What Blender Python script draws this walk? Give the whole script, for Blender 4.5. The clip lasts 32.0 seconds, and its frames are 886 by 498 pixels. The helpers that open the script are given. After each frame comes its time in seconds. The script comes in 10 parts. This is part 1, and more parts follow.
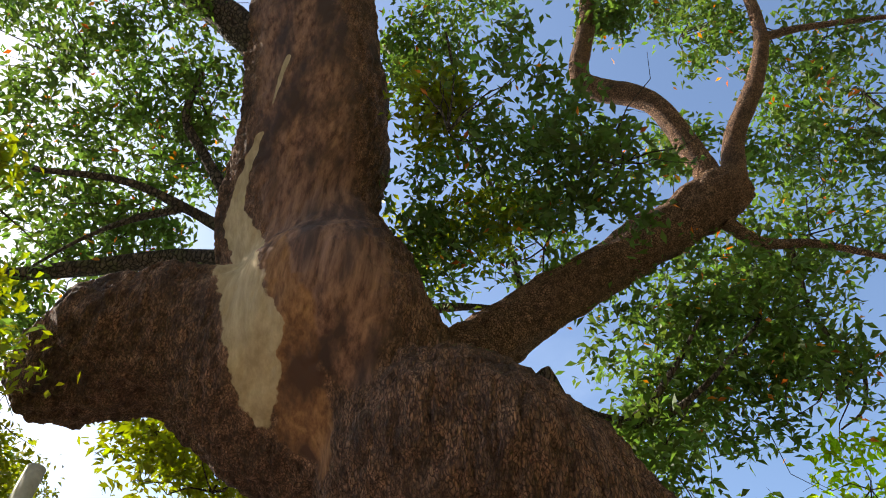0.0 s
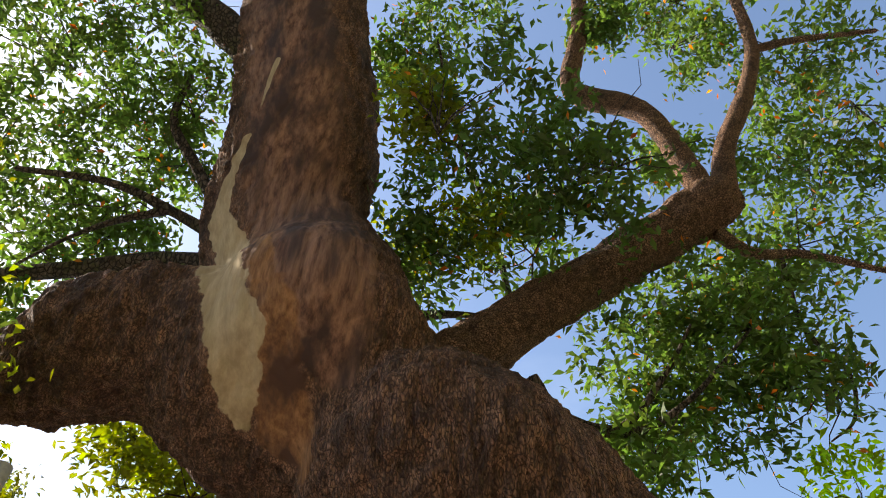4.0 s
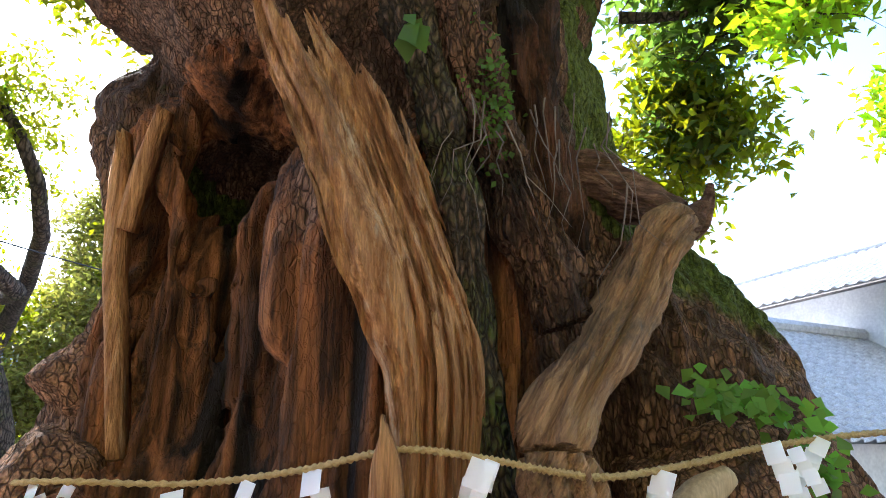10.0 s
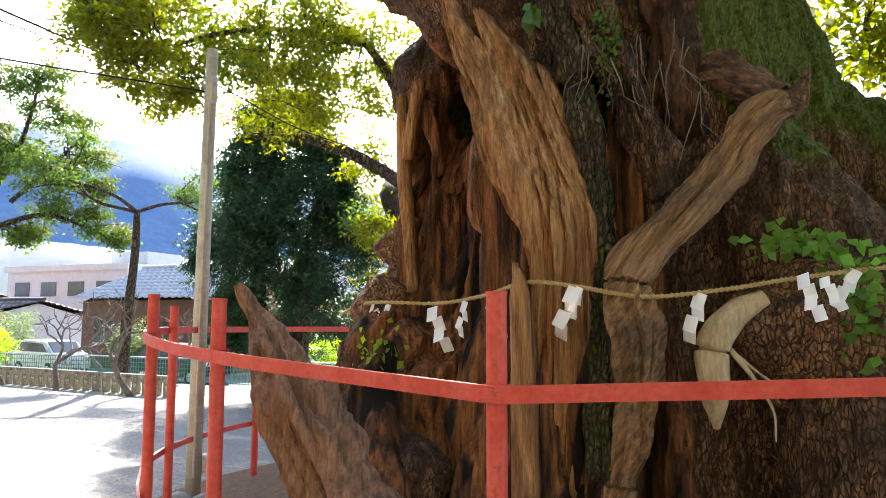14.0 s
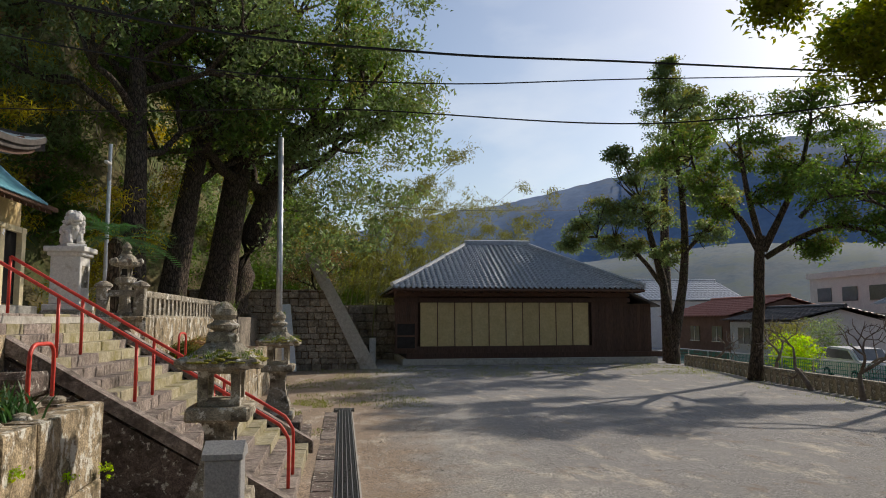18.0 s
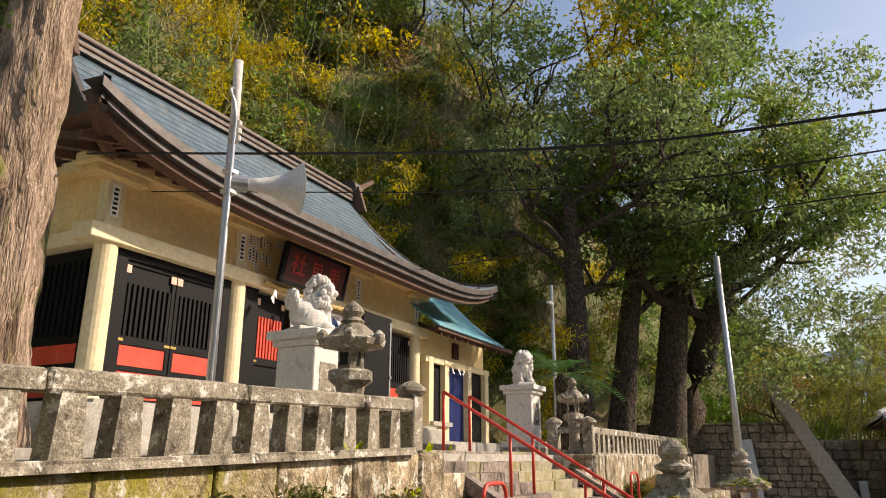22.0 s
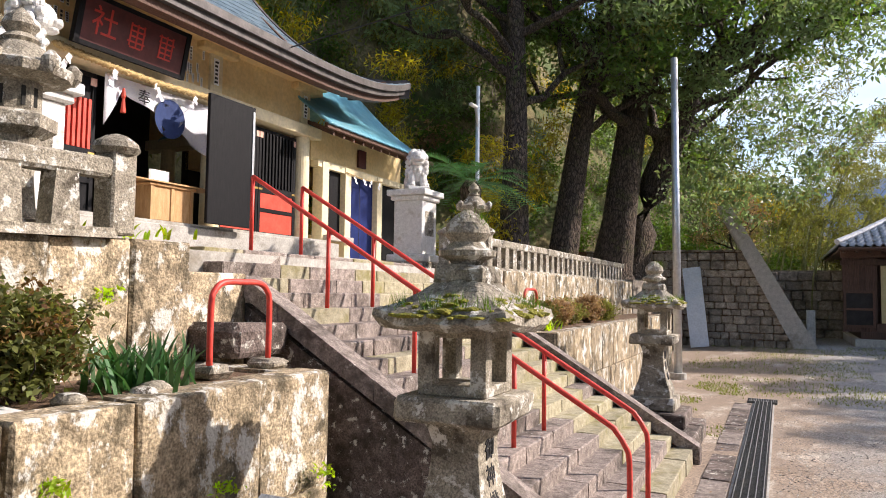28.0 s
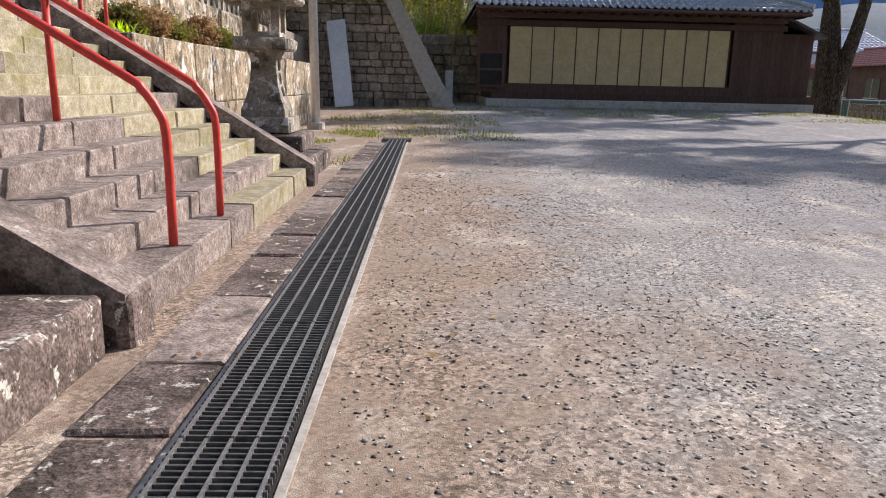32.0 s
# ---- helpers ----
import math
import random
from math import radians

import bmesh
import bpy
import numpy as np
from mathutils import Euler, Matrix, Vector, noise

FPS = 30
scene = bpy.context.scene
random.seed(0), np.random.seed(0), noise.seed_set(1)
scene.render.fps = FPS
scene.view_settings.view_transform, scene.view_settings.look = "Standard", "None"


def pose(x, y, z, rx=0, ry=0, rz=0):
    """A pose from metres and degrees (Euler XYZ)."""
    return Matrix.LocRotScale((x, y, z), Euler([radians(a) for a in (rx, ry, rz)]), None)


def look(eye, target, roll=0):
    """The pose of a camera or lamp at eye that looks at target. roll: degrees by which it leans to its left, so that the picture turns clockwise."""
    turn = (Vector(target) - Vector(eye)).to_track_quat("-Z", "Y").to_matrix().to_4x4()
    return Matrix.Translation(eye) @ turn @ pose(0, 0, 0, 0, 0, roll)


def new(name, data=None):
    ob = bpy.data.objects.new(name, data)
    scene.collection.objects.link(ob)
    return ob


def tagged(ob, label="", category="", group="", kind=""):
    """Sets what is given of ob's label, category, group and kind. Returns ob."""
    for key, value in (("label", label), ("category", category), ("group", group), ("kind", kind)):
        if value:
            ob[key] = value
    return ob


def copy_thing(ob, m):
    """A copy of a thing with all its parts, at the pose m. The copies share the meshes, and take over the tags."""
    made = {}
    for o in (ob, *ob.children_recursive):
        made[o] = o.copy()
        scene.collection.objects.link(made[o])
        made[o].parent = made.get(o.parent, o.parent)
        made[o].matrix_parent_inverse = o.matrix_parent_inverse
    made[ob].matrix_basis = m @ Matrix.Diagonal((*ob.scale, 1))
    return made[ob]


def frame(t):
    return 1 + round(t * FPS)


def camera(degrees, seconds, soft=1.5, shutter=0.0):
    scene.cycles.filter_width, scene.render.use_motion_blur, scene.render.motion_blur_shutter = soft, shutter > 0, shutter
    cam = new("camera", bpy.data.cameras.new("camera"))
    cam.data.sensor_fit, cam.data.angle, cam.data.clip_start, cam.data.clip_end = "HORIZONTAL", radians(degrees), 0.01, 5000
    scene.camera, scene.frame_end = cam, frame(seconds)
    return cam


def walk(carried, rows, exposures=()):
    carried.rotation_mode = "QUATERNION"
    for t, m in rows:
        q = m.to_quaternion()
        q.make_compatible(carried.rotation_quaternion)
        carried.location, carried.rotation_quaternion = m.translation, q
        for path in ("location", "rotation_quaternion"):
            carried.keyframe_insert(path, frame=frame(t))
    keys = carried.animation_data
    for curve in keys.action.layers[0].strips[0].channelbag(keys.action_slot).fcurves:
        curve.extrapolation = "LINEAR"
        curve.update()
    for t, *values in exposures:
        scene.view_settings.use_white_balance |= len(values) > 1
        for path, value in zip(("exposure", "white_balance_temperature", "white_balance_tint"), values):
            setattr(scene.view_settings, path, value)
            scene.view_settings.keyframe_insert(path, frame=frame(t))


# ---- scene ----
# seconds, place and turn of the camera
PATH = [
    (0, 0.912, 4.799, 2.150, 142.91, 0.20, -126.80),
    (0.5, 0.877, 4.796, 2.150, 144.48, 0.20, -126.80),
    (1, 0.856, 4.808, 2.150, 145.70, 0.20, -126.89),
    (1.5, 0.859, 4.811, 2.150, 146.70, 0.20, -126.91),
    (2, 0.907, 4.836, 2.150, 147.54, 0.22, -127.00),
    (2.5, 0.959, 4.859, 2.150, 148.26, 0.29, -127.00),
    (4.5, 1.040, 4.482, 2.151, 141.22, 0.26, -127.54),
    (5, 1.002, 4.267, 2.167, 137.77, 0.16, -126.66),
    (5.5, 1.006, 4.065, 2.194, 134.73, 0.00, -126.40),
    (6, 1.198, 4.006, 2.191, 131.04, -0.53, -128.96),
    (6.5, 1.402, 3.704, 2.201, 128.04, -0.43, -128.97),
    (7, 1.459, 3.274, 2.183, 125.31, -0.23, -128.82),
    (8, 1.561, 2.104, 2.342, 118.56, -0.50, -125.02),
    (8.5, 1.373, 1.675, 2.259, 115.18, -0.29, -120.02),
    (9, 1.226, 1.172, 2.246, 113.02, -0.23, -112.91),
    (9.5, 1.250, 0.583, 2.261, 109.62, -0.10, -103.17),
    (10, 1.331, 0.213, 2.251, 107.25, 0.34, -98.46),
    (10.5, 1.230, -0.190, 2.233, 104.83, 0.42, -91.77),
    (11, 1.006, -0.395, 2.178, 102.11, 0.10, -86.14),
    (11.5, 0.704, -0.548, 2.192, 100.57, -0.08, -82.12),
    (12, 0.469, -0.720, 2.100, 100.23, -0.07, -78.94),
    (12.5, 0.251, -0.844, 2.088, 97.83, -0.25, -75.18),
    (13, -0.040, -0.902, 2.064, 96.80, -0.35, -72.31),
    (13.5, -0.287, -0.996, 2.061, 96.42, -0.29, -69.96),
    (15.5, -0.445, -2.254, 2.149, 94.01, -0.28, -52.29),
    (16, -0.361, -2.161, 2.097, 94.42, -0.16, -44.21),
    (16.5, -0.344, -2.159, 2.125, 94.47, 0.17, -33.67),
    (17, -0.407, -2.107, 2.179, 94.71, 0.32, -22.86),
    (17.5, -0.530, -2.084, 2.227, 95.03, 0.20, -14.40),
    (18, -0.506, -1.881, 2.345, 95.76, 0.18, -8.03),
    (18.5, -0.475, -1.773, 2.302, 96.72, 0.14, -1.99),
    (19, -0.502, -1.719, 2.330, 97.66, 0.09, 3.51),
    (19.5, -0.502, -1.675, 2.325, 99.14, 0.18, 9.14),
    (20, -0.479, -1.665, 2.325, 101.25, 0.21, 14.91),
    (20.5, -0.494, -1.632, 2.337, 103.19, 0.02, 20.13),
    (21, -0.547, -1.527, 2.363, 104.58, -0.21, 23.70),
    (21.5, -0.578, -1.332, 2.377, 105.88, -0.30, 25.78),
    (22, -0.563, -1.122, 2.373, 106.38, -0.14, 26.82),
    (22.5, -0.391, -0.993, 2.333, 106.70, -0.09, 29.54),
    (23, -0.435, -0.765, 2.323, 106.83, -0.24, 32.82),
    (23.5, -0.452, -0.530, 2.332, 106.94, -0.32, 35.39),
    (24, -0.398, -0.286, 2.312, 106.97, -0.41, 36.98),
    (24.5, -0.382, -0.056, 2.319, 106.83, -0.61, 37.91),
    (26.5, -0.129, 1.054, 2.205, 101.44, -0.50, 36.74),
    (27, -0.076, 1.348, 2.180, 98.81, -0.63, 34.18),
    (27.5, -0.090, 1.726, 2.144, 96.33, -0.72, 30.79),
    (28, -0.079, 1.979, 2.079, 93.37, -0.80, 25.44),
    (28.5, -0.050, 2.248, 1.938, 91.07, -0.77, 21.18),
    (29, -0.042, 2.543, 1.801, 88.62, -0.95, 15.78),
    (29.5, -0.028, 2.816, 1.675, 83.73, -1.02, 10.95),
    (30, -0.003, 3.118, 1.545, 80.81, -1.03, 6.66),
    (30.5, -0.007, 3.401, 1.400, 78.80, -1.04, 2.96),
    (31, 0.043, 3.602, 1.291, 77.07, -1.44, 0.82),
    (31.5, 0.079, 3.840, 1.183, 76.80, -1.36, -0.47),
    (32, 0.126, 4.158, 1.028, 76.93, -1.19, -1.14),
]
EXPOSURES = [(0, 0.95, 6300, 10), (2.5, 1.05, 6400, 10), (5, 1.0, 6500, 11), (6, 1.2, 6500, 10), (7, 1.1, 6400, 10), (8, 1.9, 6500, 10), (9, 2.0, 5700, 11), (11, 2.5, 5500, 11), (13, 2.45, 5600, 11), (15, 1.35, 6500, 11), (16, 0.45, 6400, 11), (17, -0.2, 6500, 10), (18, -0.35, 6500, 10), (19, -0.35, 6600, 11), (20, -0.15, 6800, 13), (22, 0.3, 7200, 15), (24, 0.75, 7100, 14), (27, 0.6, 6500, 17), (28, 0.65, 6200, 17), (30, 0.5, 6000, 18), (32, 0.4, 6000, 18)]
cam = camera(63.95, 32.0, 1.0)
walk(cam, [(t, pose(*p)) for t, *p in PATH], EXPOSURES)

# ---- light ----
SUN_DIR = Vector((0.70, 0.46, 0.56)).normalized()
world = bpy.data.worlds.new("sky")
scene.world = world
world.use_nodes = True
wn = world.node_tree
wn.nodes.clear()
sky = wn.nodes.new("ShaderNodeTexSky")
sky.sky_type, sky.sun_disc = "NISHITA", False
sky.sun_elevation = math.asin(SUN_DIR.z)
sky.sun_rotation = math.atan2(SUN_DIR.x, SUN_DIR.y)
sky.air_density, sky.dust_density, sky.ozone_density = 1.0, 1.6, 1.0
bg = wn.nodes.new("ShaderNodeBackground")
bg.inputs["Strength"].default_value = 0.15
wo = wn.nodes.new("ShaderNodeOutputWorld")
# thin clouds low over the hills and white haze on the sunward side
tcw = wn.nodes.new("ShaderNodeTexCoord")
mpw = wn.nodes.new("ShaderNodeMapping")
mpw.inputs["Scale"].default_value = (1.0, 1.0, 2.6)
nzw = wn.nodes.new("ShaderNodeTexNoise")
nzw.inputs["Scale"].default_value, nzw.inputs["Detail"].default_value = 2.3, 7.0
rpw = wn.nodes.new("ShaderNodeValToRGB")
rpw.color_ramp.elements[0].position, rpw.color_ramp.elements[1].position = 0.54, 0.74
spw = wn.nodes.new("ShaderNodeSeparateXYZ")
mlw = wn.nodes.new("ShaderNodeMapRange")
mlw.inputs["From Min"].default_value, mlw.inputs["From Max"].default_value = 0.75, 0.05
muw = wn.nodes.new("ShaderNodeMath")
muw.operation = "MULTIPLY"
mxw = wn.nodes.new("ShaderNodeMixRGB")
mxw.inputs[2].default_value = (7.5, 7.8, 8.2, 1)
for a, b in ((tcw.outputs["Generated"], mpw.inputs[0]), (mpw.outputs[0], nzw.inputs[0]), (nzw.outputs["Fac"], rpw.inputs[0]), (tcw.outputs["Generated"], spw.inputs[0]), (spw.outputs[2], mlw.inputs[0]), (rpw.outputs[0], muw.inputs[0]), (mlw.outputs[0], muw.inputs[1]), (muw.outputs[0], mxw.inputs[0]), (sky.outputs[0], mxw.inputs[1]), (mxw.outputs[0], bg.inputs[0]), (bg.outputs[0], wo.inputs[0])):
    wn.links.new(a, b)
sun = new("sun", bpy.data.lights.new("sun", "SUN"))
sun.data.energy, sun.data.angle, sun.data.color = 4.2, radians(0.6), (1.0, 0.90, 0.76)
sun.matrix_world = look((40, 10, 40), Vector((40, 10, 40)) - SUN_DIR)

# ---- materials ----
def link(nt, a, b):
    nt.links.new(a, b)


def mat(name, c1, c2, scale=8.0, rough=0.8, bump=0.25, bscale=None, spot=None, sscale=2.0, sat=(0.5, 0.62), metal=0.0, stretch=(1, 1, 1), vary=0.0, spec=0.4, translucent=0.0, island=0.0, spot2=None, s2scale=5.0, s2at=(0.55, 0.63), crack=None, bdist=0.03, grain=0.10, sstretch=(1, 1, 1), turn=None):
    """Noise-coloured surface: c1..c2 grain at `scale` per metre, blotches of `spot`, fine bump, tone varied per object or island."""
    m = bpy.data.materials.new(name)
    m.use_nodes = True
    nt = m.node_tree
    nt.nodes.clear()
    out = nt.nodes.new("ShaderNodeOutputMaterial")
    bs = nt.nodes.new("ShaderNodeBsdfPrincipled")
    bs.inputs["Roughness"].default_value, bs.inputs["Metallic"].default_value = rough, metal
    bs.inputs["Specular IOR Level"].default_value = spec
    tc = nt.nodes.new("ShaderNodeTexCoord")
    mp = nt.nodes.new("ShaderNodeMapping")
    if turn:   # the grain runs along the z of this turn (degrees)
        mp.vector_type = "TEXTURE"
        mp.inputs["Rotation"].default_value = [radians(a) for a in turn]
        mp.inputs["Scale"].default_value = [1 / k for k in stretch]
    else:
        mp.inputs["Scale"].default_value = stretch
    link(nt, tc.outputs["Object"], mp.inputs[0])
    nz = nt.nodes.new("ShaderNodeTexNoise")
    nz.inputs["Scale"].default_value, nz.inputs["Detail"].default_value, nz.inputs["Roughness"].default_value = scale, 6, 0.65
    link(nt, mp.outputs[0], nz.inputs[0])
    rp = nt.nodes.new("ShaderNodeValToRGB")
    rp.color_ramp.elements[0].position, rp.color_ramp.elements[1].position = 0.32, 0.68
    rp.color_ramp.elements[0].color, rp.color_ramp.elements[1].color = (*c1, 1), (*c2, 1)
    link(nt, nz.outputs["Fac"], rp.inputs[0])
    gz = nt.nodes.new("ShaderNodeTexNoise")
    gz.inputs["Scale"].default_value, gz.inputs["Detail"].default_value = scale * 5.5, 3
    link(nt, mp.outputs[0], gz.inputs[0])
    gr = nt.nodes.new("ShaderNodeMapRange")
    gr.inputs["From Min"].default_value, gr.inputs["From Max"].default_value = 0.3, 0.7
    gr.inputs["To Min"].default_value, gr.inputs["To Max"].default_value = 1 - grain, 1 + grain
    link(nt, gz.outputs["Fac"], gr.inputs[0])
    gm = nt.nodes.new("ShaderNodeMixRGB")
    gm.blend_type, gm.inputs[0].default_value = "MULTIPLY", 1.0
    link(nt, rp.outputs[0], gm.inputs[1])
    link(nt, gr.outputs[0], gm.inputs[2])
    col = gm.outputs[0]
    for sp, ss, at in ((spot, sscale, sat), (spot2, s2scale, s2at)):
        if sp:
            n2 = nt.nodes.new("ShaderNodeTexNoise")
            n2.inputs["Scale"].default_value, n2.inputs["Detail"].default_value, n2.inputs["Roughness"].default_value = ss, 9, 0.72
            ms2 = nt.nodes.new("ShaderNodeMapping")
            ms2.inputs["Scale"].default_value = sstretch
            link(nt, tc.outputs["Object"], ms2.inputs[0])
            link(nt, ms2.outputs[0], n2.inputs[0])
            r2 = nt.nodes.new("ShaderNodeValToRGB")
            r2.color_ramp.elements[0].position, r2.color_ramp.elements[1].position = at
            link(nt, n2.outputs["Fac"], r2.inputs[0])
            mx = nt.nodes.new("ShaderNodeMixRGB")
            mx.inputs[2].default_value = (*sp, 1)
            link(nt, r2.outputs[0], mx.inputs[0])
            link(nt, col, mx.inputs[1])
            col = mx.outputs[0]
    edge = None
    if crack:   # plates or fissures: scale, stretch, width, colour in the cracks
        cs, cst, cw, cc = crack
        wz = nt.nodes.new("ShaderNodeTexNoise")
        wz.inputs["Scale"].default_value, wz.inputs["Detail"].default_value = cs * 0.35, 4
        link(nt, tc.outputs["Object"], wz.inputs[0])
        wm = nt.nodes.new("ShaderNodeMixRGB")
        wm.blend_type, wm.inputs[0].default_value = "ADD", (1.6 if cst[2] > 0.25 else 0.2) / cs
        link(nt, tc.outputs["Object"], wm.inputs[1])
        link(nt, wz.outputs["Color"], wm.inputs[2])
        m2 = nt.nodes.new("ShaderNodeMapping")
        m2.inputs["Scale"].default_value = cst
        link(nt, wm.outputs[0], m2.inputs[0])
        vo = nt.nodes.new("ShaderNodeTexVoronoi")
        vo.feature = "DISTANCE_TO_EDGE"
        vo.inputs["Scale"].default_value = cs
        link(nt, m2.outputs[0], vo.inputs["Vector"])
        er = nt.nodes.new("ShaderNodeMapRange")
        er.inputs["From Max"].default_value = cw
        link(nt, vo.outputs["Distance"], er.inputs[0])
        edge = er.outputs[0]
        mx = nt.nodes.new("ShaderNodeMixRGB")
        mx.inputs[1].default_value = (*cc, 1)
        link(nt, edge, mx.inputs[0])
        link(nt, col, mx.inputs[2])
        col = mx.outputs[0]
    if vary or island:
        hs = nt.nodes.new("ShaderNodeHueSaturation")
        mr = nt.nodes.new("ShaderNodeMapRange")
        v = vary or island
        mr.inputs["To Min"].default_value, mr.inputs["To Max"].default_value = 1 - v, 1 + v
        if island:
            gi = nt.nodes.new("ShaderNodeNewGeometry")
            link(nt, gi.outputs["Random Per Island"], mr.inputs[0])
            mh = nt.nodes.new("ShaderNodeMapRange")
            mh.inputs["To Min"].default_value, mh.inputs["To Max"].default_value = 0.5 - island * 0.06, 0.5 + island * 0.05
            link(nt, gi.outputs["Random Per Island"], mh.inputs[0])
            link(nt, mh.outputs[0], hs.inputs["Hue"])
        else:
            oi = nt.nodes.new("ShaderNodeObjectInfo")
            link(nt, oi.outputs["Random"], mr.inputs[0])
        link(nt, mr.outputs[0], hs.inputs["Value"])
        link(nt, col, hs.inputs["Color"])
        col = hs.outputs[0]
    link(nt, col, bs.inputs["Base Color"])
    if bump:
        nb = nt.nodes.new("ShaderNodeTexNoise")
        nb.inputs["Scale"].default_value, nb.inputs["Detail"].default_value = bscale or scale * 3, 5
        link(nt, mp.outputs[0], nb.inputs[0])
        bp = nt.nodes.new("ShaderNodeBump")
        bp.inputs["Strength"].default_value, bp.inputs["Distance"].default_value = bump, bdist
        hgt = nb.outputs["Fac"]
        if edge:
            ad = nt.nodes.new("ShaderNodeMath")
            ad.operation = "MULTIPLY_ADD"
            ad.inputs[1].default_value = 0.8
            link(nt, edge, ad.inputs[0])
            link(nt, hgt, ad.inputs[2])
            hgt = ad.outputs[0]
        link(nt, hgt, bp.inputs["Height"])
        link(nt, bp.outputs[0], bs.inputs["Normal"])
    sh = bs.outputs[0]
    if translucent:
        tr = nt.nodes.new("ShaderNodeBsdfTranslucent")
        br = nt.nodes.new("ShaderNodeHueSaturation")
        br.inputs["Value"].default_value, br.inputs["Saturation"].default_value = 2.1, 1.15
        link(nt, col, br.inputs["Color"])
        link(nt, br.outputs[0], tr.inputs[0])
        ms = nt.nodes.new("ShaderNodeMixShader")
        ms.inputs[0].default_value = translucent
        link(nt, bs.outputs[0], ms.inputs[1])
        link(nt, tr.outputs[0], ms.inputs[2])
        sh = ms.outputs[0]
    link(nt, sh, out.inputs[0])
    return m


M = {}
M["gravel"] = mat("gravel", (0.20, 0.19, 0.175), (0.42, 0.40, 0.375), 30, 0.95, 0.5, 210, spot=(0.44, 0.41, 0.37), sscale=0.45, sat=(0.48, 0.70), spot2=(0.27, 0.24, 0.21), s2scale=1.1, s2at=(0.54, 0.72), bdist=0.008, grain=0.35)


def earth_strip(m):
    """Brown trodden earth along the drain, fading into the grey gravel."""
    nt = m.node_tree
    bs = next(n for n in nt.nodes if n.type == "BSDF_PRINCIPLED")
    src = bs.inputs["Base Color"].links[0].from_socket
    tc = nt.nodes.new("ShaderNodeTexCoord")
    sx = nt.nodes.new("ShaderNodeSeparateXYZ")
    link(nt, tc.outputs["Object"], sx.inputs[0])
    nz = nt.nodes.new("ShaderNodeTexNoise")
    nz.inputs["Scale"].default_value, nz.inputs["Detail"].default_value = 1.1, 7
    link(nt, tc.outputs["Object"], nz.inputs[0])
    ma = nt.nodes.new("ShaderNodeMath")
    ma.operation = "MULTIPLY_ADD"
    ma.inputs[1].default_value = 3.2
    link(nt, nz.outputs["Fac"], ma.inputs[0])
    link(nt, sx.outputs[0], ma.inputs[2])
    for lo, hi, c, k in ((3.0, 1.9, (0.30, 0.215, 0.145, 1), 0.8), (3.4, 5.2, (0.235, 0.23, 0.235, 1), 0.7)):
        mr = nt.nodes.new("ShaderNodeMapRange")
        mr.inputs["From Min"].default_value, mr.inputs["From Max"].default_value = lo, hi
        mr.inputs["To Max"].default_value = k
        link(nt, ma.outputs[0], mr.inputs[0])
        mx = nt.nodes.new("ShaderNodeMixRGB")
        mx.inputs[2].default_value = c
        link(nt, mr.outputs[0], mx.inputs[0])
        link(nt, src, mx.inputs[1])
        src = mx.outputs[0]
    # trodden pale sand and damp brown patches over the whole court, drawn out along the way people walk
    for sc, lo, hi, c, k, st in ((0.9, 0.53, 0.66, (0.57, 0.50, 0.41, 1), 0.75, (1.6, 0.7, 1)), (1.7, 0.55, 0.66, (0.22, 0.155, 0.10, 1), 0.6, (1.3, 0.8, 1))):
        mp = nt.nodes.new("ShaderNodeMapping")
        mp.inputs["Scale"].default_value = st
        link(nt, tc.outputs["Object"], mp.inputs[0])
        nz = nt.nodes.new("ShaderNodeTexNoise")
        nz.inputs["Scale"].default_value, nz.inputs["Detail"].default_value, nz.inputs["Roughness"].default_value = sc, 10, 0.72
        link(nt, mp.outputs[0], nz.inputs[0])
        mr = nt.nodes.new("ShaderNodeMapRange")
        mr.inputs["From Min"].default_value, mr.inputs["From Max"].default_value, mr.inputs["To Max"].default_value = lo, hi, k
        link(nt, nz.outputs["Fac"], mr.inputs[0])
        mx = nt.nodes.new("ShaderNodeMixRGB")
        mx.inputs[2].default_value = c
        link(nt, mr.outputs[0], mx.inputs[0])
        link(nt, src, mx.inputs[1])
        src = mx.outputs[0]
    # the crushed stone itself: every grain a tone of its own, thicker in some patches
    th = nt.nodes.new("ShaderNodeTexNoise")
    th.inputs["Scale"].default_value, th.inputs["Detail"].default_value = 1.4, 6
    link(nt, tc.outputs["Object"], th.inputs[0])
    tm = nt.nodes.new("ShaderNodeMapRange")
    tm.inputs["From Min"].default_value, tm.inputs["From Max"].default_value = 0.40, 0.62
    tm.inputs["To Min"].default_value, tm.inputs["To Max"].default_value = 0.35, 1.0
    link(nt, th.outputs["Fac"], tm.inputs[0])
    for sc, lo, hi, amount in ((55.0, 0.45, 1.62, 1.0), (120.0, 0.55, 1.45, 0.9)):
        vo = nt.nodes.new("ShaderNodeTexVoronoi")
        vo.voronoi_dimensions = "2D"
        vo.inputs["Scale"].default_value = sc
        link(nt, tc.outputs["Object"], vo.inputs["Vector"])
        sp = nt.nodes.new("ShaderNodeSeparateColor")
        link(nt, vo.outputs["Color"], sp.inputs[0])
        mr = nt.nodes.new("ShaderNodeMapRange")
        mr.inputs["To Min"].default_value, mr.inputs["To Max"].default_value = lo, hi
        link(nt, sp.outputs[0], mr.inputs[0])
        fa = nt.nodes.new("ShaderNodeMath")
        fa.operation = "MULTIPLY"
        fa.inputs[1].default_value = amount
        link(nt, tm.outputs[0], fa.inputs[0])
        mx = nt.nodes.new("ShaderNodeMixRGB")
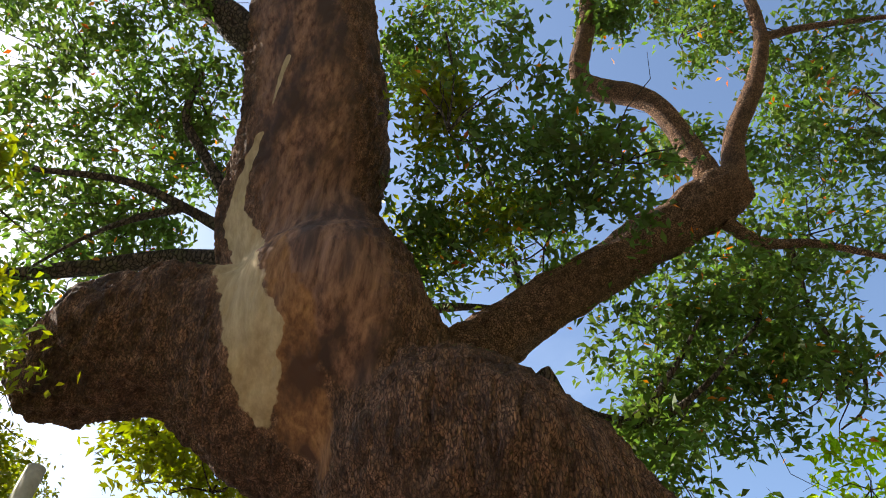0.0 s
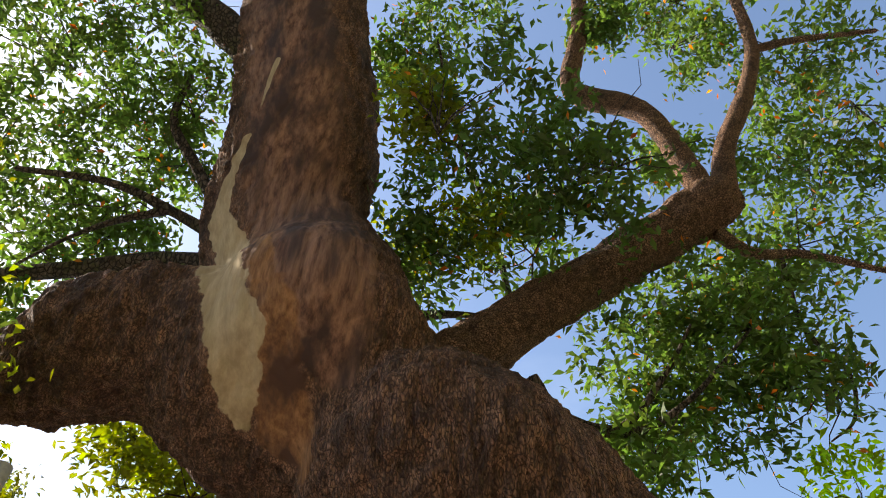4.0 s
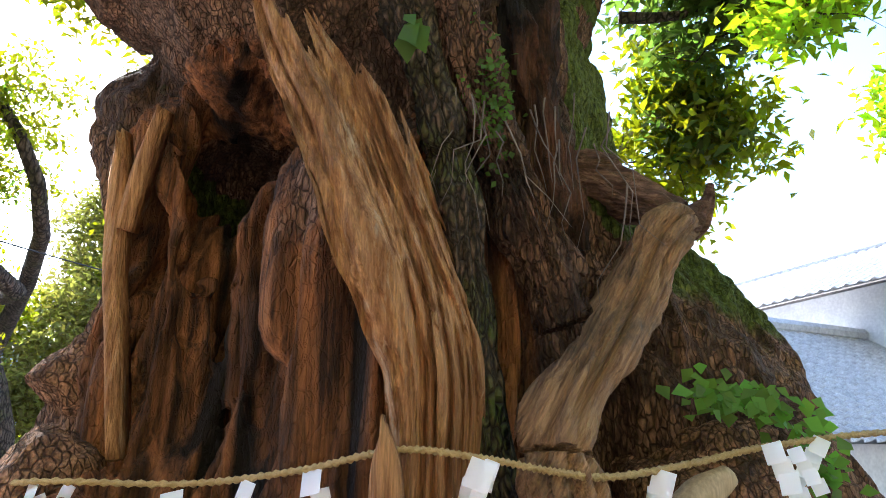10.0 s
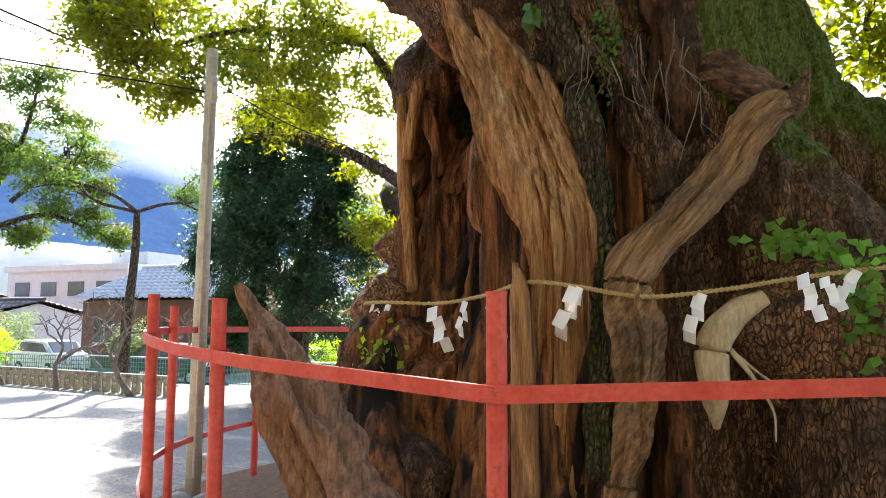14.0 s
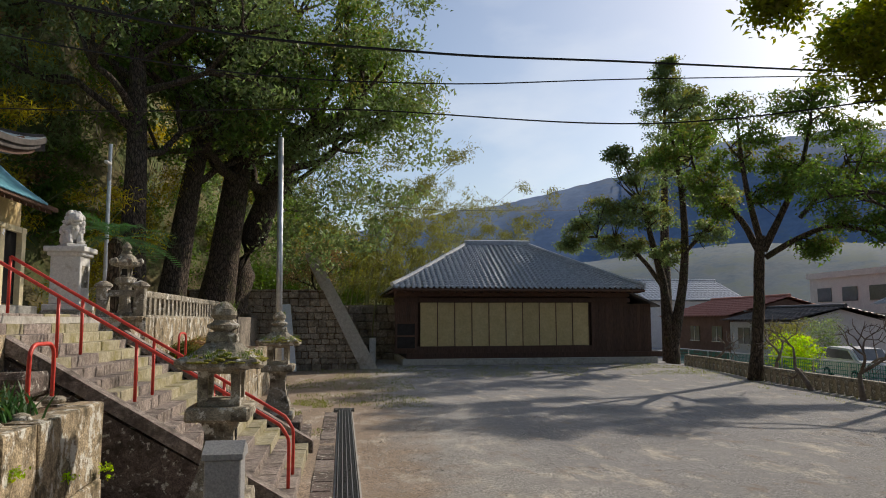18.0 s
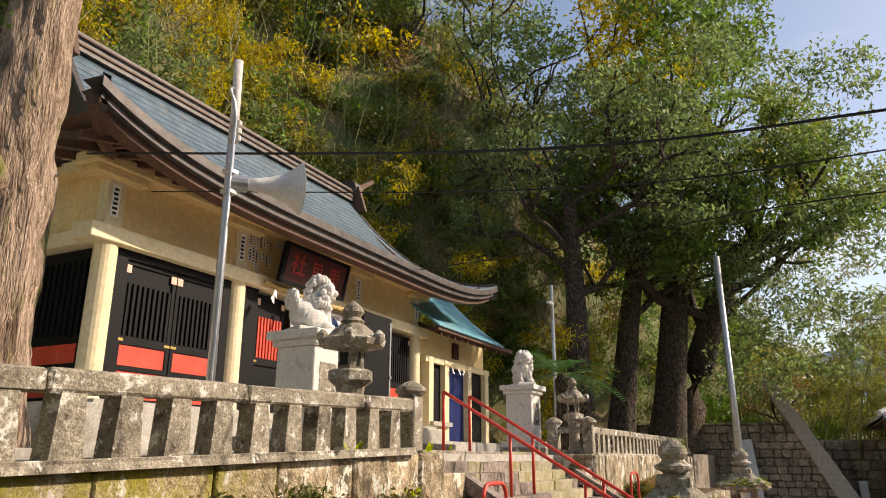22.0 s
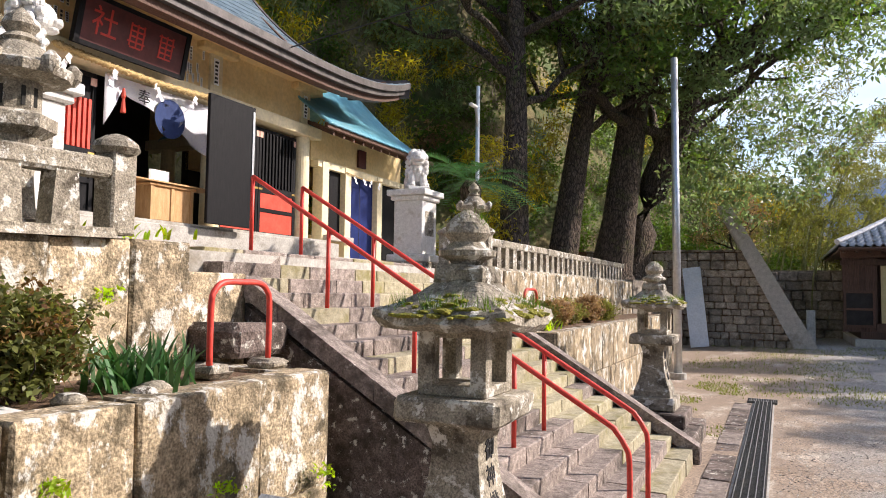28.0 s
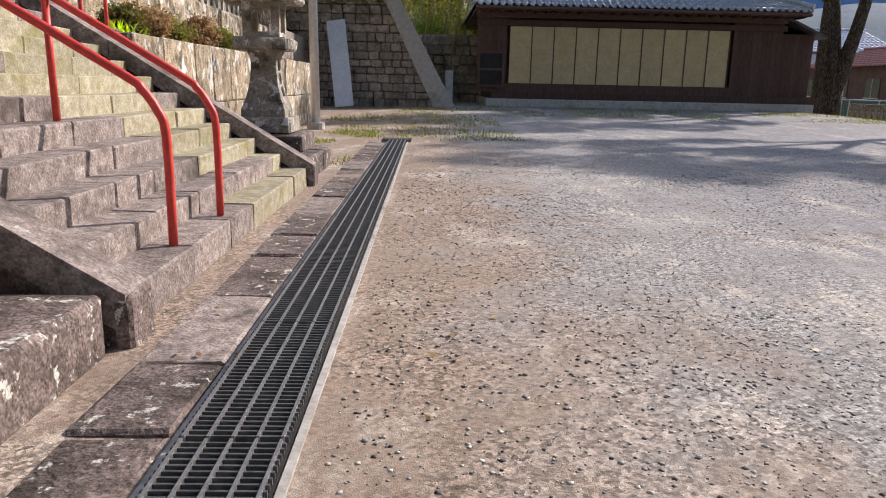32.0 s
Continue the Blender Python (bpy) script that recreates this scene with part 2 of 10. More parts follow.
        mx.blend_type = "MULTIPLY"
        link(nt, fa.outputs[0], mx.inputs[0])
        link(nt, src, mx.inputs[1])
        link(nt, mr.outputs[0], mx.inputs[2])
        src = mx.outputs[0]
    link(nt, src, bs.inputs["Base Color"])


earth_strip(M["gravel"])
M["grass"] = mat("grass", (0.10, 0.12, 0.03), (0.24, 0.24, 0.08), 14, 0.95, 0.6, 40)
M["pebble"] = mat("pebble", (0.20, 0.185, 0.17), (0.50, 0.47, 0.44), 20, 0.85, 0.2, island=0.85)
M["step"] = mat("step_stone", (0.15, 0.118, 0.100), (0.40, 0.335, 0.29), 14, 0.85, 0.7, 40, spot=(0.085, 0.066, 0.054), sscale=2.4, sat=(0.50, 0.64), vary=0.16, spot2=(0.54, 0.51, 0.45), s2scale=9, s2at=(0.61, 0.67), grain=0.42, bdist=0.014)
M["stepmoss"] = mat("step_stone_mossy", (0.25, 0.22, 0.14), (0.48, 0.43, 0.30), 14, 0.85, 0.35, 40, spot=(0.22, 0.19, 0.05), sscale=2.1, sat=(0.48, 0.66), vary=0.14, grain=0.28, bdist=0.012)
M["wallstone"] = mat("wall_stone", (0.20, 0.155, 0.095), (0.54, 0.43, 0.28), 11, 0.9, 0.9, 34, spot=(0.105, 0.085, 0.052), sscale=3.2, sat=(0.49, 0.60), vary=0.16, spot2=(0.66, 0.635, 0.56), s2scale=4.5, s2at=(0.53, 0.58), grain=0.50, sstretch=(1.15, 1.15, 0.85), bdist=0.02)
M["oldstone"] = mat("old_stone", (0.18, 0.155, 0.115), (0.46, 0.41, 0.32), 16, 0.9, 0.8, 45, spot=(0.085, 0.07, 0.05), sscale=4.0, sat=(0.52, 0.62), spot2=(0.68, 0.655, 0.59), s2scale=7.5, s2at=(0.55, 0.60), vary=0.10, grain=0.50, bdist=0.016)
M["darkstone"] = mat("dark_stone", (0.085, 0.062, 0.052), (0.25, 0.195, 0.168), 14, 0.88, 0.8, 40, spot=(0.045, 0.035, 0.026), sscale=2.6, sat=(0.46, 0.62), spot2=(0.60, 0.575, 0.50), s2scale=11, s2at=(0.575, 0.615), vary=0.12, grain=0.55, bdist=0.018)
M["wallmoss"] = mat("mossy_wall_stone", (0.22, 0.17, 0.10), (0.50, 0.41, 0.25), 11, 0.9, 0.9, 34, spot=(0.27, 0.235, 0.030), sscale=2.2, sat=(0.44, 0.58), vary=0.14, spot2=(0.60, 0.575, 0.49), s2scale=4.5, s2at=(0.55, 0.60), grain=0.50, sstretch=(1.15, 1.15, 0.85), bdist=0.02)
M["moss"] = mat("moss", (0.15, 0.15, 0.02), (0.36, 0.33, 0.055), 22, 0.95, 0.8, 60, grain=0.35)
M["granite"] = mat("grey_granite", (0.24, 0.24, 0.25), (0.43, 0.43, 0.43), 60, 0.7, 0.12, 120, spot=(0.25, 0.25, 0.25), sscale=3, sat=(0.55, 0.75), grain=0.30, bdist=0.012)
M["white"] = mat("white_stone", (0.60, 0.58, 0.54), (0.80, 0.78, 0.74), 18, 0.7, 0.15, 40, spot=(0.42, 0.37, 0.28), sscale=3.5, sat=(0.55, 0.72), grain=0.15, bdist=0.012)
M["block"] = mat("block_wall_stone", (0.19, 0.155, 0.12), (0.46, 0.395, 0.32), 8, 0.92, 0.8, 24, spot=(0.13, 0.105, 0.08), sscale=1.6, sat=(0.5, 0.65), vary=0.24, grain=0.40, bdist=0.02)
M["concrete"] = mat("concrete", (0.36, 0.34, 0.30), (0.52, 0.49, 0.44), 7, 0.9, 0.25, 40, spot=(0.22, 0.19, 0.14), sscale=1.3, sat=(0.52, 0.68), grain=0.20, bdist=0.012)
M["cream"] = mat("cream_plaster", (0.78, 0.56, 0.25), (0.85, 0.65, 0.33), 3, 0.75, 0.06, 60, spot=(0.66, 0.50, 0.28), sscale=0.7, sat=(0.5, 0.75))
M["cream2"] = mat("cream_column_paint", (0.78, 0.66, 0.40), (0.84, 0.73, 0.49), 3, 0.55, 0.05, 40)
M["plaster"] = mat("white_plaster", (0.58, 0.58, 0.59), (0.68, 0.68, 0.67), 2, 0.8, 0.05, 30, spot=(0.48, 0.48, 0.47), sscale=0.6, sat=(0.55, 0.8))
M["yellowwall"] = mat("yellow_plaster", (0.50, 0.36, 0.13), (0.58, 0.44, 0.18), 3, 0.8, 0.05, 30)
M["black"] = mat("black_lacquered_wood", (0.004, 0.004, 0.005), (0.011, 0.010, 0.011), 5, 0.6, 0.1, 30, stretch=(6, 6, 1), spec=0.18)
# near-black that stands in for shade inside rooms; also the door seam
M["dark"] = mat("unlit_interior_dark", (0.02, 0.016, 0.014), (0.04, 0.033, 0.03), 4, 0.8, 0.1)
M["eave"] = mat("dark_stained_timber", (0.07, 0.035, 0.022), (0.16, 0.085, 0.055), 5, 0.7, 0.2, 30, stretch=(5, 5, 5), vary=0.15)
M["redlac"] = mat("red_lacquer", (0.55, 0.05, 0.025), (0.68, 0.09, 0.05), 4, 0.5, 0.05, 30)
M["red"] = mat("red_rail_paint", (0.60, 0.045, 0.03), (0.74, 0.085, 0.06), 6, 0.42, 0.05, 60, spot=(0.40, 0.05, 0.035), sscale=5, sat=(0.58, 0.72))
M["salmon"] = mat("faded_red_fence_paint", (0.62, 0.06, 0.035), (0.76, 0.12, 0.08), 7, 0.5, 0.08, 60, spot=(0.36, 0.05, 0.03), sscale=7, sat=(0.6, 0.72))
M["copper"] = mat("verdigris_copper_sheet", (0.085, 0.125, 0.155), (0.19, 0.26, 0.31), 4, 0.45, 0.06, 20, spot=(0.30, 0.25, 0.19), sscale=1.5, sat=(0.55, 0.72), metal=0.25)
M["blueroof"] = mat("blue_green_metal_roof", (0.10, 0.32, 0.42), (0.20, 0.46, 0.56), 4, 0.4, 0.05, 20, spot=(0.24, 0.40, 0.44), sscale=1.1, sat=(0.5, 0.7), metal=0.2)
M["coppedge"] = mat("weathered_roof_edge", (0.052, 0.044, 0.040), (0.125, 0.108, 0.10), 5, 0.55, 0.1, 30, metal=0.2)
M["kawara"] = mat("grey_roof_tile", (0.34, 0.355, 0.395), (0.58, 0.595, 0.63), 5, 0.34, 0.1, 20, vary=0.12, island=0.0, spec=0.6, grain=0.25)
M["hallwood"] = mat("brown_board_wall", (0.055, 0.028, 0.018), (0.12, 0.066, 0.045), 4, 0.75, 0.2, 24, stretch=(7, 7, 1), vary=0.15)
M["panel"] = mat("ochre_panel", (0.50, 0.39, 0.19), (0.60, 0.48, 0.25), 2.5, 0.7, 0.06, 30, vary=0.05)
M["galv"] = mat("galvanised_steel", (0.48, 0.49, 0.50), (0.64, 0.65, 0.66), 10, 0.35, 0.05, 40, metal=0.7)
M["polec"] = mat("concrete_pole", (0.50, 0.46, 0.37), (0.64, 0.60, 0.50), 6, 0.7, 0.1, 40, spot=(0.40, 0.36, 0.28), sscale=2)
M["grate"] = mat("steel_grating", (0.42, 0.41, 0.40), (0.62, 0.61, 0.60), 30, 0.38, 0.1, metal=0.8)
M["grateb"] = mat("dark_steel_grating", (0.10, 0.10, 0.10), (0.20, 0.20, 0.19), 20, 0.5, 0.1, metal=0.6)
# near-black in place of shade in the drain and lantern openings
M["pit"] = mat("unlit_depth_black", (0.012, 0.012, 0.011), (0.025, 0.023, 0.02), 6, 0.9, 0.2)
M["wire"] = mat("black_cable", (0.012, 0.012, 0.013), (0.025, 0.025, 0.026), 10, 0.6, 0.0)
M["bark"] = mat("camphor_bark", (0.080, 0.040, 0.023), (0.36, 0.19, 0.105), 8, 0.95, 1.0, 26, spot=(0.034, 0.022, 0.016), sscale=0.9, sat=(0.50, 0.66), stretch=(1.1, 1.1, 0.32), spot2=(0.24, 0.19, 0.12), s2scale=3.5, s2at=(0.63, 0.72), crack=(34, (1, 1, 0.30), 0.10, (0.10, 0.052, 0.032)), bdist=0.06, grain=0.55)
M["barkmoss"] = mat("mossy_bark", (0.09, 0.058, 0.036), (0.25, 0.16, 0.10), 9, 0.95, 0.9, 22, spot=(0.10, 0.14, 0.02), sscale=1.3, sat=(0.42, 0.58), stretch=(1, 1, 0.45), crack=(30, (1, 1, 0.34), 0.30, (0.035, 0.025, 0.015)), bdist=0.05, grain=0.35)
M["barklimb"] = mat("ridged_limb_bark", (0.16, 0.088, 0.05), (0.52, 0.29, 0.16), 9, 0.95, 1.0, 16, stretch=(1, 1, 1), spot=(0.08, 0.06, 0.045), sscale=1.6, sat=(0.56, 0.70), crack=(30, (1, 1, 1), 0.18, (0.075, 0.042, 0.027)), bdist=0.05, grain=0.40)
M["barkscale"] = mat("scaly_rusty_bark", (0.14, 0.068, 0.036), (0.50, 0.26, 0.135), 10, 0.95, 1.0, 26, stretch=(1, 1, 0.8), spot=(0.07, 0.040, 0.026), sscale=4.0, sat=(0.54, 0.66), spot2=(0.22, 0.20, 0.08), s2scale=1.6, s2at=(0.62, 0.72), crack=(26, (1, 1, 0.45), 0.09, (0.13, 0.066, 0.036)), bdist=0.05, grain=0.55)
M["heart"] = mat("weathered_heartwood", (0.22, 0.085, 0.030), (0.70, 0.37, 0.155), 5, 0.85, 1.0, 9, stretch=(5.0, 5.0, 0.40), spot=(0.20, 0.095, 0.042), sscale=1.8, sat=(0.52, 0.68), spot2=(0.74, 0.56, 0.37), s2scale=2.4, s2at=(0.56, 0.68), sstretch=(2.4, 2.4, 0.3), bdist=0.05, grain=0.22)
M["heartdark"] = mat("dark_heartwood", (0.030, 0.016, 0.010), (0.20, 0.080, 0.036), 5, 0.9, 0.8, 12, stretch=(5, 5, 0.25), spot=(0.012, 0.008, 0.006), sscale=1.2, sat=(0.44, 0.60), bdist=0.06, grain=0.12)
M["bare"] = mat("pale_bare_wood", (0.38, 0.27, 0.15), (0.62, 0.48, 0.29), 5, 0.75, 0.3, 12, stretch=(2.5, 2.5, 0.4), spot=(0.26, 0.16, 0.08), sscale=2.5, sat=(0.56, 0.7), grain=0.20)
M["greywood"] = mat("red_brown_driftwood", (0.15, 0.070, 0.040), (0.50, 0.27, 0.155), 5, 0.85, 1.0, 9, stretch=(5, 5, 0.3), spot=(0.10, 0.052, 0.032), sscale=2.2, sat=(0.52, 0.68), bdist=0.04, grain=0.14)
M["leanwood"] = mat("split_orange_driftwood", (0.15, 0.075, 0.036), (0.52, 0.30, 0.14), 5, 0.85, 1.0, 9, stretch=(6, 6, 0.3), spot=(0.10, 0.075, 0.05), sscale=2.2, sat=(0.50, 0.66), bdist=0.04, grain=0.14, turn=(40.8, 0, 31))
M["stubwood"] = mat("pink_weathered_stub", (0.09, 0.045, 0.03), (0.38, 0.22, 0.145), 5, 0.85, 1.0, 9, stretch=(6, 6, 0.4), spot=(0.08, 0.045, 0.03), sscale=2.6, sat=(0.50, 0.66), bdist=0.04, grain=0.14, turn=(72.5, 0, 132.4))


def layered_skin(name, base):
    """The bark material with bare wood, heartwood and moss laid over it where the mesh's own attributes say so."""
    m = M[base].copy()
    m.name = name
    nt = m.node_tree
    bs = next(n for n in nt.nodes if n.type == "BSDF_PRINCIPLED")
    src = bs.inputs["Base Color"].links[0].from_socket
    tc = nt.nodes.new("ShaderNodeTexCoord")
    ez = nt.nodes.new("ShaderNodeTexNoise")
    ez.inputs["Scale"].default_value, ez.inputs["Detail"].default_value = 5.0, 6
    link(nt, tc.outputs["Object"], ez.inputs[0])
    for attr, c1, c2, sc, st, lo, hi, spot in (
            ("moss", (0.055, 0.075, 0.012), (0.19, 0.23, 0.035), 24, (1, 1, 1), 0.75, 1.15, None),
            ("peel", (0.095, 0.045, 0.030), (0.42, 0.225, 0.135), 3.5, (3.0, 3.0, 0.26), 0.80, 1.0, (0.075, 0.045, 0.037)),
            ("inner", (0.17, 0.075, 0.030), (0.46, 0.23, 0.095), 5, (3, 3, 0.4), 0.85, 1.0, (0.10, 0.05, 0.03)),
            ("scar", (0.40, 0.285, 0.15), (0.62, 0.47, 0.27), 4, (2.2, 2.2, 0.3), 0.93, 0.98, None),
            # real heartwood tones; the near-black blotches also paint the hollow's shade
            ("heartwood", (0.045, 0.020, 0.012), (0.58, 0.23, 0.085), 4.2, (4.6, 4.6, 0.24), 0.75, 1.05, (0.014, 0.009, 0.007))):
        mp = nt.nodes.new("ShaderNodeMapping")
        mp.inputs["Scale"].default_value = st
        link(nt, tc.outputs["Object"], mp.inputs[0])
        nz = nt.nodes.new("ShaderNodeTexNoise")
        nz.inputs["Scale"].default_value, nz.inputs["Detail"].default_value, nz.inputs["Roughness"].default_value = sc, 7, 0.68
        link(nt, mp.outputs[0], nz.inputs[0])
        rp = nt.nodes.new("ShaderNodeValToRGB")
        rp.color_ramp.elements[0].position, rp.color_ramp.elements[1].position = 0.36, 0.70
        rp.color_ramp.elements[0].color, rp.color_ramp.elements[1].color = (*c1, 1), (*c2, 1)
        link(nt, nz.outputs["Fac"], rp.inputs[0])
        col = rp.outputs[0]
        if spot:
            n2 = nt.nodes.new("ShaderNodeTexNoise")
            n2.inputs["Scale"].default_value, n2.inputs["Detail"].default_value = 0.9, 6
            mq = nt.nodes.new("ShaderNodeMapping")
            mq.inputs["Scale"].default_value = (st[0], st[1], max(0.5, st[2]))
            link(nt, tc.outputs["Object"], mq.inputs[0])
            link(nt, mq.outputs[0], n2.inputs[0])
            r2 = nt.nodes.new("ShaderNodeValToRGB")
            r2.color_ramp.elements[0].position, r2.color_ramp.elements[1].position = 0.46, 0.62
            link(nt, n2.outputs["Fac"], r2.inputs[0])
            mx = nt.nodes.new("ShaderNodeMixRGB")
            mx.inputs[2].default_value = (*spot, 1)
            link(nt, r2.outputs[0], mx.inputs[0])
            link(nt, col, mx.inputs[1])
            col = mx.outputs[0]
        at = nt.nodes.new("ShaderNodeAttribute")
        at.attribute_name = attr
        ad = nt.nodes.new("ShaderNodeMath")
        ad.operation = "MULTIPLY_ADD"
        ad.inputs[1].default_value = 0.7
        link(nt, ez.outputs["Fac"], ad.inputs[0])
        link(nt, at.outputs["Fac"], ad.inputs[2])
        mr = nt.nodes.new("ShaderNodeMapRange")
        mr.inputs["From Min"].default_value, mr.inputs["From Max"].default_value = lo, hi
        link(nt, ad.outputs[0], mr.inputs[0])
        mx = nt.nodes.new("ShaderNodeMixRGB")
        link(nt, mr.outputs[0], mx.inputs[0])
        link(nt, src, mx.inputs[1])
        link(nt, col, mx.inputs[2])
        src = mx.outputs[0]
    link(nt, src, bs.inputs["Base Color"])
    # shallow relief where the wood is bare
    at = nt.nodes.new("ShaderNodeAttribute")
    at.attribute_name = "smoothness"
    mr = nt.nodes.new("ShaderNodeMapRange")
    mr.inputs["To Min"].default_value, mr.inputs["To Max"].default_value = 1.0, 0.12
    link(nt, at.outputs["Fac"], mr.inputs[0])
    link(nt, mr.outputs[0], next(n for n in nt.nodes if n.type == "BUMP").inputs["Strength"])
    return m


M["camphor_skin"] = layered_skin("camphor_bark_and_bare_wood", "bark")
M["trunk"] = mat("brown_tree_bark", (0.06, 0.042, 0.03), (0.20, 0.15, 0.11), 12, 0.95, 0.8, 26, stretch=(1, 1, 0.4), spot=(0.09, 0.10, 0.03), sscale=1.6, sat=(0.52, 0.68), crack=(11, (1.3, 1.3, 0.35), 0.18, (0.025, 0.018, 0.013)), bdist=0.05, grain=0.30)
M["trunkpale"] = mat("pale_ridged_bark", (0.20, 0.13, 0.09), (0.58, 0.44, 0.33), 12, 0.95, 1.0, 22, stretch=(2.2, 2.2, 0.30), spot=(0.18, 0.20, 0.03), sscale=1.1, sat=(0.54, 0.66), spot2=(0.13, 0.085, 0.06), s2scale=3.0, s2at=(0.54, 0.66), sstretch=(2.5, 2.5, 0.3), bdist=0.06, grain=0.45)
M["twig"] = mat("bare_twigs", (0.12, 0.09, 0.075), (0.27, 0.22, 0.19), 6, 0.9, 0.0)
M["rope"] = mat("straw_rope", (0.46, 0.31, 0.12), (0.66, 0.48, 0.22), 40, 0.85, 0.5, 80)
M["paper"] = mat("white_paper", (0.84, 0.84, 0.86), (0.90, 0.90, 0.91), 6, 0.7, 0.02, translucent=0.35)
M["cloth"] = mat("white_cotton", (0.76, 0.76, 0.80), (0.84, 0.84, 0.86), 12, 0.85, 0.1, translucent=0.2)
M["navy"] = mat("navy_cloth", (0.015, 0.03, 0.10), (0.03, 0.055, 0.17), 8, 0.8, 0.05)
M["bluedoor"] = mat("blue_door_paint", (0.006, 0.014, 0.085), (0.014, 0.028, 0.14), 3, 0.5, 0.04, spec=0.25)
M["oak"] = mat("honey_oak_wood", (0.42, 0.23, 0.09), (0.60, 0.37, 0.17), 5, 0.5, 0.1, stretch=(5, 5, 1))
M["brass"] = mat("brass", (0.60, 0.38, 0.10), (0.72, 0.50, 0.18), 8, 0.35, 0.03, metal=0.9)
M["plaque"] = mat("dark_maroon_board", (0.055, 0.012, 0.010), (0.10, 0.022, 0.018), 4, 0.5, 0.1)
M["ink"] = mat("black_ink", (0.02, 0.02, 0.022), (0.04, 0.04, 0.042), 8, 0.8, 0.0)
M["redink"] = mat("red_lettering", (0.42, 0.03, 0.02), (0.52, 0.05, 0.03), 8, 0.6, 0.0)
M["pinkcopper"] = mat("pink_copper_fitting", (0.62, 0.36, 0.27), (0.74, 0.48, 0.38), 8, 0.45, 0.03, metal=0.3)
M["soil"] = mat("soil", (0.10, 0.06, 0.035), (0.22, 0.14, 0.085), 16, 0.95, 0.8, 50, grain=0.35)
M["hill"] = mat("leaf_litter_slope", (0.09, 0.08, 0.036), (0.24, 0.19, 0.085), 2.2, 0.95, 0.6, 8, spot=(0.08, 0.11, 0.03), sscale=0.4, sat=(0.45, 0.6), grain=0.40)
# no haze in the air: distance blue is mixed into both hill colours
M["mount"] = mat("haze_tinted_mountain", (0.085, 0.15, 0.27), (0.14, 0.21, 0.32), 0.02, 0.95, 0.0, spot=(0.15, 0.19, 0.24), sscale=0.012, sat=(0.52, 0.66))
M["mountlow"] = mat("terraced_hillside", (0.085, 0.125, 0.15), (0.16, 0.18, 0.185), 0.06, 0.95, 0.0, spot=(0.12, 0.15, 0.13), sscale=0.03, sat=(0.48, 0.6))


def leafmat(name, c, t=0.4, v=0.35):
    return mat(name, tuple(k * 0.8 for k in c), tuple(k * 1.25 for k in c), 1.2, 0.5, 0.0, island=v, translucent=t, spec=0.35)


L = {
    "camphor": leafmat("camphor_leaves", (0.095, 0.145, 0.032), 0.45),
    # yellower copy of the camphor leaf: back light put into the colour
    "camphor_yellow": leafmat("backlit_camphor_leaves", (0.17, 0.19, 0.022), 0.5),
    "lime": leafmat("bright_spring_leaves", (0.28, 0.39, 0.03), 0.6),
    "deep": leafmat("deep_green_leaves", (0.15, 0.195, 0.078), 0.42),
    "olive": leafmat("olive_leaves", (0.165, 0.165, 0.042), 0.42),
    "ochre": leafmat("yellow_bamboo_leaves", (0.34, 0.28, 0.03), 0.45),
    "tan": leafmat("dry_tan_leaves", (0.30, 0.20, 0.10), 0.3),
    "juniper": leafmat("juniper_foliage", (0.040, 0.090, 0.036), 0.2),
    "ivy": leafmat("ivy_leaves", (0.085, 0.14, 0.022), 0.35),
    "ivybright": leafmat("fresh_ivy_leaves", (0.15, 0.27, 0.045), 0.4),
    "bronze": leafmat("bronze_winter_leaves", (0.20, 0.12, 0.045), 0.3),
    "orange": leafmat("orange_old_leaves", (0.50, 0.17, 0.03), 0.4),
    "bushy": leafmat("boxwood_leaves", (0.12, 0.13, 0.035), 0.3),
    "blade": leafmat("dark_strap_leaves", (0.05, 0.115, 0.035), 0.25),
}

# ---- building helpers ----
rng = np.random.default_rng(7)


def thing(name, loc, label, category, group="", kind=""):
    ob = new(name)
    ob.location = loc
    ob.empty_display_size = 0.1
    return tagged(ob, label, category, group, kind)


def base_of(ob):
    p = Vector(ob.location)
    return p + (base_of(ob.parent) if ob.parent else Vector())


def put_mesh(name, me, material, parent=None, label="", smooth=False):
    """Links a mesh that is written in world places, under its parent."""
    if material:
        me.materials.append(material)
    if smooth:
        me.shade_smooth()
    ob = new(name, me)
    if parent:
        me.transform(Matrix.Translation(-base_of(parent)))
        ob.parent = parent
    if label:
        ob["label"] = label
    return ob


def part(name, bm, material, parent=None, label="", smooth=False):
    me = bpy.data.meshes.new(name)
    bm.to_mesh(me)
    bm.free()
    return put_mesh(name, me, material, parent, label, smooth)


def raw(name, verts, faces, material, parent=None, label="", smooth=False):
    me = bpy.data.meshes.new(name)
    verts = np.asarray(verts, dtype=np.float32)
    faces = np.asarray(faces, dtype=np.int32)
    n = faces.shape[1]
    me.vertices.add(len(verts))
    me.vertices.foreach_set("co", verts.ravel())
    me.loops.add(faces.size)
    me.loops.foreach_set("vertex_index", faces.ravel())
    me.polygons.add(len(faces))
    me.polygons.foreach_set("loop_start", np.arange(len(faces), dtype=np.int32) * n)
    me.polygons.foreach_set("loop_total", np.full(len(faces), n, dtype=np.int32))
    me.update(calc_edges=True)
    return put_mesh(name, me, material, parent, label, smooth)


def box(bm, x0, x1, y0, y1, z0, z1, bevel=0.0, m=None):
    t = Matrix.LocRotScale(((x0 + x1) / 2, (y0 + y1) / 2, (z0 + z1) / 2), None, (abs(x1 - x0), abs(y1 - y0), abs(z1 - z0)))
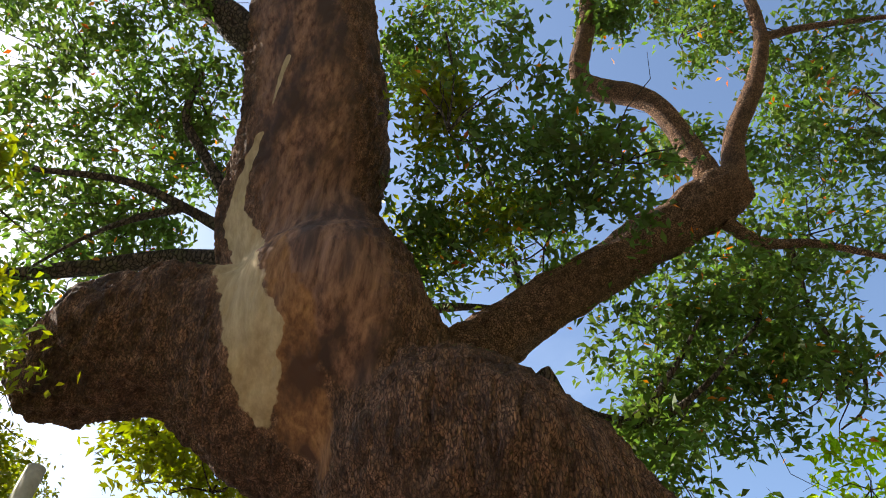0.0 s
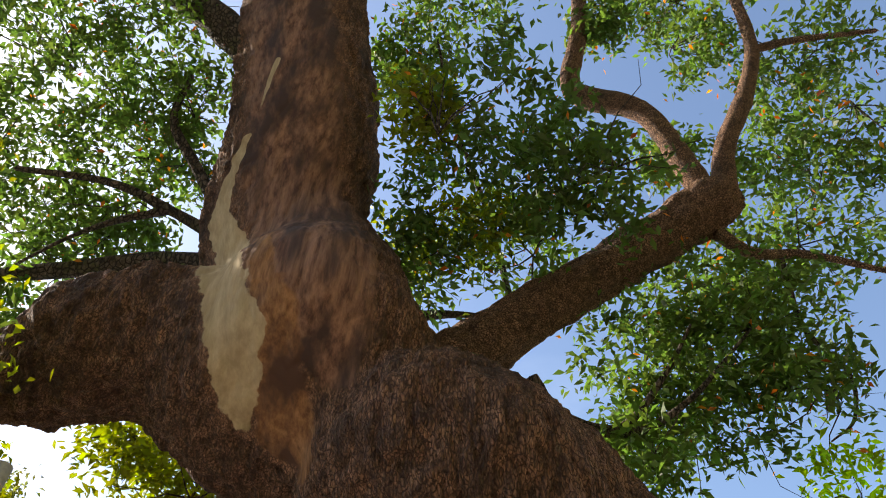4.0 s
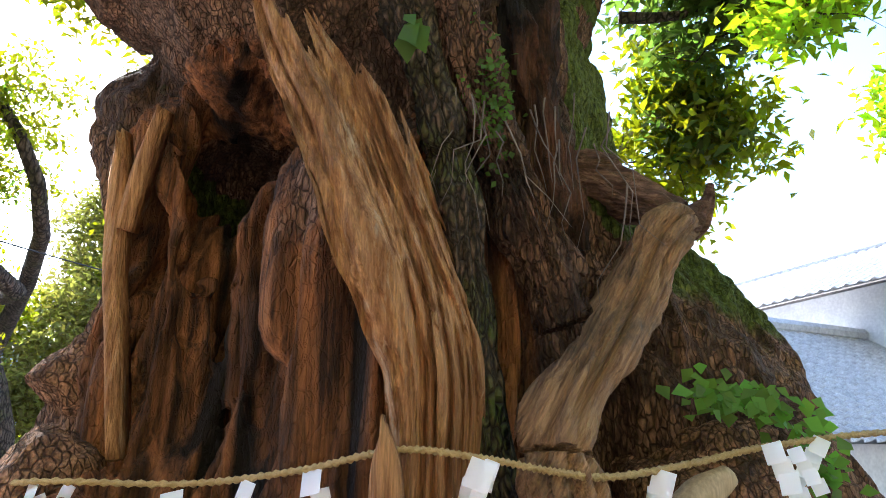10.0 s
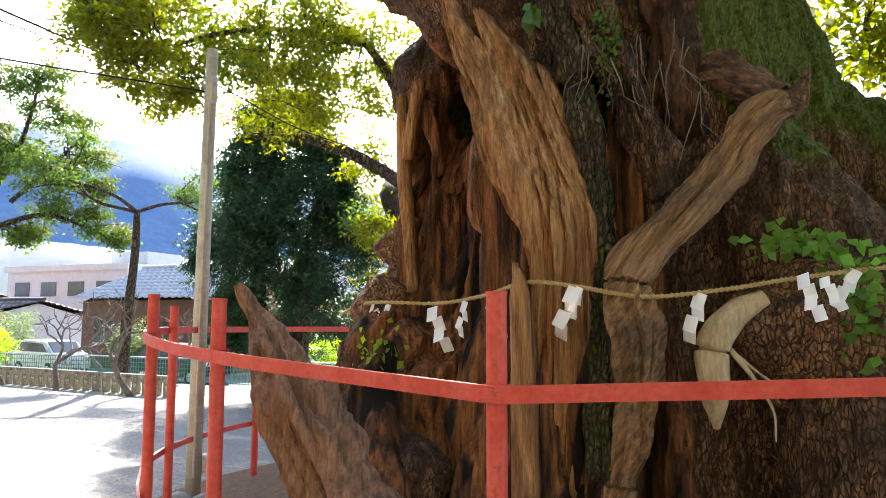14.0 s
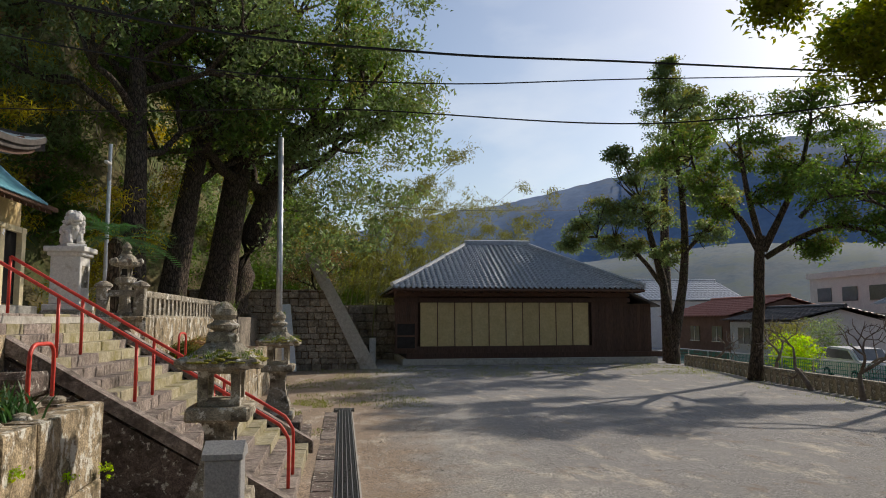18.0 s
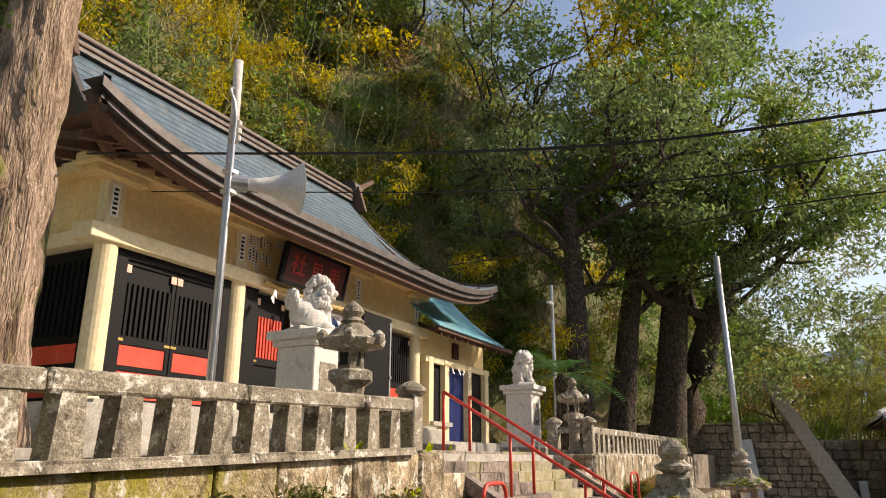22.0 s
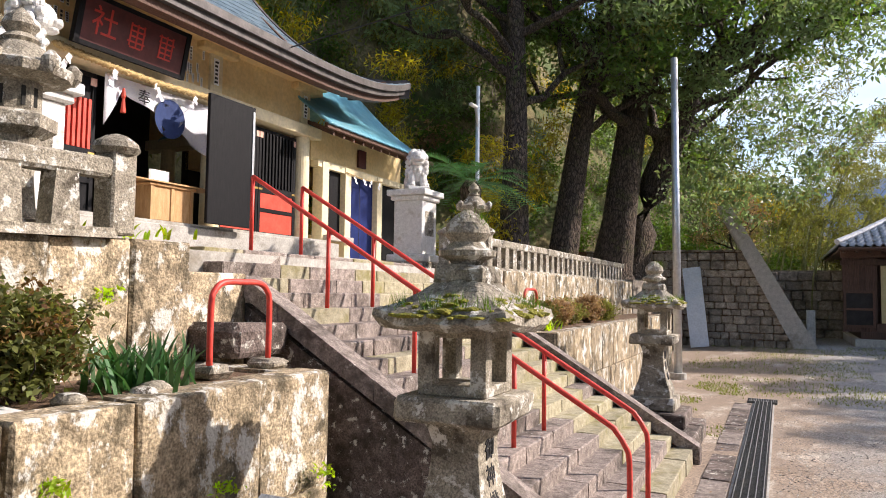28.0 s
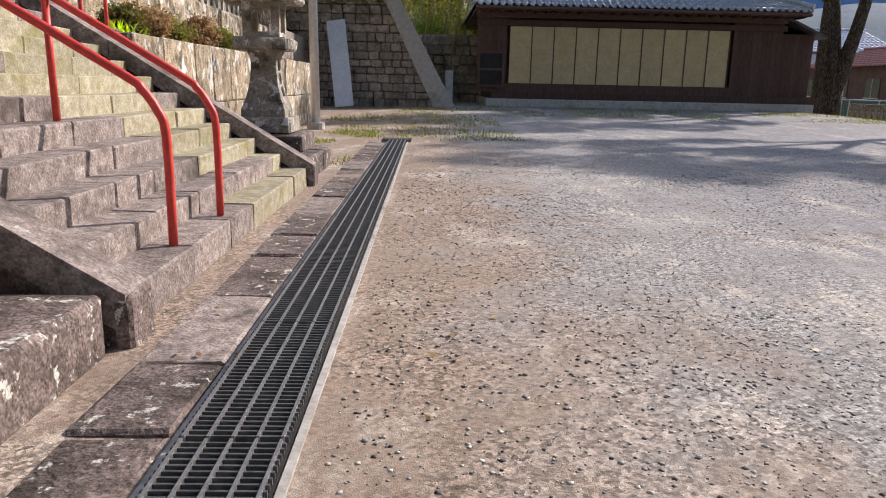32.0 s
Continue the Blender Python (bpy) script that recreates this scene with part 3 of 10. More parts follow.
    r = bmesh.ops.create_cube(bm, size=1.0, matrix=(m @ t) if m else t)
    if bevel:
        es = list({e for v in r["verts"] for e in v.link_edges})
        bmesh.ops.bevel(bm, geom=es, offset=bevel, segments=1, affect="EDGES")
    return bm


def B(*a, **k):
    return box(bmesh.new(), *a, **k)


def rough_box(x0, x1, y0, y1, z0, z1, bevel, seed, amount=0.012):
    """A hewn stone: a bevelled block with slightly uneven corners."""
    bm = B(x0, x1, y0, y1, z0, z1, bevel=bevel)
    rr = random.Random(seed)
    for v in bm.verts:
        v.co += Vector((rr.uniform(-1, 1), rr.uniform(-1, 1), rr.uniform(-1, 1))) * amount
    return bm


def cyl(bm, p0, p1, r0, r1=None, seg=10):
    p0, p1 = Vector(p0), Vector(p1)
    d = p1 - p0
    q = d.to_track_quat("Z", "Y").to_matrix().to_4x4()
    bmesh.ops.create_cone(bm, cap_ends=True, segments=seg, radius1=r0, radius2=r0 if r1 is None else r1, depth=d.length, matrix=Matrix.Translation((p0 + p1) / 2) @ q)
    return bm


def frames_along(pts):
    pts = [Vector(p) for p in pts]
    out = []
    up = Vector((0.13, 0.07, 1)).normalized()
    for i, p in enumerate(pts):
        d = (pts[min(i + 1, len(pts) - 1)] - pts[max(i - 1, 0)]).normalized()
        s = d.cross(up)
        if s.length < 0.2:
            s = d.cross(Vector((1, 0.2, 0)))
        s.normalize()
        out.append((p, s, s.cross(d).normalized()))
    return out


def smooth_path(pts, n=6):
    """Catmull-Rom through the points (each a tuple of any length)."""
    P = [np.array(p, float) for p in pts]
    P = [2 * P[0] - P[1]] + P + [2 * P[-1] - P[-2]]
    out = []
    for i in range(1, len(P) - 2):
        for k in range(n):
            t = k / n
            a, b, c, d = P[i - 1:i + 3]
            out.append(0.5 * (2 * b + (c - a) * t + (2 * a - 5 * b + 4 * c - d) * t * t + (3 * b - a - 3 * c + d) * t ** 3))
    out.append(P[-2])
    return out


def tube(bm, pts, r, seg=8, closed=False):
    """A pipe along points; r is one radius or one for each point."""
    rs = r if hasattr(r, "__len__") else [r] * len(pts)
    rings = []
    for (p, s, u), k in zip(frames_along(pts), rs):
        rings.append([bm.verts.new(p + (s * math.cos(a) + u * math.sin(a)) * k) for a in (2 * math.pi * j / seg for j in range(seg))])
    for a, b in zip(rings, rings[1:]):
        for j in range(seg):
            bm.faces.new((a[j], a[(j + 1) % seg], b[(j + 1) % seg], b[j]))
    if closed:
        a, b = rings[-1], rings[0]
        for j in range(seg):
            bm.faces.new((a[j], a[(j + 1) % seg], b[(j + 1) % seg], b[j]))
    else:
        bm.faces.new(rings[0][::-1])
        bm.faces.new(rings[-1])
    return bm


def lathe(bm, cx, cy, prof, seg=16, square=0.0, turn=0.0):
    """A turned solid from (radius, z) pairs; square 1 gives a square plan."""
    rings = []
    for r, z in prof:
        ring = []
        for j in range(seg):
            a = 2 * math.pi * j / seg + turn
            k = 1.0
            if square:
                k = 1 + square * (1 / max(abs(math.cos(a - turn)), abs(math.sin(a - turn))) - 1)
            ring.append(bm.verts.new((cx + r * k * math.cos(a), cy + r * k * math.sin(a), z)))
        rings.append(ring)
    for a, b in zip(rings, rings[1:]):
        for j in range(seg):
            bm.faces.new((a[j], a[(j + 1) % seg], b[(j + 1) % seg], b[j]))
    bm.faces.new(rings[0][::-1])
    bm.faces.new(rings[-1])
    return bm


def prism(bm, poly, axis, a, b):
    """A polygon of pairs pulled along an axis ('x': pairs are y, z; 'y': x, z; 'z': x, y)."""
    def at(p, k):
        return {"x": (k, p[0], p[1]), "y": (p[0], k, p[1]), "z": (p[0], p[1], k)}[axis]
    v0 = [bm.verts.new(at(p, a)) for p in poly]
    v1 = [bm.verts.new(at(p, b)) for p in poly]
    bm.faces.new(v0)
    bm.faces.new(v1[::-1])
    n = len(poly)
    for i in range(n):
        bm.faces.new((v0[i], v1[i], v1[(i + 1) % n], v0[(i + 1) % n]))
    bmesh.ops.recalc_face_normals(bm, faces=bm.faces)
    return bm


# value noise on arrays, for bark and ground
_perm = np.random.default_rng(3).random((64, 64, 64))


def vnoise(x, y, z):
    x, y, z = (np.asarray(a, float) for a in (x, y, z))
    xi, yi, zi = np.floor(x).astype(int), np.floor(y).astype(int), np.floor(z).astype(int)
    fx, fy, fz = x - xi, y - yi, z - zi
    fx, fy, fz = (f * f * (3 - 2 * f) for f in (fx, fy, fz))
    out = 0
    for dx in (0, 1):
        for dy in (0, 1):
            for dz in (0, 1):
                w = (fx if dx else 1 - fx) * (fy if dy else 1 - fy) * (fz if dz else 1 - fz)
                out = out + w * _perm[(xi + dx) % 64, (yi + dy) % 64, (zi + dz) % 64]
    return out * 2 - 1


def fnoise(x, y, z, octaves=4):
    s, a, t = 0, 1.0, 0
    for _ in range(octaves):
        s = s + a * vnoise(x, y, z)
        t += a
        a *= 0.5
        x, y, z = x * 2.03 + 7.1, y * 2.03 + 3.7, z * 2.03 + 1.3
    return s / t


def sstep(a, b, x):
    t = np.clip((np.asarray(x, float) - a) / (b - a), 0, 1)
    return t * t * (3 - 2 * t)


def ground_z(x, y):
    return 0.26 * sstep(22, 31, y) * sstep(18, 14, x) - 0.5 * sstep(17, 22, x)


def lean(ob, y1, k):
    """Lets a long wall or rail fall k per metre from y1 towards smaller y."""
    for c in ob.children_recursive:
        y0 = base_of(c.parent).y
        for v in c.data.vertices:
            v.co.z -= k * max(0.0, y1 - y0 - v.co.y)


def structure(ob, label=""):
    return tagged(ob, label, kind="structure")


# ---- ground ----
def ground():
    xs = np.unique(np.concatenate([np.linspace(-400, -30, 8), np.linspace(-30, 40, 71), np.linspace(40, 900, 12)]))
    ys = np.unique(np.concatenate([np.linspace(-400, -30, 8), np.linspace(-30, 60, 91), np.linspace(60, 900, 12)]))
    X, Y = np.meshgrid(xs, ys)
    Z = ground_z(X, Y) + 0.012 * fnoise(X * 0.6, Y * 0.6, X * 0 + 0.5, 3) * (Y < 60) - 0.03 * (X < -1.0)
    # uncut here: the drain's depth is a near-black sheet
    v = np.stack([X.ravel(), Y.ravel(), Z.ravel()], 1)
    n, k = len(ys), len(xs)
    i, j = np.meshgrid(np.arange(n - 1), np.arange(k - 1), indexing="ij")
    a = (i * k + j).ravel()
    return structure(raw("ground", v, np.stack([a, a + 1, a + k + 1, a + k], 1), M["gravel"], smooth=True), "pale gravel court with worn earth patches")


ground()

# loose stones and leaves strewn over the gravel
def scatter_stones(name, n, x0, x1, y0, y1, s0, s1, material, label, seed, bias=1.0, lift=0.0):
    r = np.random.default_rng(seed)
    x = r.uniform(x0, x1, n)
    y = y0 + (y1 - y0) * r.random(n) ** bias
    s = s0 + (s1 - s0) * r.random(n) ** 3
    base = np.array([(1, 0, 0), (0, 1, 0), (-1, 0, 0), (0, -1, 0), (0, 0, 0.42), (0, 0, -0.5)])
    f = np.array([(0, 1, 4), (1, 2, 4), (2, 3, 4), (3, 0, 4), (1, 0, 5), (2, 1, 5), (3, 2, 5), (0, 3, 5)])
    v = base[None] * s[:, None, None] * r.uniform(0.6, 1.25, (n, 6, 1))
    a = r.uniform(0, 6.28, n)
    c, q = np.cos(a)[:, None], np.sin(a)[:, None]
    vx, vy = v[..., 0] * c - v[..., 1] * q, v[..., 0] * q + v[..., 1] * c
    z = ground_z(x, y) + lift
    vv = np.stack([vx + x[:, None], vy + y[:, None], v[..., 2] + z[:, None] - s[:, None] * 0.04], -1).reshape(-1, 3)
    ff = (f[None] + np.arange(n)[:, None, None] * 6).reshape(-1, 3)
    return tagged(raw(name, vv, ff, material), label, "gravel", kind="stuff")


scatter_stones("gravel_stones", 24000, -0.15, 5.5, 4.4, 13.0, 0.004, 0.014, M["pebble"], "grey crushed stone strewn over the court", 11, 1.5)
scatter_stones("gravel_stones", 26000, -0.15, 14.0, 9.0, 28.0, 0.007, 0.022, M["pebble"], "grey crushed stone strewn over the court", 12, 1.2)

scatter_stones("gravel_stones", 9000, 0.9, 6.5, 5.0, 14.0, 0.004, 0.014, M["pebble"], "coarser crushed stone on the open court", 13, 1.3)


def flat_leaves(name, n, boxes, s0, s1, material, label, seed):
    r = np.random.default_rng(seed)
    V, F = [], []
    for i in range(n):
        x0, x1, y0, y1, z = boxes[i % len(boxes)]
        x, y, a, s = r.uniform(x0, x1), r.uniform(y0, y1), r.uniform(0, 6.28), r.uniform(s0, s1)
        d, e = np.array([math.cos(a), math.sin(a), r.uniform(-0.2, 0.3)]) * s, np.array([-math.sin(a), math.cos(a), r.uniform(0, 0.5)]) * s * 0.45
        o = np.array([x, y, z + 0.004 + s * 0.12])
        k = len(V)
        V += [o - d, o + e, o + d, o - e]
        F.append((k, k + 1, k + 2, k + 3))
    return tagged(raw(name, V, F, material), label, "fallen leaves", kind="stuff")


flat_leaves("fallen_leaves", 90, [(-0.25, 0.6, 5, 12, 0), (-0.9, -0.5, 5, 16, 0.02), (-0.2, 4, 6, 14, 0)], 0.012, 0.03, L["tan"], "dry curled leaves fallen on the court", 5)
flat_leaves("fallen_leaves", 110, [(-1.06, -0.93, 8.2, 11.4, -0.03)], 0.015, 0.035, L["tan"], "brown leaves caught in the gutter below the steps", 6)

# thin grass along the far edge of the court
def grass_field(name, n, spots, h0, h1, w, material, label, seed):
    r = np.random.default_rng(seed)
    sp = np.array([s[:4] for s in spots])
    wt = np.array([s[4] for s in spots], float)
    k = r.choice(len(spots), n, p=wt / wt.sum())
    x = sp[k, 0] + (sp[k, 1] - sp[k, 0]) * r.random(n)
    y = sp[k, 2] + (sp[k, 3] - sp[k, 2]) * r.random(n)
    keep = fnoise(x * 0.9, y * 0.9, x * 0, 3) > -0.25
    x, y = x[keep], y[keep]
    n = len(x)
    z = ground_z(x, y) + np.array([s[5] if len(s) > 5 else 0 for s in spots])[k[keep]]
    a = r.uniform(0, 6.28, n)
    h = r.uniform(h0, h1, n)
    lean = r.uniform(-0.6, 0.6, (n, 2)) * h[:, None]
    o = np.stack([x, y, z], 1)
    d = np.stack([np.cos(a) * w, np.sin(a) * w, 0 * a], 1)
    tip = o + np.stack([lean[:, 0], lean[:, 1], h], 1)
    V = np.stack([o - d, o + d, tip], 1).reshape(-1, 3)
    return tagged(raw(name, V, np.arange(n * 3).reshape(-1, 3), material), label, "grass", kind="stuff")


grass_field("grass", 16000, [(-2.6, 2.0, 17.5, 30, 5), (2, 15, 26, 31, 6), (-2.2, -0.9, 13.2, 20, 2), (13.5, 17, 14, 30, 2)], 0.02, 0.07, 0.012, leafmat("thin_grass", (0.17, 0.19, 0.04), 0.3), "thin yellow-green grass at the court's edges", 4)

# ---- drain and paving ----
def drain():
    pit = structure(thing("drain", (-0.41, 4, 0), "long dark drain channel with steel gratings", "drain"))
    bm = bmesh.new()
    box(bm, -0.60, -0.575, 1.5, 17.3, -0.2, 0.012)
    box(bm, -0.245, -0.22, 1.5, 17.3, -0.2, 0.012)
    part("kerb_edge", bm, M["concrete"], pit)
    # near-black sheet under the bars paints the channel's shade
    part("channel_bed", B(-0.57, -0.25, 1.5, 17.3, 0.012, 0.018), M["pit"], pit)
    # one grating, copied down the channel
    g = thing("drain_grating", (-0.41, 2.0, 0.02), "galvanised steel bar grating over the drain", "grating", "gratings over the drain")
    for k in range(5):
        x = -0.55 + k * 0.07
        part("bearing_bar", B(x - 0.0045, x + 0.0045, 2.0, 2.985, 0.022, 0.050), M["grate"], g)
    for k in range(33):
        y = 2.012 + k * 0.03
        part("cross_bar", B(-0.565, -0.255, y - 0.004, y + 0.004, 0.024, 0.044), M["grateb"], g)
    for k in range(1, 15):
        copy_thing(g, pose(-0.41, 2.0 + k, 0.02))
    e = thing("drain_grating", (-0.41, 17.2, 0.02), "steel grating across the head of the drain", "grating", "gratings over the drain")
    for k in range(16):
        x = -0.66 + k * 0.03
        part("cross_bar", B(x - 0.004, x + 0.004, 17.02, 17.38, 0.024, 0.046), M["grate"], e)
    for y in (17.0, 17.37):
        part("frame", B(-0.70, -0.17, y, y + 0.03, 0.0, 0.05), M["grateb"], e)


drain()


def paving():
    p = structure(thing("pavement", (-0.76, 8, 0), "row of worn dark paving stones beside the drain", "pavement"))
    part("bedding", B(-1.10, -0.60, 1.5, 17.0, -0.2, -0.055), M["soil"], p)
    y, k = 1.5, 0
    rr = random.Random(4)
    while y < 16.8:
        l = rr.uniform(0.42, 0.95)
        part("paving_stone", rough_box(-0.925, -0.612, y + 0.006, min(y + l, 16.9) - 0.006, -0.09, 0.010 + rr.uniform(-0.008, 0.008), 0.012, k, 0.005), M["darkstone"] if k % 4 else M["step"], p)
        y, k = y + l, k + 1


paving()

# ---- stairs ----
RISE, TREAD, FX, Z1 = 0.1425, 0.242, -1.085, 0.185


def stairs():
    st = structure(thing("stairs", (-3, 9.15, 0), "broad flight of worn stone steps", "stairs"))
    rr = random.Random(9)
    for i in range(17):
        x, z = FX - i * TREAD, Z1 + i * RISE
        y = 7.0
        cuts = []
        while y < 11.28:
            l = rr.uniform(0.5, 1.1)
            if 11.28 - y - l < 0.35:
                l = 11.28 - y
            cuts.append((y, min(y + l, 11.28)))
            y += l
        for c, (a, b) in enumerate(cuts):
            m = M["stepmoss"] if (b > 9.7 and rr.random() < 0.75) or (i > 8 and rr.random() < 0.3) else M["step"]
            part("step_stone", rough_box(x - TREAD - 0.06, x + rr.uniform(-0.006, 0.006), a + 0.003, b - 0.003, z - RISE - 0.05, z + rr.uniform(-0.003, 0.003), 0.010, i * 20 + c, 0.004), m, st)
    # fill below the steps
    bm = bmesh.new()
    prism(bm, [(FX - 0.2, -0.3), (FX - 0.2, 0.0), (FX - 17 * TREAD, 2.25), (-5.6, 2.25), (-5.6, -0.3)], "y", 7.02, 11.26)
    part("core", bm, M["darkstone"], st)


stairs()


def stringer(y0, y1, label):
    """Sloped side stone of the stairs, in lengths."""
    s = structure(thing("stair_stringer", (-3, (y0 + y1) / 2, 0), label, "stringer"))
    xs = [-1.02, -2.0, -2.95, -3.9, -4.3]
    for a, b in zip(xs, xs[1:]):
        bm = bmesh.new()
        za, zb = 0.22 + (-1.02 - a) * 0.60, 0.22 + (-1.02 - b) * 0.60
        prism(bm, [(a, za), (b + 0.006, zb), (b + 0.006, zb - 0.17), (a, za - 0.17)], "y", y0, y1)
        # sunlit top and shaded side are told apart by two stone colours
        part("coping_stone", bm, M["step"], s, "purplish lichened coping, its sunlit top put into a paler tone")
    bm = bmesh.new()
    prism(bm, [(-1.06, -0.1), (-1.06, 0.06), (-4.3, 1.95), (-4.3, -0.1)], "y", y0 + 0.03, y1 - 0.03)
    part("side_wall", bm, M["darkstone"], s, "dark side wall, shade kept in its stone colour")
    part("end_stone", B(-1.08, -1.0, y0, y1, -0.12, 0.21, bevel=0.015), M["darkstone"], s)


stringer(6.78, 7.0, "sloping stone edge of the stairs by the near lantern")
stringer(11.28, 11.5, "sloping stone edge of the stairs by the far lantern")

# red handrails
def handrail(y, label):
    h = thing("handrail", (-3, y, 0), label, "handrail", "handrails of the stone stairs")
    top = [(-5.05, y, 3.245)]
    low = (-1.40, y, 1.06)
    pts = [(-5.05, y, 3.245)] + [tuple(np.array((-5.05, y, 3.245)) * (1 - t) + np.array(low) * t) for t in (0.25, 0.5, 0.75, 1.0)]
    pts += [(-1.29, y, 0.98), (-1.215, y, 0.87), (-1.18, y, 0.74), (-1.18, y, 0.19)]
    part("rail", tube(bmesh.new(), smooth_path(pts, 3), 0.0235, 10), M["red"], h, smooth=True)
    for i in (16, 12, 8, 4):
        x = -1.18 - i * TREAD
        z0 = Z1 + i * RISE
        zt = 3.245 + (x + 5.05) / (-1.40 + 5.05) * (1.06 - 3.245)
        part("post", cyl(bmesh.new(), (x, y, z0 - 0.01), (x, y, zt), 0.0215, seg=10), M["red"], h, smooth=True)


handrail(7.77, "bright red tubular steel handrail on the stairs")
handrail(8.62, "bright red tubular steel handrail on the stairs")


def loop_rail(x, y0, y1, z, label):
    h = thing("hoop_rail", (x, (y0 + y1) / 2, z), label, "railing", "red hoops beside the stairs")
    pts = [(x, y0, z), (x, y0, z + 0.42), (x, y0 + 0.03, z + 0.53), (x, y0 + 0.12, z + 0.585), (x, (y0 + y1) / 2, z + 0.59), (x, y1 - 0.12, z + 0.585), (x, y1 - 0.03, z + 0.53), (x, y1, z + 0.42), (x, y1, z)]
    part("hoop", tube(bmesh.new(), smooth_path(pts, 4), 0.022, 10), M["red"], h, smooth=True)
    for y in (y0, y1):
        part("foot_stone", rough_box(x - 0.12, x + 0.12, y - 0.11, y + 0.11, z - 0.05, z + 0.03, 0.03, int(y * 9), 0.015), M["oldstone"], h)


loop_rail(-3.53, 5.62, 6.22, 1.53, "red steel hoop set in the planter beside the steps")
loop_rail(-3.53, 12.05, 12.65, 1.53, "red steel hoop set in the far planter")

# ---- terraces ----
def block_wall(name, x0, x1, ya, yb, z0, z1, courses, wmin, wmax, label, seed, material="wallstone"):
    """A wall of hewn blocks facing +x, each a part."""
    w = structure(thing(name, (x0, (ya + yb) / 2, z0), label, "wall"))
    part("core", B(x0, x1 - 0.05, ya + 0.02, yb - 0.02, z0 - 0.1, z1 - 0.03), M["soil"], w)
    rr = random.Random(seed)
    hs = [(z0 + (z1 - z0) * a, z0 + (z1 - z0) * b) for a, b in courses]
    for c, (a, b) in enumerate(hs):
        y, k = ya, 0
        while y < yb - 0.01:
            l = rr.uniform(wmin, wmax)
            if yb - y - l < wmin * 0.6:
                l = yb - y
            part("wall_stone", rough_box(x0 + 0.02, x1 + rr.uniform(-0.015, 0.015), y + 0.006, y + l - 0.006, a + 0.004, b - 0.004, 0.018, seed + c * 50 + k, 0.009), M[material], w)
            y, k = y + l, k + 1
    return w


block_wall("wall_terrace", -4.62, -4.18, -14.0, 3.3, 1.45, 2.43, [(0, 1.0)], 0.55, 1.05, "upper terrace wall of mossy stone blocks", 21, "wallmoss")
lean(bpy.data.objects["wall_terrace"], 6.08, 0.03)
block_wall("wall_terrace_end", -4.62, -4.18, 3.3, 6.08, 1.45, 2.43, [(0, 1.0)], 0.55, 1.05, "upper terrace wall of large lichened stone blocks", 22)
lean(bpy.data.objects["wall_terrace_end"], 6.08, 0.03)
block_wall("wall_planter", -3.32, -3.02, -14.0, 6.28, -0.1, 1.50, [(0, 0.5), (0.5, 1.0)], 0.6, 1.1, "lower planter wall of stained stone blocks", 31)
block_wall("wall_terrace_far", -4.62, -4.18, 12.2, 24.0, 1.45, 2.43, [(0, 1.0)], 0.55, 1.05, "far terrace wall of stained stone blocks", 41)
block_wall("wall_planter_far", -3.32, -3.02, 12.05, 24.0, -0.1, 1.50, [(0, 0.5), (0.5, 1.0)], 0.7, 1.2, "far planter wall of mossy stone blocks", 51)


def returns():
    """End faces of the terraces along the stairs."""
    w = structure(thing("wall_stair_side", (-4, 6.2, 0), "stone faces of the terraces beside the stairs", "wall"))
    part("side_stone", rough_box(-4.25, -3.04, 6.02, 6.30, -0.1, 1.495, 0.02, 3), M["wallstone"], w)
    part("side_stone", rough_box(-5.6, -4.22, 5.86, 6.12, 1.3, 2.435, 0.02, 4), M["wallstone"], w)
    part("side_stone", rough_box(-6.0, -4.25, 6.1, 6.8, 1.2, 2.2, 0.02, 5), M["wallstone"], w)
    part("side_stone", rough_box(-4.25, -3.04, 12.03, 12.30, -0.1, 1.495, 0.02, 6), M["wallstone"], w)
    part("side_stone", rough_box(-5.6, -4.22, 12.18, 12.44, 1.3, 2.435, 0.02, 7), M["wallstone"], w)
    part("side_stone", rough_box(-6.0, -4.25, 11.5, 12.2, 1.2, 2.2, 0.02, 8), M["wallstone"], w)
    part("ledge_stone", rough_box(-4.4, -3.75, 6.15, 6.75, 1.55, 1.80, 0.04, 9, 0.02), M["darkstone"], w)
    part("ledge_stone", rough_box(-4.4, -3.75, 11.55, 12.1, 1.55, 1.80, 0.04, 10, 0.02), M["darkstone"], w)
    bm = bmesh.new()
    for ya, yb in ((-14, 6.03), (12.3, 24)):
        box(bm, -4.25, -3.1, ya, yb, 1.30, 1.47)
    part("planter_soil", bm, M["soil"], w, "brown soil of the planters")


returns()
structure(part("terrace", B(-40, -4.95, -14, 40, 1.9, 2.425), M["concrete"]), "pale paved terrace in front of the shrine")
structure(part("terrace_edge", B(-4.96, -4.55, -14, 6.1, 1.9, 2.25), M["soil"]), "earth behind the terrace wall")
structure(part("terrace_edge", B(-4.96, -4.55, 12.2, 24, 1.9, 2.42), M["soil"]), "earth behind the far terrace wall")

# ---- shrine ----
FXS = -8.75
COLS = (5.0, 7.5, 11.0, 13.5)


def lettering(name, text, size, m, material, parent=None, label="", depth=0.004):
    """Raised characters from the built-in font, lying in the x-y plane of m."""
    c = bpy.data.curves.new(name, "FONT")
    c.body, c.size, c.extrude, c.align_x, c.align_y = text, size, depth, "CENTER", "CENTER"
    o = bpy.data.objects.new(name, c)
    scene.collection.objects.link(o)
    bpy.context.view_layer.update()
    me = bpy.data.meshes.new_from_object(o.evaluated_get(bpy.context.evaluated_depsgraph_get()))
    bpy.data.objects.remove(o)
    me.materials.clear()
    me.transform(m)
    me.name = name
    return put_mesh(name, me, material, parent, label)


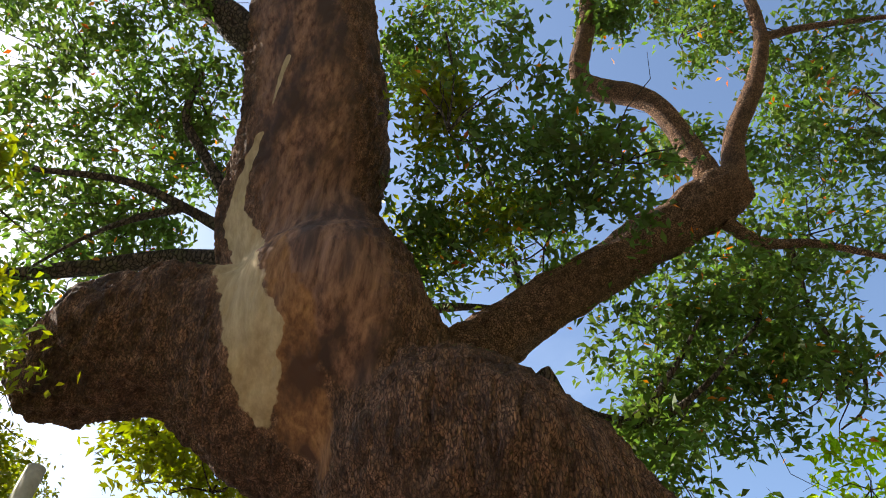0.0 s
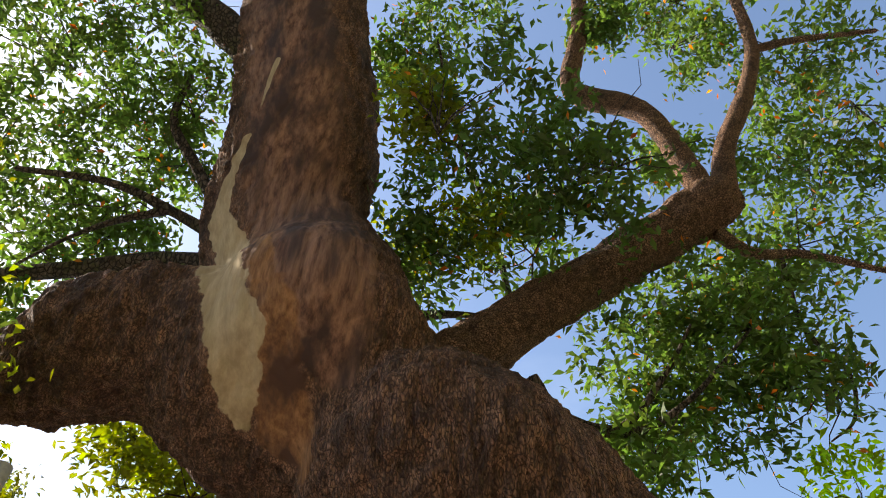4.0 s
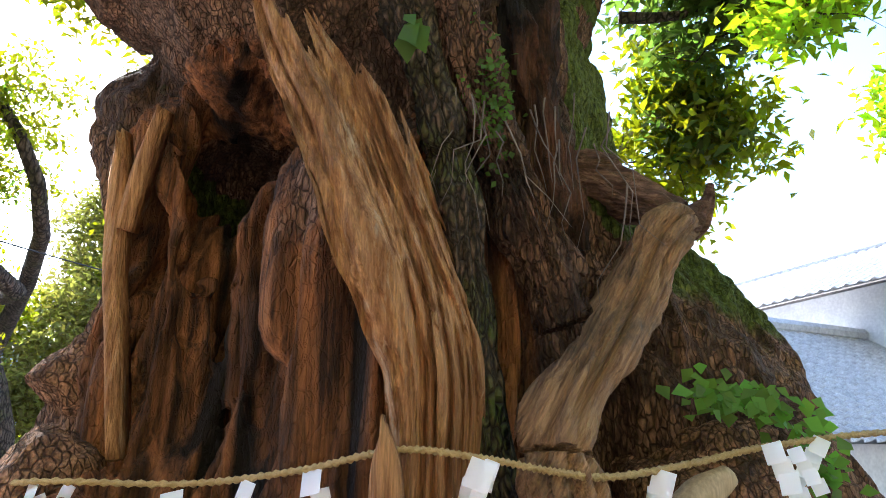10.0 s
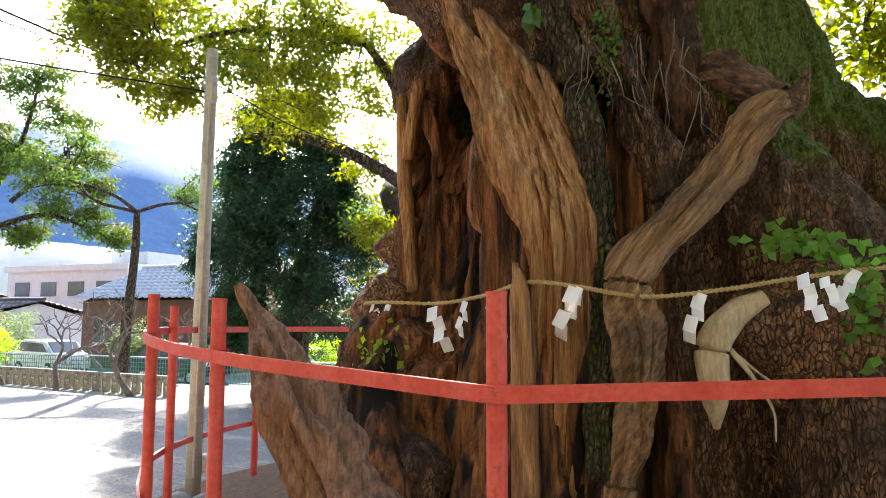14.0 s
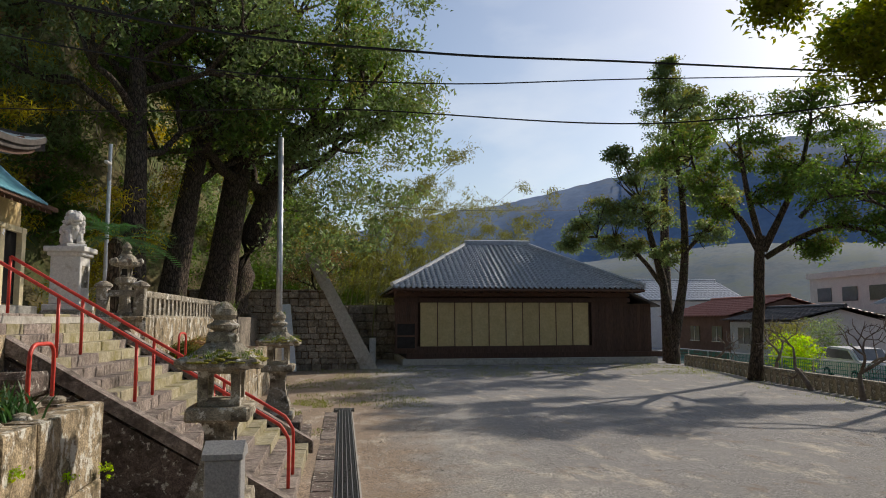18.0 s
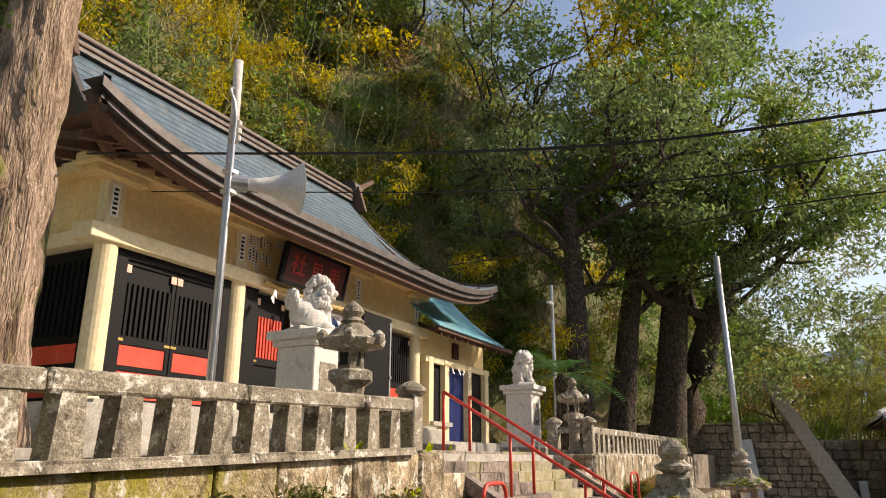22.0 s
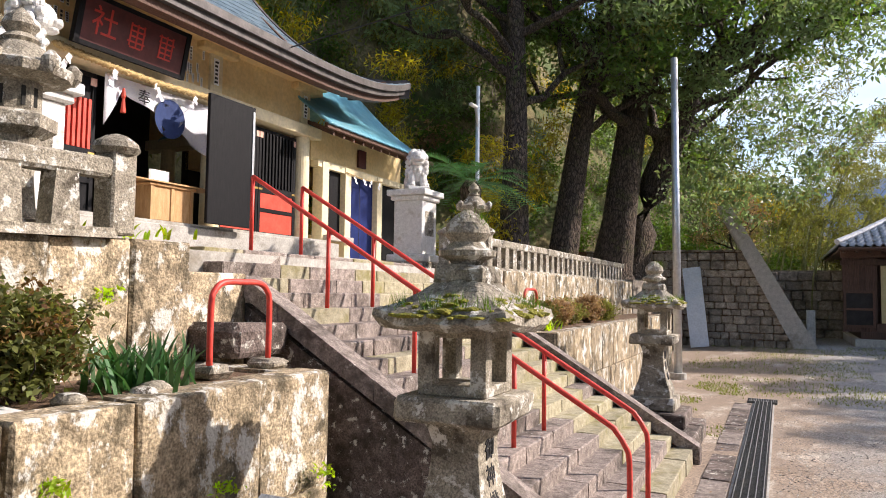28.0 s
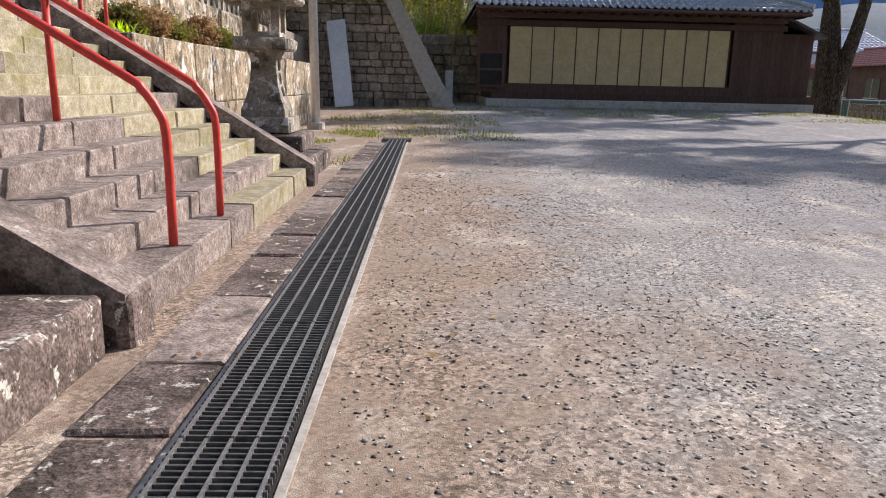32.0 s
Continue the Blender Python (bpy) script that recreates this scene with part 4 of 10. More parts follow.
FACE_X = Matrix(((0, 0, 1, 0), (1, 0, 0, 0), (0, 1, 0, 0), (0, 0, 0, 1)))  # plane facing +x, text along +y


def shrine_roof_z(u, v):
    return 9.25 - 3.05 * (1 - (1 - v) ** 1.75) + 0.50 * np.abs(u) ** 5 * v ** 2


def roof_grid(sign, nu=60, nv=24, dz=0.0, grow=0.0):
    u, v = np.meshgrid(np.linspace(-1, 1, nu + 1), np.linspace(0, 1, nv + 1), indexing="ij")
    vv = v * (1 + grow)
    y = 9.7 + u * (4.35 + 1.65 * v ** 1.6)
    x = -11.2 + sign * 3.7 * vv
    z = shrine_roof_z(u, v) + dz
    return np.stack([x, y, z], -1)


def sheet(name, P, material, parent, thick, label="", smooth=True):
    """A slab from a grid of places, thickened downwards."""
    nu, nv = P.shape[:2]
    top = P.reshape(-1, 3)
    bot = top - np.array([0, 0, thick])
    k = len(top)
    i, j = np.meshgrid(np.arange(nu - 1), np.arange(nv - 1), indexing="ij")
    a = (i * nv + j).ravel()
    f = [np.stack([a, a + nv, a + nv + 1, a + 1], 1), np.stack([a + 1, a + nv + 1, a + nv, a], 1) + k]
    ring = [i * nv for i in range(nu)] + [(nu - 1) * nv + j for j in range(1, nv)] + [i * nv + nv - 1 for i in range(nu - 2, -1, -1)] + [j for j in range(nv - 2, 0, -1)]
    r = np.array(ring)
    q = np.roll(r, -1)
    f.append(np.stack([q, r, r + k, q + k], 1))
    return raw(name, np.concatenate([top, bot]), np.concatenate(f), material, parent, label, smooth=False)


def slat_door(parent, y0, y1, z0, z1, x, slats, red=True, material="black", slat_mat="black", solid_top=0.0):
    """A framed door leaf with upright slats above and panels below."""
    d = part("door", B(x - 0.05, x - 0.015, y0, y1, z0, z1), M[material], parent)
    bm = bmesh.new()
    w = 0.06
    for a, b, c, e in ((y0, y0 + w, z0, z1), (y1 - w, y1, z0, z1), (y0 + w, y1 - w, z1 - w, z1), (y0 + w, y1 - w, z0, z0 + w), (y0 + w, y1 - w, z0 + (z1 - z0) * 0.40, z0 + (z1 - z0) * 0.46), (y0 + w, y1 - w, z0 + (z1 - z0) * 0.22, z0 + (z1 - z0) * 0.25)):
        box(bm, x - 0.02, x + 0.012, a, b, c, e)
    part("door_frame", bm, M[material], d)
    zt = z1 - w - solid_top
    for k in range(slats):
        y = y0 + w + (y1 - y0 - 2 * w) * (k + 0.5) / slats
        part("slat", B(x - 0.015, x + 0.022, y - 0.022, y + 0.022, z0 + (z1 - z0) * 0.46, zt), M[slat_mat], d)
    if red:
        part("red_panel", B(x - 0.015, x - 0.004, y0 + w, y1 - w, z0 + (z1 - z0) * 0.255, z0 + (z1 - z0) * 0.395), M["redlac"], d)
        part("red_panel", B(x - 0.015, x - 0.004, y0 + w, y1 - w, z0 + w, z0 + (z1 - z0) * 0.215), M["redlac"], d)
    for y, z in ((y0 + 0.05, z1 - 0.09), (y1 - 0.05, z1 - 0.09), (y0 + 0.05, z0 + (z1 - z0) * 0.43), (y1 - 0.05, z0 + (z1 - z0) * 0.43)):
        part("fitting", B(x + 0.012, x + 0.020, y - 0.05, y + 0.05, z - (0.09 if z > z1 - 0.2 else 0.018), z + (0.02 if z > z1 - 0.2 else 0.018)), M["pinkcopper"] if z > z1 - 0.2 else M["brass"], d)
    return d


def shrine():
    s = thing("shrine", (-11, 9.25, 2.42), "cream-plastered shrine hall with black doors and verdigris roof", "shrine")
    # platform and steps
    part("platform", B(-14.6, -8.2, 4.4, 14.1, 2.40, 3.00, bevel=0.015), M["concrete"], s)
    part("platform_step", B(-8.2, -7.78, 6.9, 13.8, 2.40, 2.66, bevel=0.012), M["step"], s)
    part("floor_slab", B(-14.2, -8.25, 4.75, 13.75, 3.0, 3.05), M["concrete"], s)
    # columns and beams
    for y in COLS:
        c = part("column", lathe(bmesh.new(), FXS, y, [(0.2, 3.0), (0.2, 3.06), (0.165, 3.1), (0.155, 5.13)], 20), M["cream2"], s, smooth=False)
        part("bracket", B(FXS - 0.16, FXS + 0.20, y - 0.42, y + 0.42, 6.02, 6.14, bevel=0.02), M["cream"], s)
        part("pilaster", B(FXS - 0.1, FXS + 0.075, y - 0.14, y + 0.14, 5.36, 6.03), M["cream2"], s)
    for x in (-10.6, -12.4, -14.1):
        part("column", lathe(bmesh.new(), x, 5.0, [(0.18, 3.0), (0.155, 3.06), (0.155, 5.13)], 16), M["cream2"], s)
        part("column", lathe(bmesh.new(), x, 13.5, [(0.18, 3.0), (0.155, 3.06), (0.155, 5.13)], 16), M["cream2"], s)
    part("beam", B(FXS - 0.2, FXS + 0.2, 4.6, 13.9, 5.12, 5.34, bevel=0.012), M["cream2"], s)
    part("beam", B(-14.4, FXS - 0.2, 4.8, 5.2, 5.12, 5.34, bevel=0.012), M["cream2"], s)
    part("beam", B(-14.4, FXS - 0.2, 13.3, 13.7, 5.12, 5.34, bevel=0.012), M["cream2"], s)
    part("upper_wall", B(FXS - 0.12, FXS + 0.03, 5.0, 13.5, 5.34, 6.55), M["cream"], s)
    part("upper_wall", B(-14.2, FXS - 0.12, 4.92, 5.06, 5.34, 6.55), M["cream"], s)
    part("upper_wall", B(-14.2, FXS - 0.12, 13.44, 13.58, 5.34, 6.55), M["cream"], s)
    part("wall_plate", B(FXS - 0.2, FXS + 0.26, 4.5, 14.0, 6.14, 6.30, bevel=0.012), M["cream"], s)
    part("wall_plate", B(-14.4, FXS - 0.2, 4.66, 5.16, 6.14, 6.30, bevel=0.012), M["cream"], s)
    # bay walls, doors
    part("door_head", B(FXS - 0.1, FXS + 0.05, 5.16, 7.34, 5.0, 5.12), M["black"], s)
    part("door_post", B(FXS - 0.1, FXS + 0.05, 5.16, 5.34, 3.05, 5.0), M["black"], s)
    part("door_post", B(FXS - 0.1, FXS + 0.05, 7.18, 7.34, 3.05, 5.0), M["black"], s)
    slat_door(s, 5.34, 6.25, 3.06, 5.0, FXS, 9, solid_top=0.26)
    slat_door(s, 6.27, 7.18, 3.06, 5.0, FXS, 9, solid_top=0.26)
    part("door_post", B(FXS - 0.1, FXS + 0.05, 7.66, 8.0, 3.05, 5.12), M["black"], s)
    slat_door(s, 8.0, 8.75, 3.06, 5.05, FXS, 8, red=False, slat_mat="redlac", solid_top=0.32)
    slat_door(s, 11.2, 12.2, 3.06, 5.05, FXS, 10)
    slat_door(s, 12.22, 13.3, 3.06, 5.05, FXS, 10)
    leaf = part("open_door", B(-0.03, 0.03, 0, 1.05, 3.06, 5.08, bevel=0.008, m=pose(-8.0, 10.15, 0)), M["black"], s, "black door leaf swung wide open")
    part("hinge_strip", B(-7.97, -7.955, 11.12, 11.17, 3.2, 5.0), M["galv"], leaf)
    part("door_pull", cyl(bmesh.new(), (-7.97, 11.14, 3.9), (-7.93, 11.14, 3.9), 0.03), M["galv"], leaf)
    # the room's shade is put into a near-black inner wall and ceiling
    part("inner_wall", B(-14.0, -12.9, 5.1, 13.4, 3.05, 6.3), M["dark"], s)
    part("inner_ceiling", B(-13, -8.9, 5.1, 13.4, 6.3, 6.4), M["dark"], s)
    # side wall bays
    for x0, x1 in ((-10.4, -8.95), (-12.2, -10.8), (-13.9, -12.6)):
        d = part("side_door", B(x0, x1, 5.0, 5.06, 3.05, 5.1), M["black"], s)
        part("red_panel", B(x0 + 0.1, x1 - 0.1, 4.985, 4.998, 3.55, 3.80), M["redlac"], d)
        part("red_panel", B(x0 + 0.1, x1 - 0.1, 4.985, 4.998, 3.12, 3.42), M["redlac"], d)
        bm = bmesh.new()
        for k in range(11):
            x = x0 + 0.12 + (x1 - x0 - 0.24) * k / 10
            box(bm, x - 0.02, x + 0.02, 4.97, 5.0, 3.92, 4.95)
        tagged(part("slats", bm, M["black"], d), kind="stuff")
    # roof
    front = roof_grid(1)
    sheet("roof_front", front, M["copper"], s, 0.10, "blue-green copper sheet slope with standing courses")
    sheet("roof_back", roof_grid(-1)[::-1], M["copper"], s, 0.10)
    # horizontal laps of the copper sheet
    bm = bmesh.new()
    for v in np.linspace(0.06, 0.97, 24):
        u = np.linspace(-1, 1, 41)
        y = 9.7 + u * (4.35 + 1.65 * v ** 1.6)
        tube(bm, list(zip([-11.2 + 3.7 * v] * 41, y, shrine_roof_z(u, v) + 0.004)), 0.009, 4)
    tagged(part("roof_lap_seams", bm, M["copper"], s), kind="stuff")
    u = np.linspace(-1, 1, 49)
    for k, (dx, dz, h, m) in enumerate(((0.03, -0.02, 0.13, "coppedge"), (-0.04, -0.15, 0.11, "coppedge"), (-0.14, -0.26, 0.12, "eave"))):
        y = 9.7 + u * (6.0 - 0.05 * k)
        bm = bmesh.new()
        z = shrine_roof_z(u, 1.0) + dz
        for a in range(48):
            vs = [bm.verts.new(p) for p in ((-7.5 + dx, y[a], z[a]), (-7.5 + dx, y[a + 1], z[a + 1]), (-7.5 + dx, y[a + 1], z[a + 1] - h), (-7.5 + dx, y[a], z[a] - h), (-7.85, y[a], z[a] + 0.03), (-7.85, y[a + 1], z[a + 1] + 0.03), (-7.85, y[a + 1], z[a + 1] - h), (-7.85, y[a], z[a] - h))]
            for f in ((0, 3, 2, 1), (0, 1, 5, 4), (3, 7, 6, 2)):
                bm.faces.new([vs[i] for i in f])
        bmesh.ops.remove_doubles(bm, verts=bm.verts, dist=0.0005)
        part("eave_board", bm, M[m], s)
    # bargeboards, left and right
    for side in (-1, 1):
        v = np.linspace(0, 1, 20)
        y = 9.7 + side * (4.35 + 1.65 * v ** 1.6)
        z = shrine_roof_z(side, v)
        for sg in (1, -1):
            x = -11.2 + sg * 3.7 * v
            bm = bmesh.new()
            for a in range(19):
                q = [(x[a], y[a], z[a] + 0.03), (x[a + 1], y[a + 1], z[a + 1] + 0.03), (x[a + 1], y[a + 1], z[a + 1] - 0.36), (x[a], y[a], z[a] - 0.36)]
                vs = [bm.verts.new(p) for p in q] + [bm.verts.new((p[0], p[1] - side * 0.12, p[2])) for p in q]
                for f in ((0, 1, 2, 3), (7, 6, 5, 4), (0, 4, 5, 1), (3, 2, 6, 7)):
                    bm.faces.new([vs[i] for i in f])
            bmesh.ops.remove_doubles(bm, verts=bm.verts, dist=0.0005)
            part("bargeboard", bm, M["coppedge"], s)
        # gable wall and lower side eave
        bm = bmesh.new()
        yy = 9.7 + side * 4.2
        prism(bm, [(-13.9, 6.4), (-8.5, 6.4), (-11.2, 8.9)], "y", yy, yy - side * 0.1)
        part("gable_wall", bm, M["eave"], s)
    # ridge
    bm = bmesh.new()
    prism(bm, [(-11.45, 9.05), (-11.40, 9.42), (-11.2, 9.52), (-11.0, 9.42), (-10.95, 9.05)], "y", 5.45, 14.0)
    r = part("ridge", bm, M["coppedge"], s, "dark copper-clad ridge beam")
    for z in (9.15, 9.3):
        part("ridge_strip", B(-10.965, -10.93, 5.5, 13.95, z, z + 0.03), M["eave"], r)
    for y, sd in ((5.4, -1), (14.05, 1)):
        bm = bmesh.new()
        cyl(bm, (-11.2, y - 0.05 * sd, 9.45), (-11.2, y + 0.30 * sd, 9.45), 0.30, seg=20)
        part("ridge_end", bm, M["coppedge"], r)
        part("ridge_end_board", prism(bmesh.new(), [(-11.8, 8.75), (-10.6, 8.75), (-10.85, 9.5), (-11.55, 9.5)], "y", y, y + 0.1 * sd), M["eave"], r)
        part("ridge_horn", prism(bmesh.new(), [(y, 9.55), (y + 0.5 * sd, 9.75), (y + 1.15 * sd, 10.15), (y + 1.15 * sd, 10.02), (y + 0.5 * sd, 9.58), (y, 9.4)], "x", -11.3, -11.1), M["eave"], r)
    # rafters under the eaves
    for k in range(36):
        y = 4.2 + k * 0.315
        lift = 0.5 * abs((y - 9.7) / 6) ** 5
        part("rafter", prism(bmesh.new(), [(-8.8, 6.42), (-7.68, 5.98 + lift), (-7.68, 5.89 + lift), (-8.8, 6.32)], "y", y - 0.035, y + 0.035), M["eave"], s)
        part("rafter_tip", B(-7.68, -7.672, y - 0.034, y + 0.034, 5.895 + lift, 5.975 + lift), M["pinkcopper"], s)
    bm = bmesh.new()
    P = np.zeros((40, 4, 3))
    for a, y in enumerate(np.linspace(4.0, 15.4, 40)):
        lift = 0.5 * abs((y - 9.7) / 6) ** 5
        for b, t in enumerate(np.linspace(0, 1, 4)):
            P[a, b] = (-8.85 + 1.25 * t, y, 6.52 - 0.43 * t + lift * t)
    bm.free()
    sheet("soffit", P[:, ::-1], M["eave"], s, 0.03)
    for k in range(14):
        x = -14.5 + k * 0.5
        part("side_rafter", prism(bmesh.new(), [(5.0, 6.45), (3.85, 6.15), (3.85, 6.05), (5.0, 6.34)], "x", x - 0.04, x + 0.04), M["eave"], s)
    for y0 in (4.95, 13.55):
        sg = -1 if y0 < 9 else 1
        part("hip_rafter", tube(bmesh.new(), [(-8.75, y0, 6.30), (-8.1, y0 + sg * 0.7, 6.22), (-7.6, y0 + sg * 1.25, 6.40)], 0.09, 6), M["eave"], s)
    return s


shrine()


def name_plaque():
    p = thing("name_plaque", (-8.3, 8.9, 5.3), "dark maroon wooden name board with red characters", "plaque")
    m = pose(-8.25, 8.95, 5.58) @ pose(0, 0, 0, 0, 12, 0)
    part("board", B(-0.03, 0.03, -0.88, 0.88, -0.31, 0.31, bevel=0.01, m=m), M["plaque"], p)
    for a, b, c, d in ((-0.92, 0.92, 0.29, 0.35), (-0.92, 0.92, -0.35, -0.29)):
        part("frame_bar", B(-0.04, 0.05, a, b, c, d, m=m), M["black"], p)
    for a, b in ((-0.94, -0.86), (0.86, 0.94)):
        part("frame_bar", B(-0.04, 0.05, a, b, -0.35, 0.35, m=m), M["black"], p)
    lettering("character", "\u793e", 0.42, m @ Matrix.Translation((0.034, -0.52, 0)) @ FACE_X, M["redink"], p)
    # two characters too worn to read
    rr = random.Random(2)
    for cy in (0.0, 0.52):
        bm = bmesh.new()
        for k in range(5):
            z = -0.15 + k * 0.075
            box(bm, 0.031, 0.036, cy - 0.15 + rr.uniform(0, 0.05), cy + 0.15 - rr.uniform(0, 0.06), z - 0.012, z + 0.012, m=m)
        for k in range(3):
            y = cy - 0.11 + k * 0.11
            box(bm, 0.0315, 0.037, y - 0.013, y + 0.013, -0.17 + rr.uniform(0, 0.06), 0.18, m=m)
        part("worn_character", bm, M["redink"], p)


name_plaque()


def votive_slips():
    """Pasted paper slips under the eaves, their writing too fine to read."""
    rr = random.Random(12)
    g = "votive slips on the shrine wall"
    for k, (y, z, w, hgt, dark) in enumerate([(7.72 + (i % 7) * 0.085, 5.96 - (i // 7) * 0.27 + rr.uniform(-0.04, 0.04), 0.055, rr.uniform(0.13, 0.24), i % 3) for i in range(14)] + [(9.95 + (i % 6) * 0.10, 5.92 - (i // 6) * 0.28 + rr.uniform(-0.04, 0.04), 0.06, rr.uniform(0.14, 0.25), i % 3) for i in range(12)] + [(8.42 + i * 0.08, 6.02, 0.05, 0.12, 1) for i in range(4)]):
        s = thing("paper_slip", (FXS + 0.08, y, z), "narrow pasted paper slip with dark brush marks", "paper slip", g)
        part("slip", B(FXS + 0.031, FXS + 0.036, y - w / 2, y + w / 2, z - hgt / 2, z + hgt / 2), M["paper"] if dark else M["cream2"], s)
        bm = bmesh.new()
        n = 4
        for q in range(n):
            zz = z + hgt * (0.36 - 0.72 * q / (n - 1))
            box(bm, FXS + 0.036, FXS + 0.0385, y - w * 0.30, y + w * 0.30, zz - hgt * 0.075, zz + hgt * 0.075)
        part("brush_marks", bm, M["ink"], s)


votive_slips()


def twisted_rope(name, pts, r, material, parent, turns=40, strands=3):
    P = smooth_path(pts, 14)
    fr = frames_along(P)
    n = len(P)
    for s in range(strands):
        bm = bmesh.new()
        line = []
        for i, (p, a, b) in enumerate(fr):
            t = 2 * math.pi * (turns * i / n + s / strands)
            line.append(p + (a * math.cos(t) + b * math.sin(t)) * r * 0.55)
        tube(bm, line, r * 0.62, 6)
        part("strand", bm, material, parent, smooth=True)


def shide(parent, p, h, seed, facing=0.0):
    """A zig-zag paper streamer hanging from p."""
    rr = random.Random(seed)
    w, st, side = h * 0.30, h / 4, rr.choice((-1, 1))
    bm = bmesh.new()
    a = Matrix.Translation(p) @ Matrix.Rotation(facing + rr.uniform(-0.3, 0.3), 4, "Z") @ Matrix.Rotation(rr.uniform(-0.15, 0.15), 4, "X")
    y = 0.0
    for k in range(4):   # four folded leaves, each hung from the edge of the one above
        q = a @ Matrix.Translation((0.008 * (k % 2), y, -k * st * 0.86)) @ Matrix.Rotation(side * rr.uniform(0.25, 0.40), 4, "X") @ Matrix.Rotation((-1) ** k * rr.uniform(0.1, 0.4), 4, "Y")
        box(bm, -0.001, 0.001, -w * 0.5, w * 0.5, -st * 1.3, 0.0, m=q)
        y += side * w * 0.40
    return part("paper_streamer", bm, M["paper"], parent)


def shrine_rope():
    r = thing("sacred_rope", (-8.45, 9.5, 5.2), "thick twisted straw rope hung with paper streamers", "rope")
    twisted_rope("rope", [(-8.48, 7.9, 5.20), (-8.42, 8.6, 5.13), (-8.40, 9.5, 5.10), (-8.42, 10.4, 5.14), (-8.48, 11.0, 5.22)], 0.055, M["rope"], r, 26)
    for k, y in enumerate((8.05, 8.75, 9.45, 10.25)):
        shide(r, (-8.36, y, 5.07), 0.26, k + 3, 0.2)


shrine_rope()


def curtain():
    c = thing("shrine_curtain", (-8.6, 9.5, 4.5), "white cotton curtain with navy crest, gathered up", "curtain")
    n, k = 40, 14
    P = np.zeros((n + 1, k + 1, 3))
    for i in range(n + 1):
        t = i / n
        y = 8.78 + t * 2.2
        low = 4.98 - 0.30 * 0 - (0.10 + 0.90 * max(0, (t - 0.12)) ** 1.25) if t > 0.12 else 4.98 - 0.55 * (0.12 - t) / 0.12 - 0.10
        for j in range(k + 1):
            f = j / k
            z = 5.08 * (1 - f) + low * f
            P[i, j] = (-8.62 + 0.035 * math.sin(t * 22) * (0.3 + f), y, z)
    sheet("cloth", P, M["cloth"], c, 0.004)
    m = Matrix.Translation((-8.555, 9.92, 4.66))
    for a in range(3):
        bm = bmesh.new()
        v = []
        for q in range(14):
            t = q / 13
            ang = a * 2.0944 + t * 2.3
            rad = 0.30
            v.append((0.0, rad * math.cos(ang), rad * math.sin(ang)))
        for q in range(13, -1, -1):
            t = q / 13
            ang = a * 2.0944 + t * 2.0 + 0.25
            rad = 0.08 + 0.19 * t ** 1.4
            v.append((0.0, rad * math.cos(ang), rad * math.sin(ang)))
        vs = [bm.verts.new(m @ Vector(p)) for p in v]
        for q in range(13):
            bm.faces.new((vs[q], vs[q + 1], vs[27 - q - 1], vs[27 - q]))
        part("crest", bm, M["navy"], c)
    bm = cyl(bmesh.new(), (-8.565, 9.92, 4.66), (-8.56, 9.92, 4.66), 0.20, seg=24)
    part("crest_disc", bm, M["navy"], c)
    lettering("character", "\u5949", 0.24, Matrix.Translation((-8.56, 9.42, 4.86)) @ FACE_X, M["ink"], c)
    t = part("tassel", lathe(bmesh.new(), -8.52, 9.02, [(0.015, 4.9), (0.03, 4.82), (0.035, 4.78), (0.02, 4.75), (0.04, 4.55)], 10), M["redlac"], c)


curtain()


def offering_box():
    o = thing("offering_box", (-8.35, 9.75, 3.05), "honey-coloured wooden offering box by the open doors", "offering box")
    part("body", B(-8.62, -8.28, 9.35, 10.15, 3.05, 3.55, bevel=0.012), M["oak"], o)
    part("top_board", B(-8.66, -8.24, 9.3, 10.2, 3.55, 3.59, bevel=0.008), M["oak"], o)
    for y in (9.34, 9.72, 10.1):
        part("upright", B(-8.64, -8.262, y, y + 0.06, 3.05, 3.55), M["oak"], o)
    part("notice", B(-8.5, -8.46, 9.5, 9.85, 3.62, 3.82, m=None), M["paper"], o, "white paper notice")
    part("shelf", B(-8.6, -8.2, 9.0, 10.6, 3.60, 3.62), M["oak"], o)


offering_box()

# votive name slips pasted above the beam
def slips():
    rr = random.Random(12)
    first = None
    for lo, hi, n in ((7.62, 8.0, 12), (10.0, 11.0, 14)):
        for k in range(n):
            y, z = rr.uniform(lo, hi), rr.uniform(5.45, 5.95)
            if first is None:
                first = thing("votive_slip", (-8.71, y, z), "narrow faded paper name slip pasted on the plaster", "paper slip", "name slips on the shrine wall")
                part("paper", B(-8.716, -8.712, y - 0.022, y + 0.022, z - 0.075, z + 0.075), M["paper"], first)
                bm = bmesh.new()
                for q in range(4):
                    box(bm, -8.712, -8.7105, y - 0.012, y + 0.012, z - 0.06 + q * 0.032, z - 0.04 + q * 0.032)
                part("ink_marks", bm, M["ink"], first)
            else:
                copy_thing(first, pose(-8.71, y, z))
    for y in COLS:
        t = thing("name_board", (-8.66, y, 5.7), "pale paper with a column of dark writing on the post", "paper slip", "large slips on the shrine posts")
        part("paper", B(-8.672, -8.668, y - 0.07, y + 0.05, 5.5, 5.95), M["paper"], t)
        for q in range(6):
            part("ink_mark", B(-8.668, -8.6665, y - 0.055 + rr.uniform(0, 0.02), y + 0.035 - rr.uniform(0, 0.02), 5.53 + q * 0.068, 5.57 + q * 0.068), M["ink"], t)


slips()


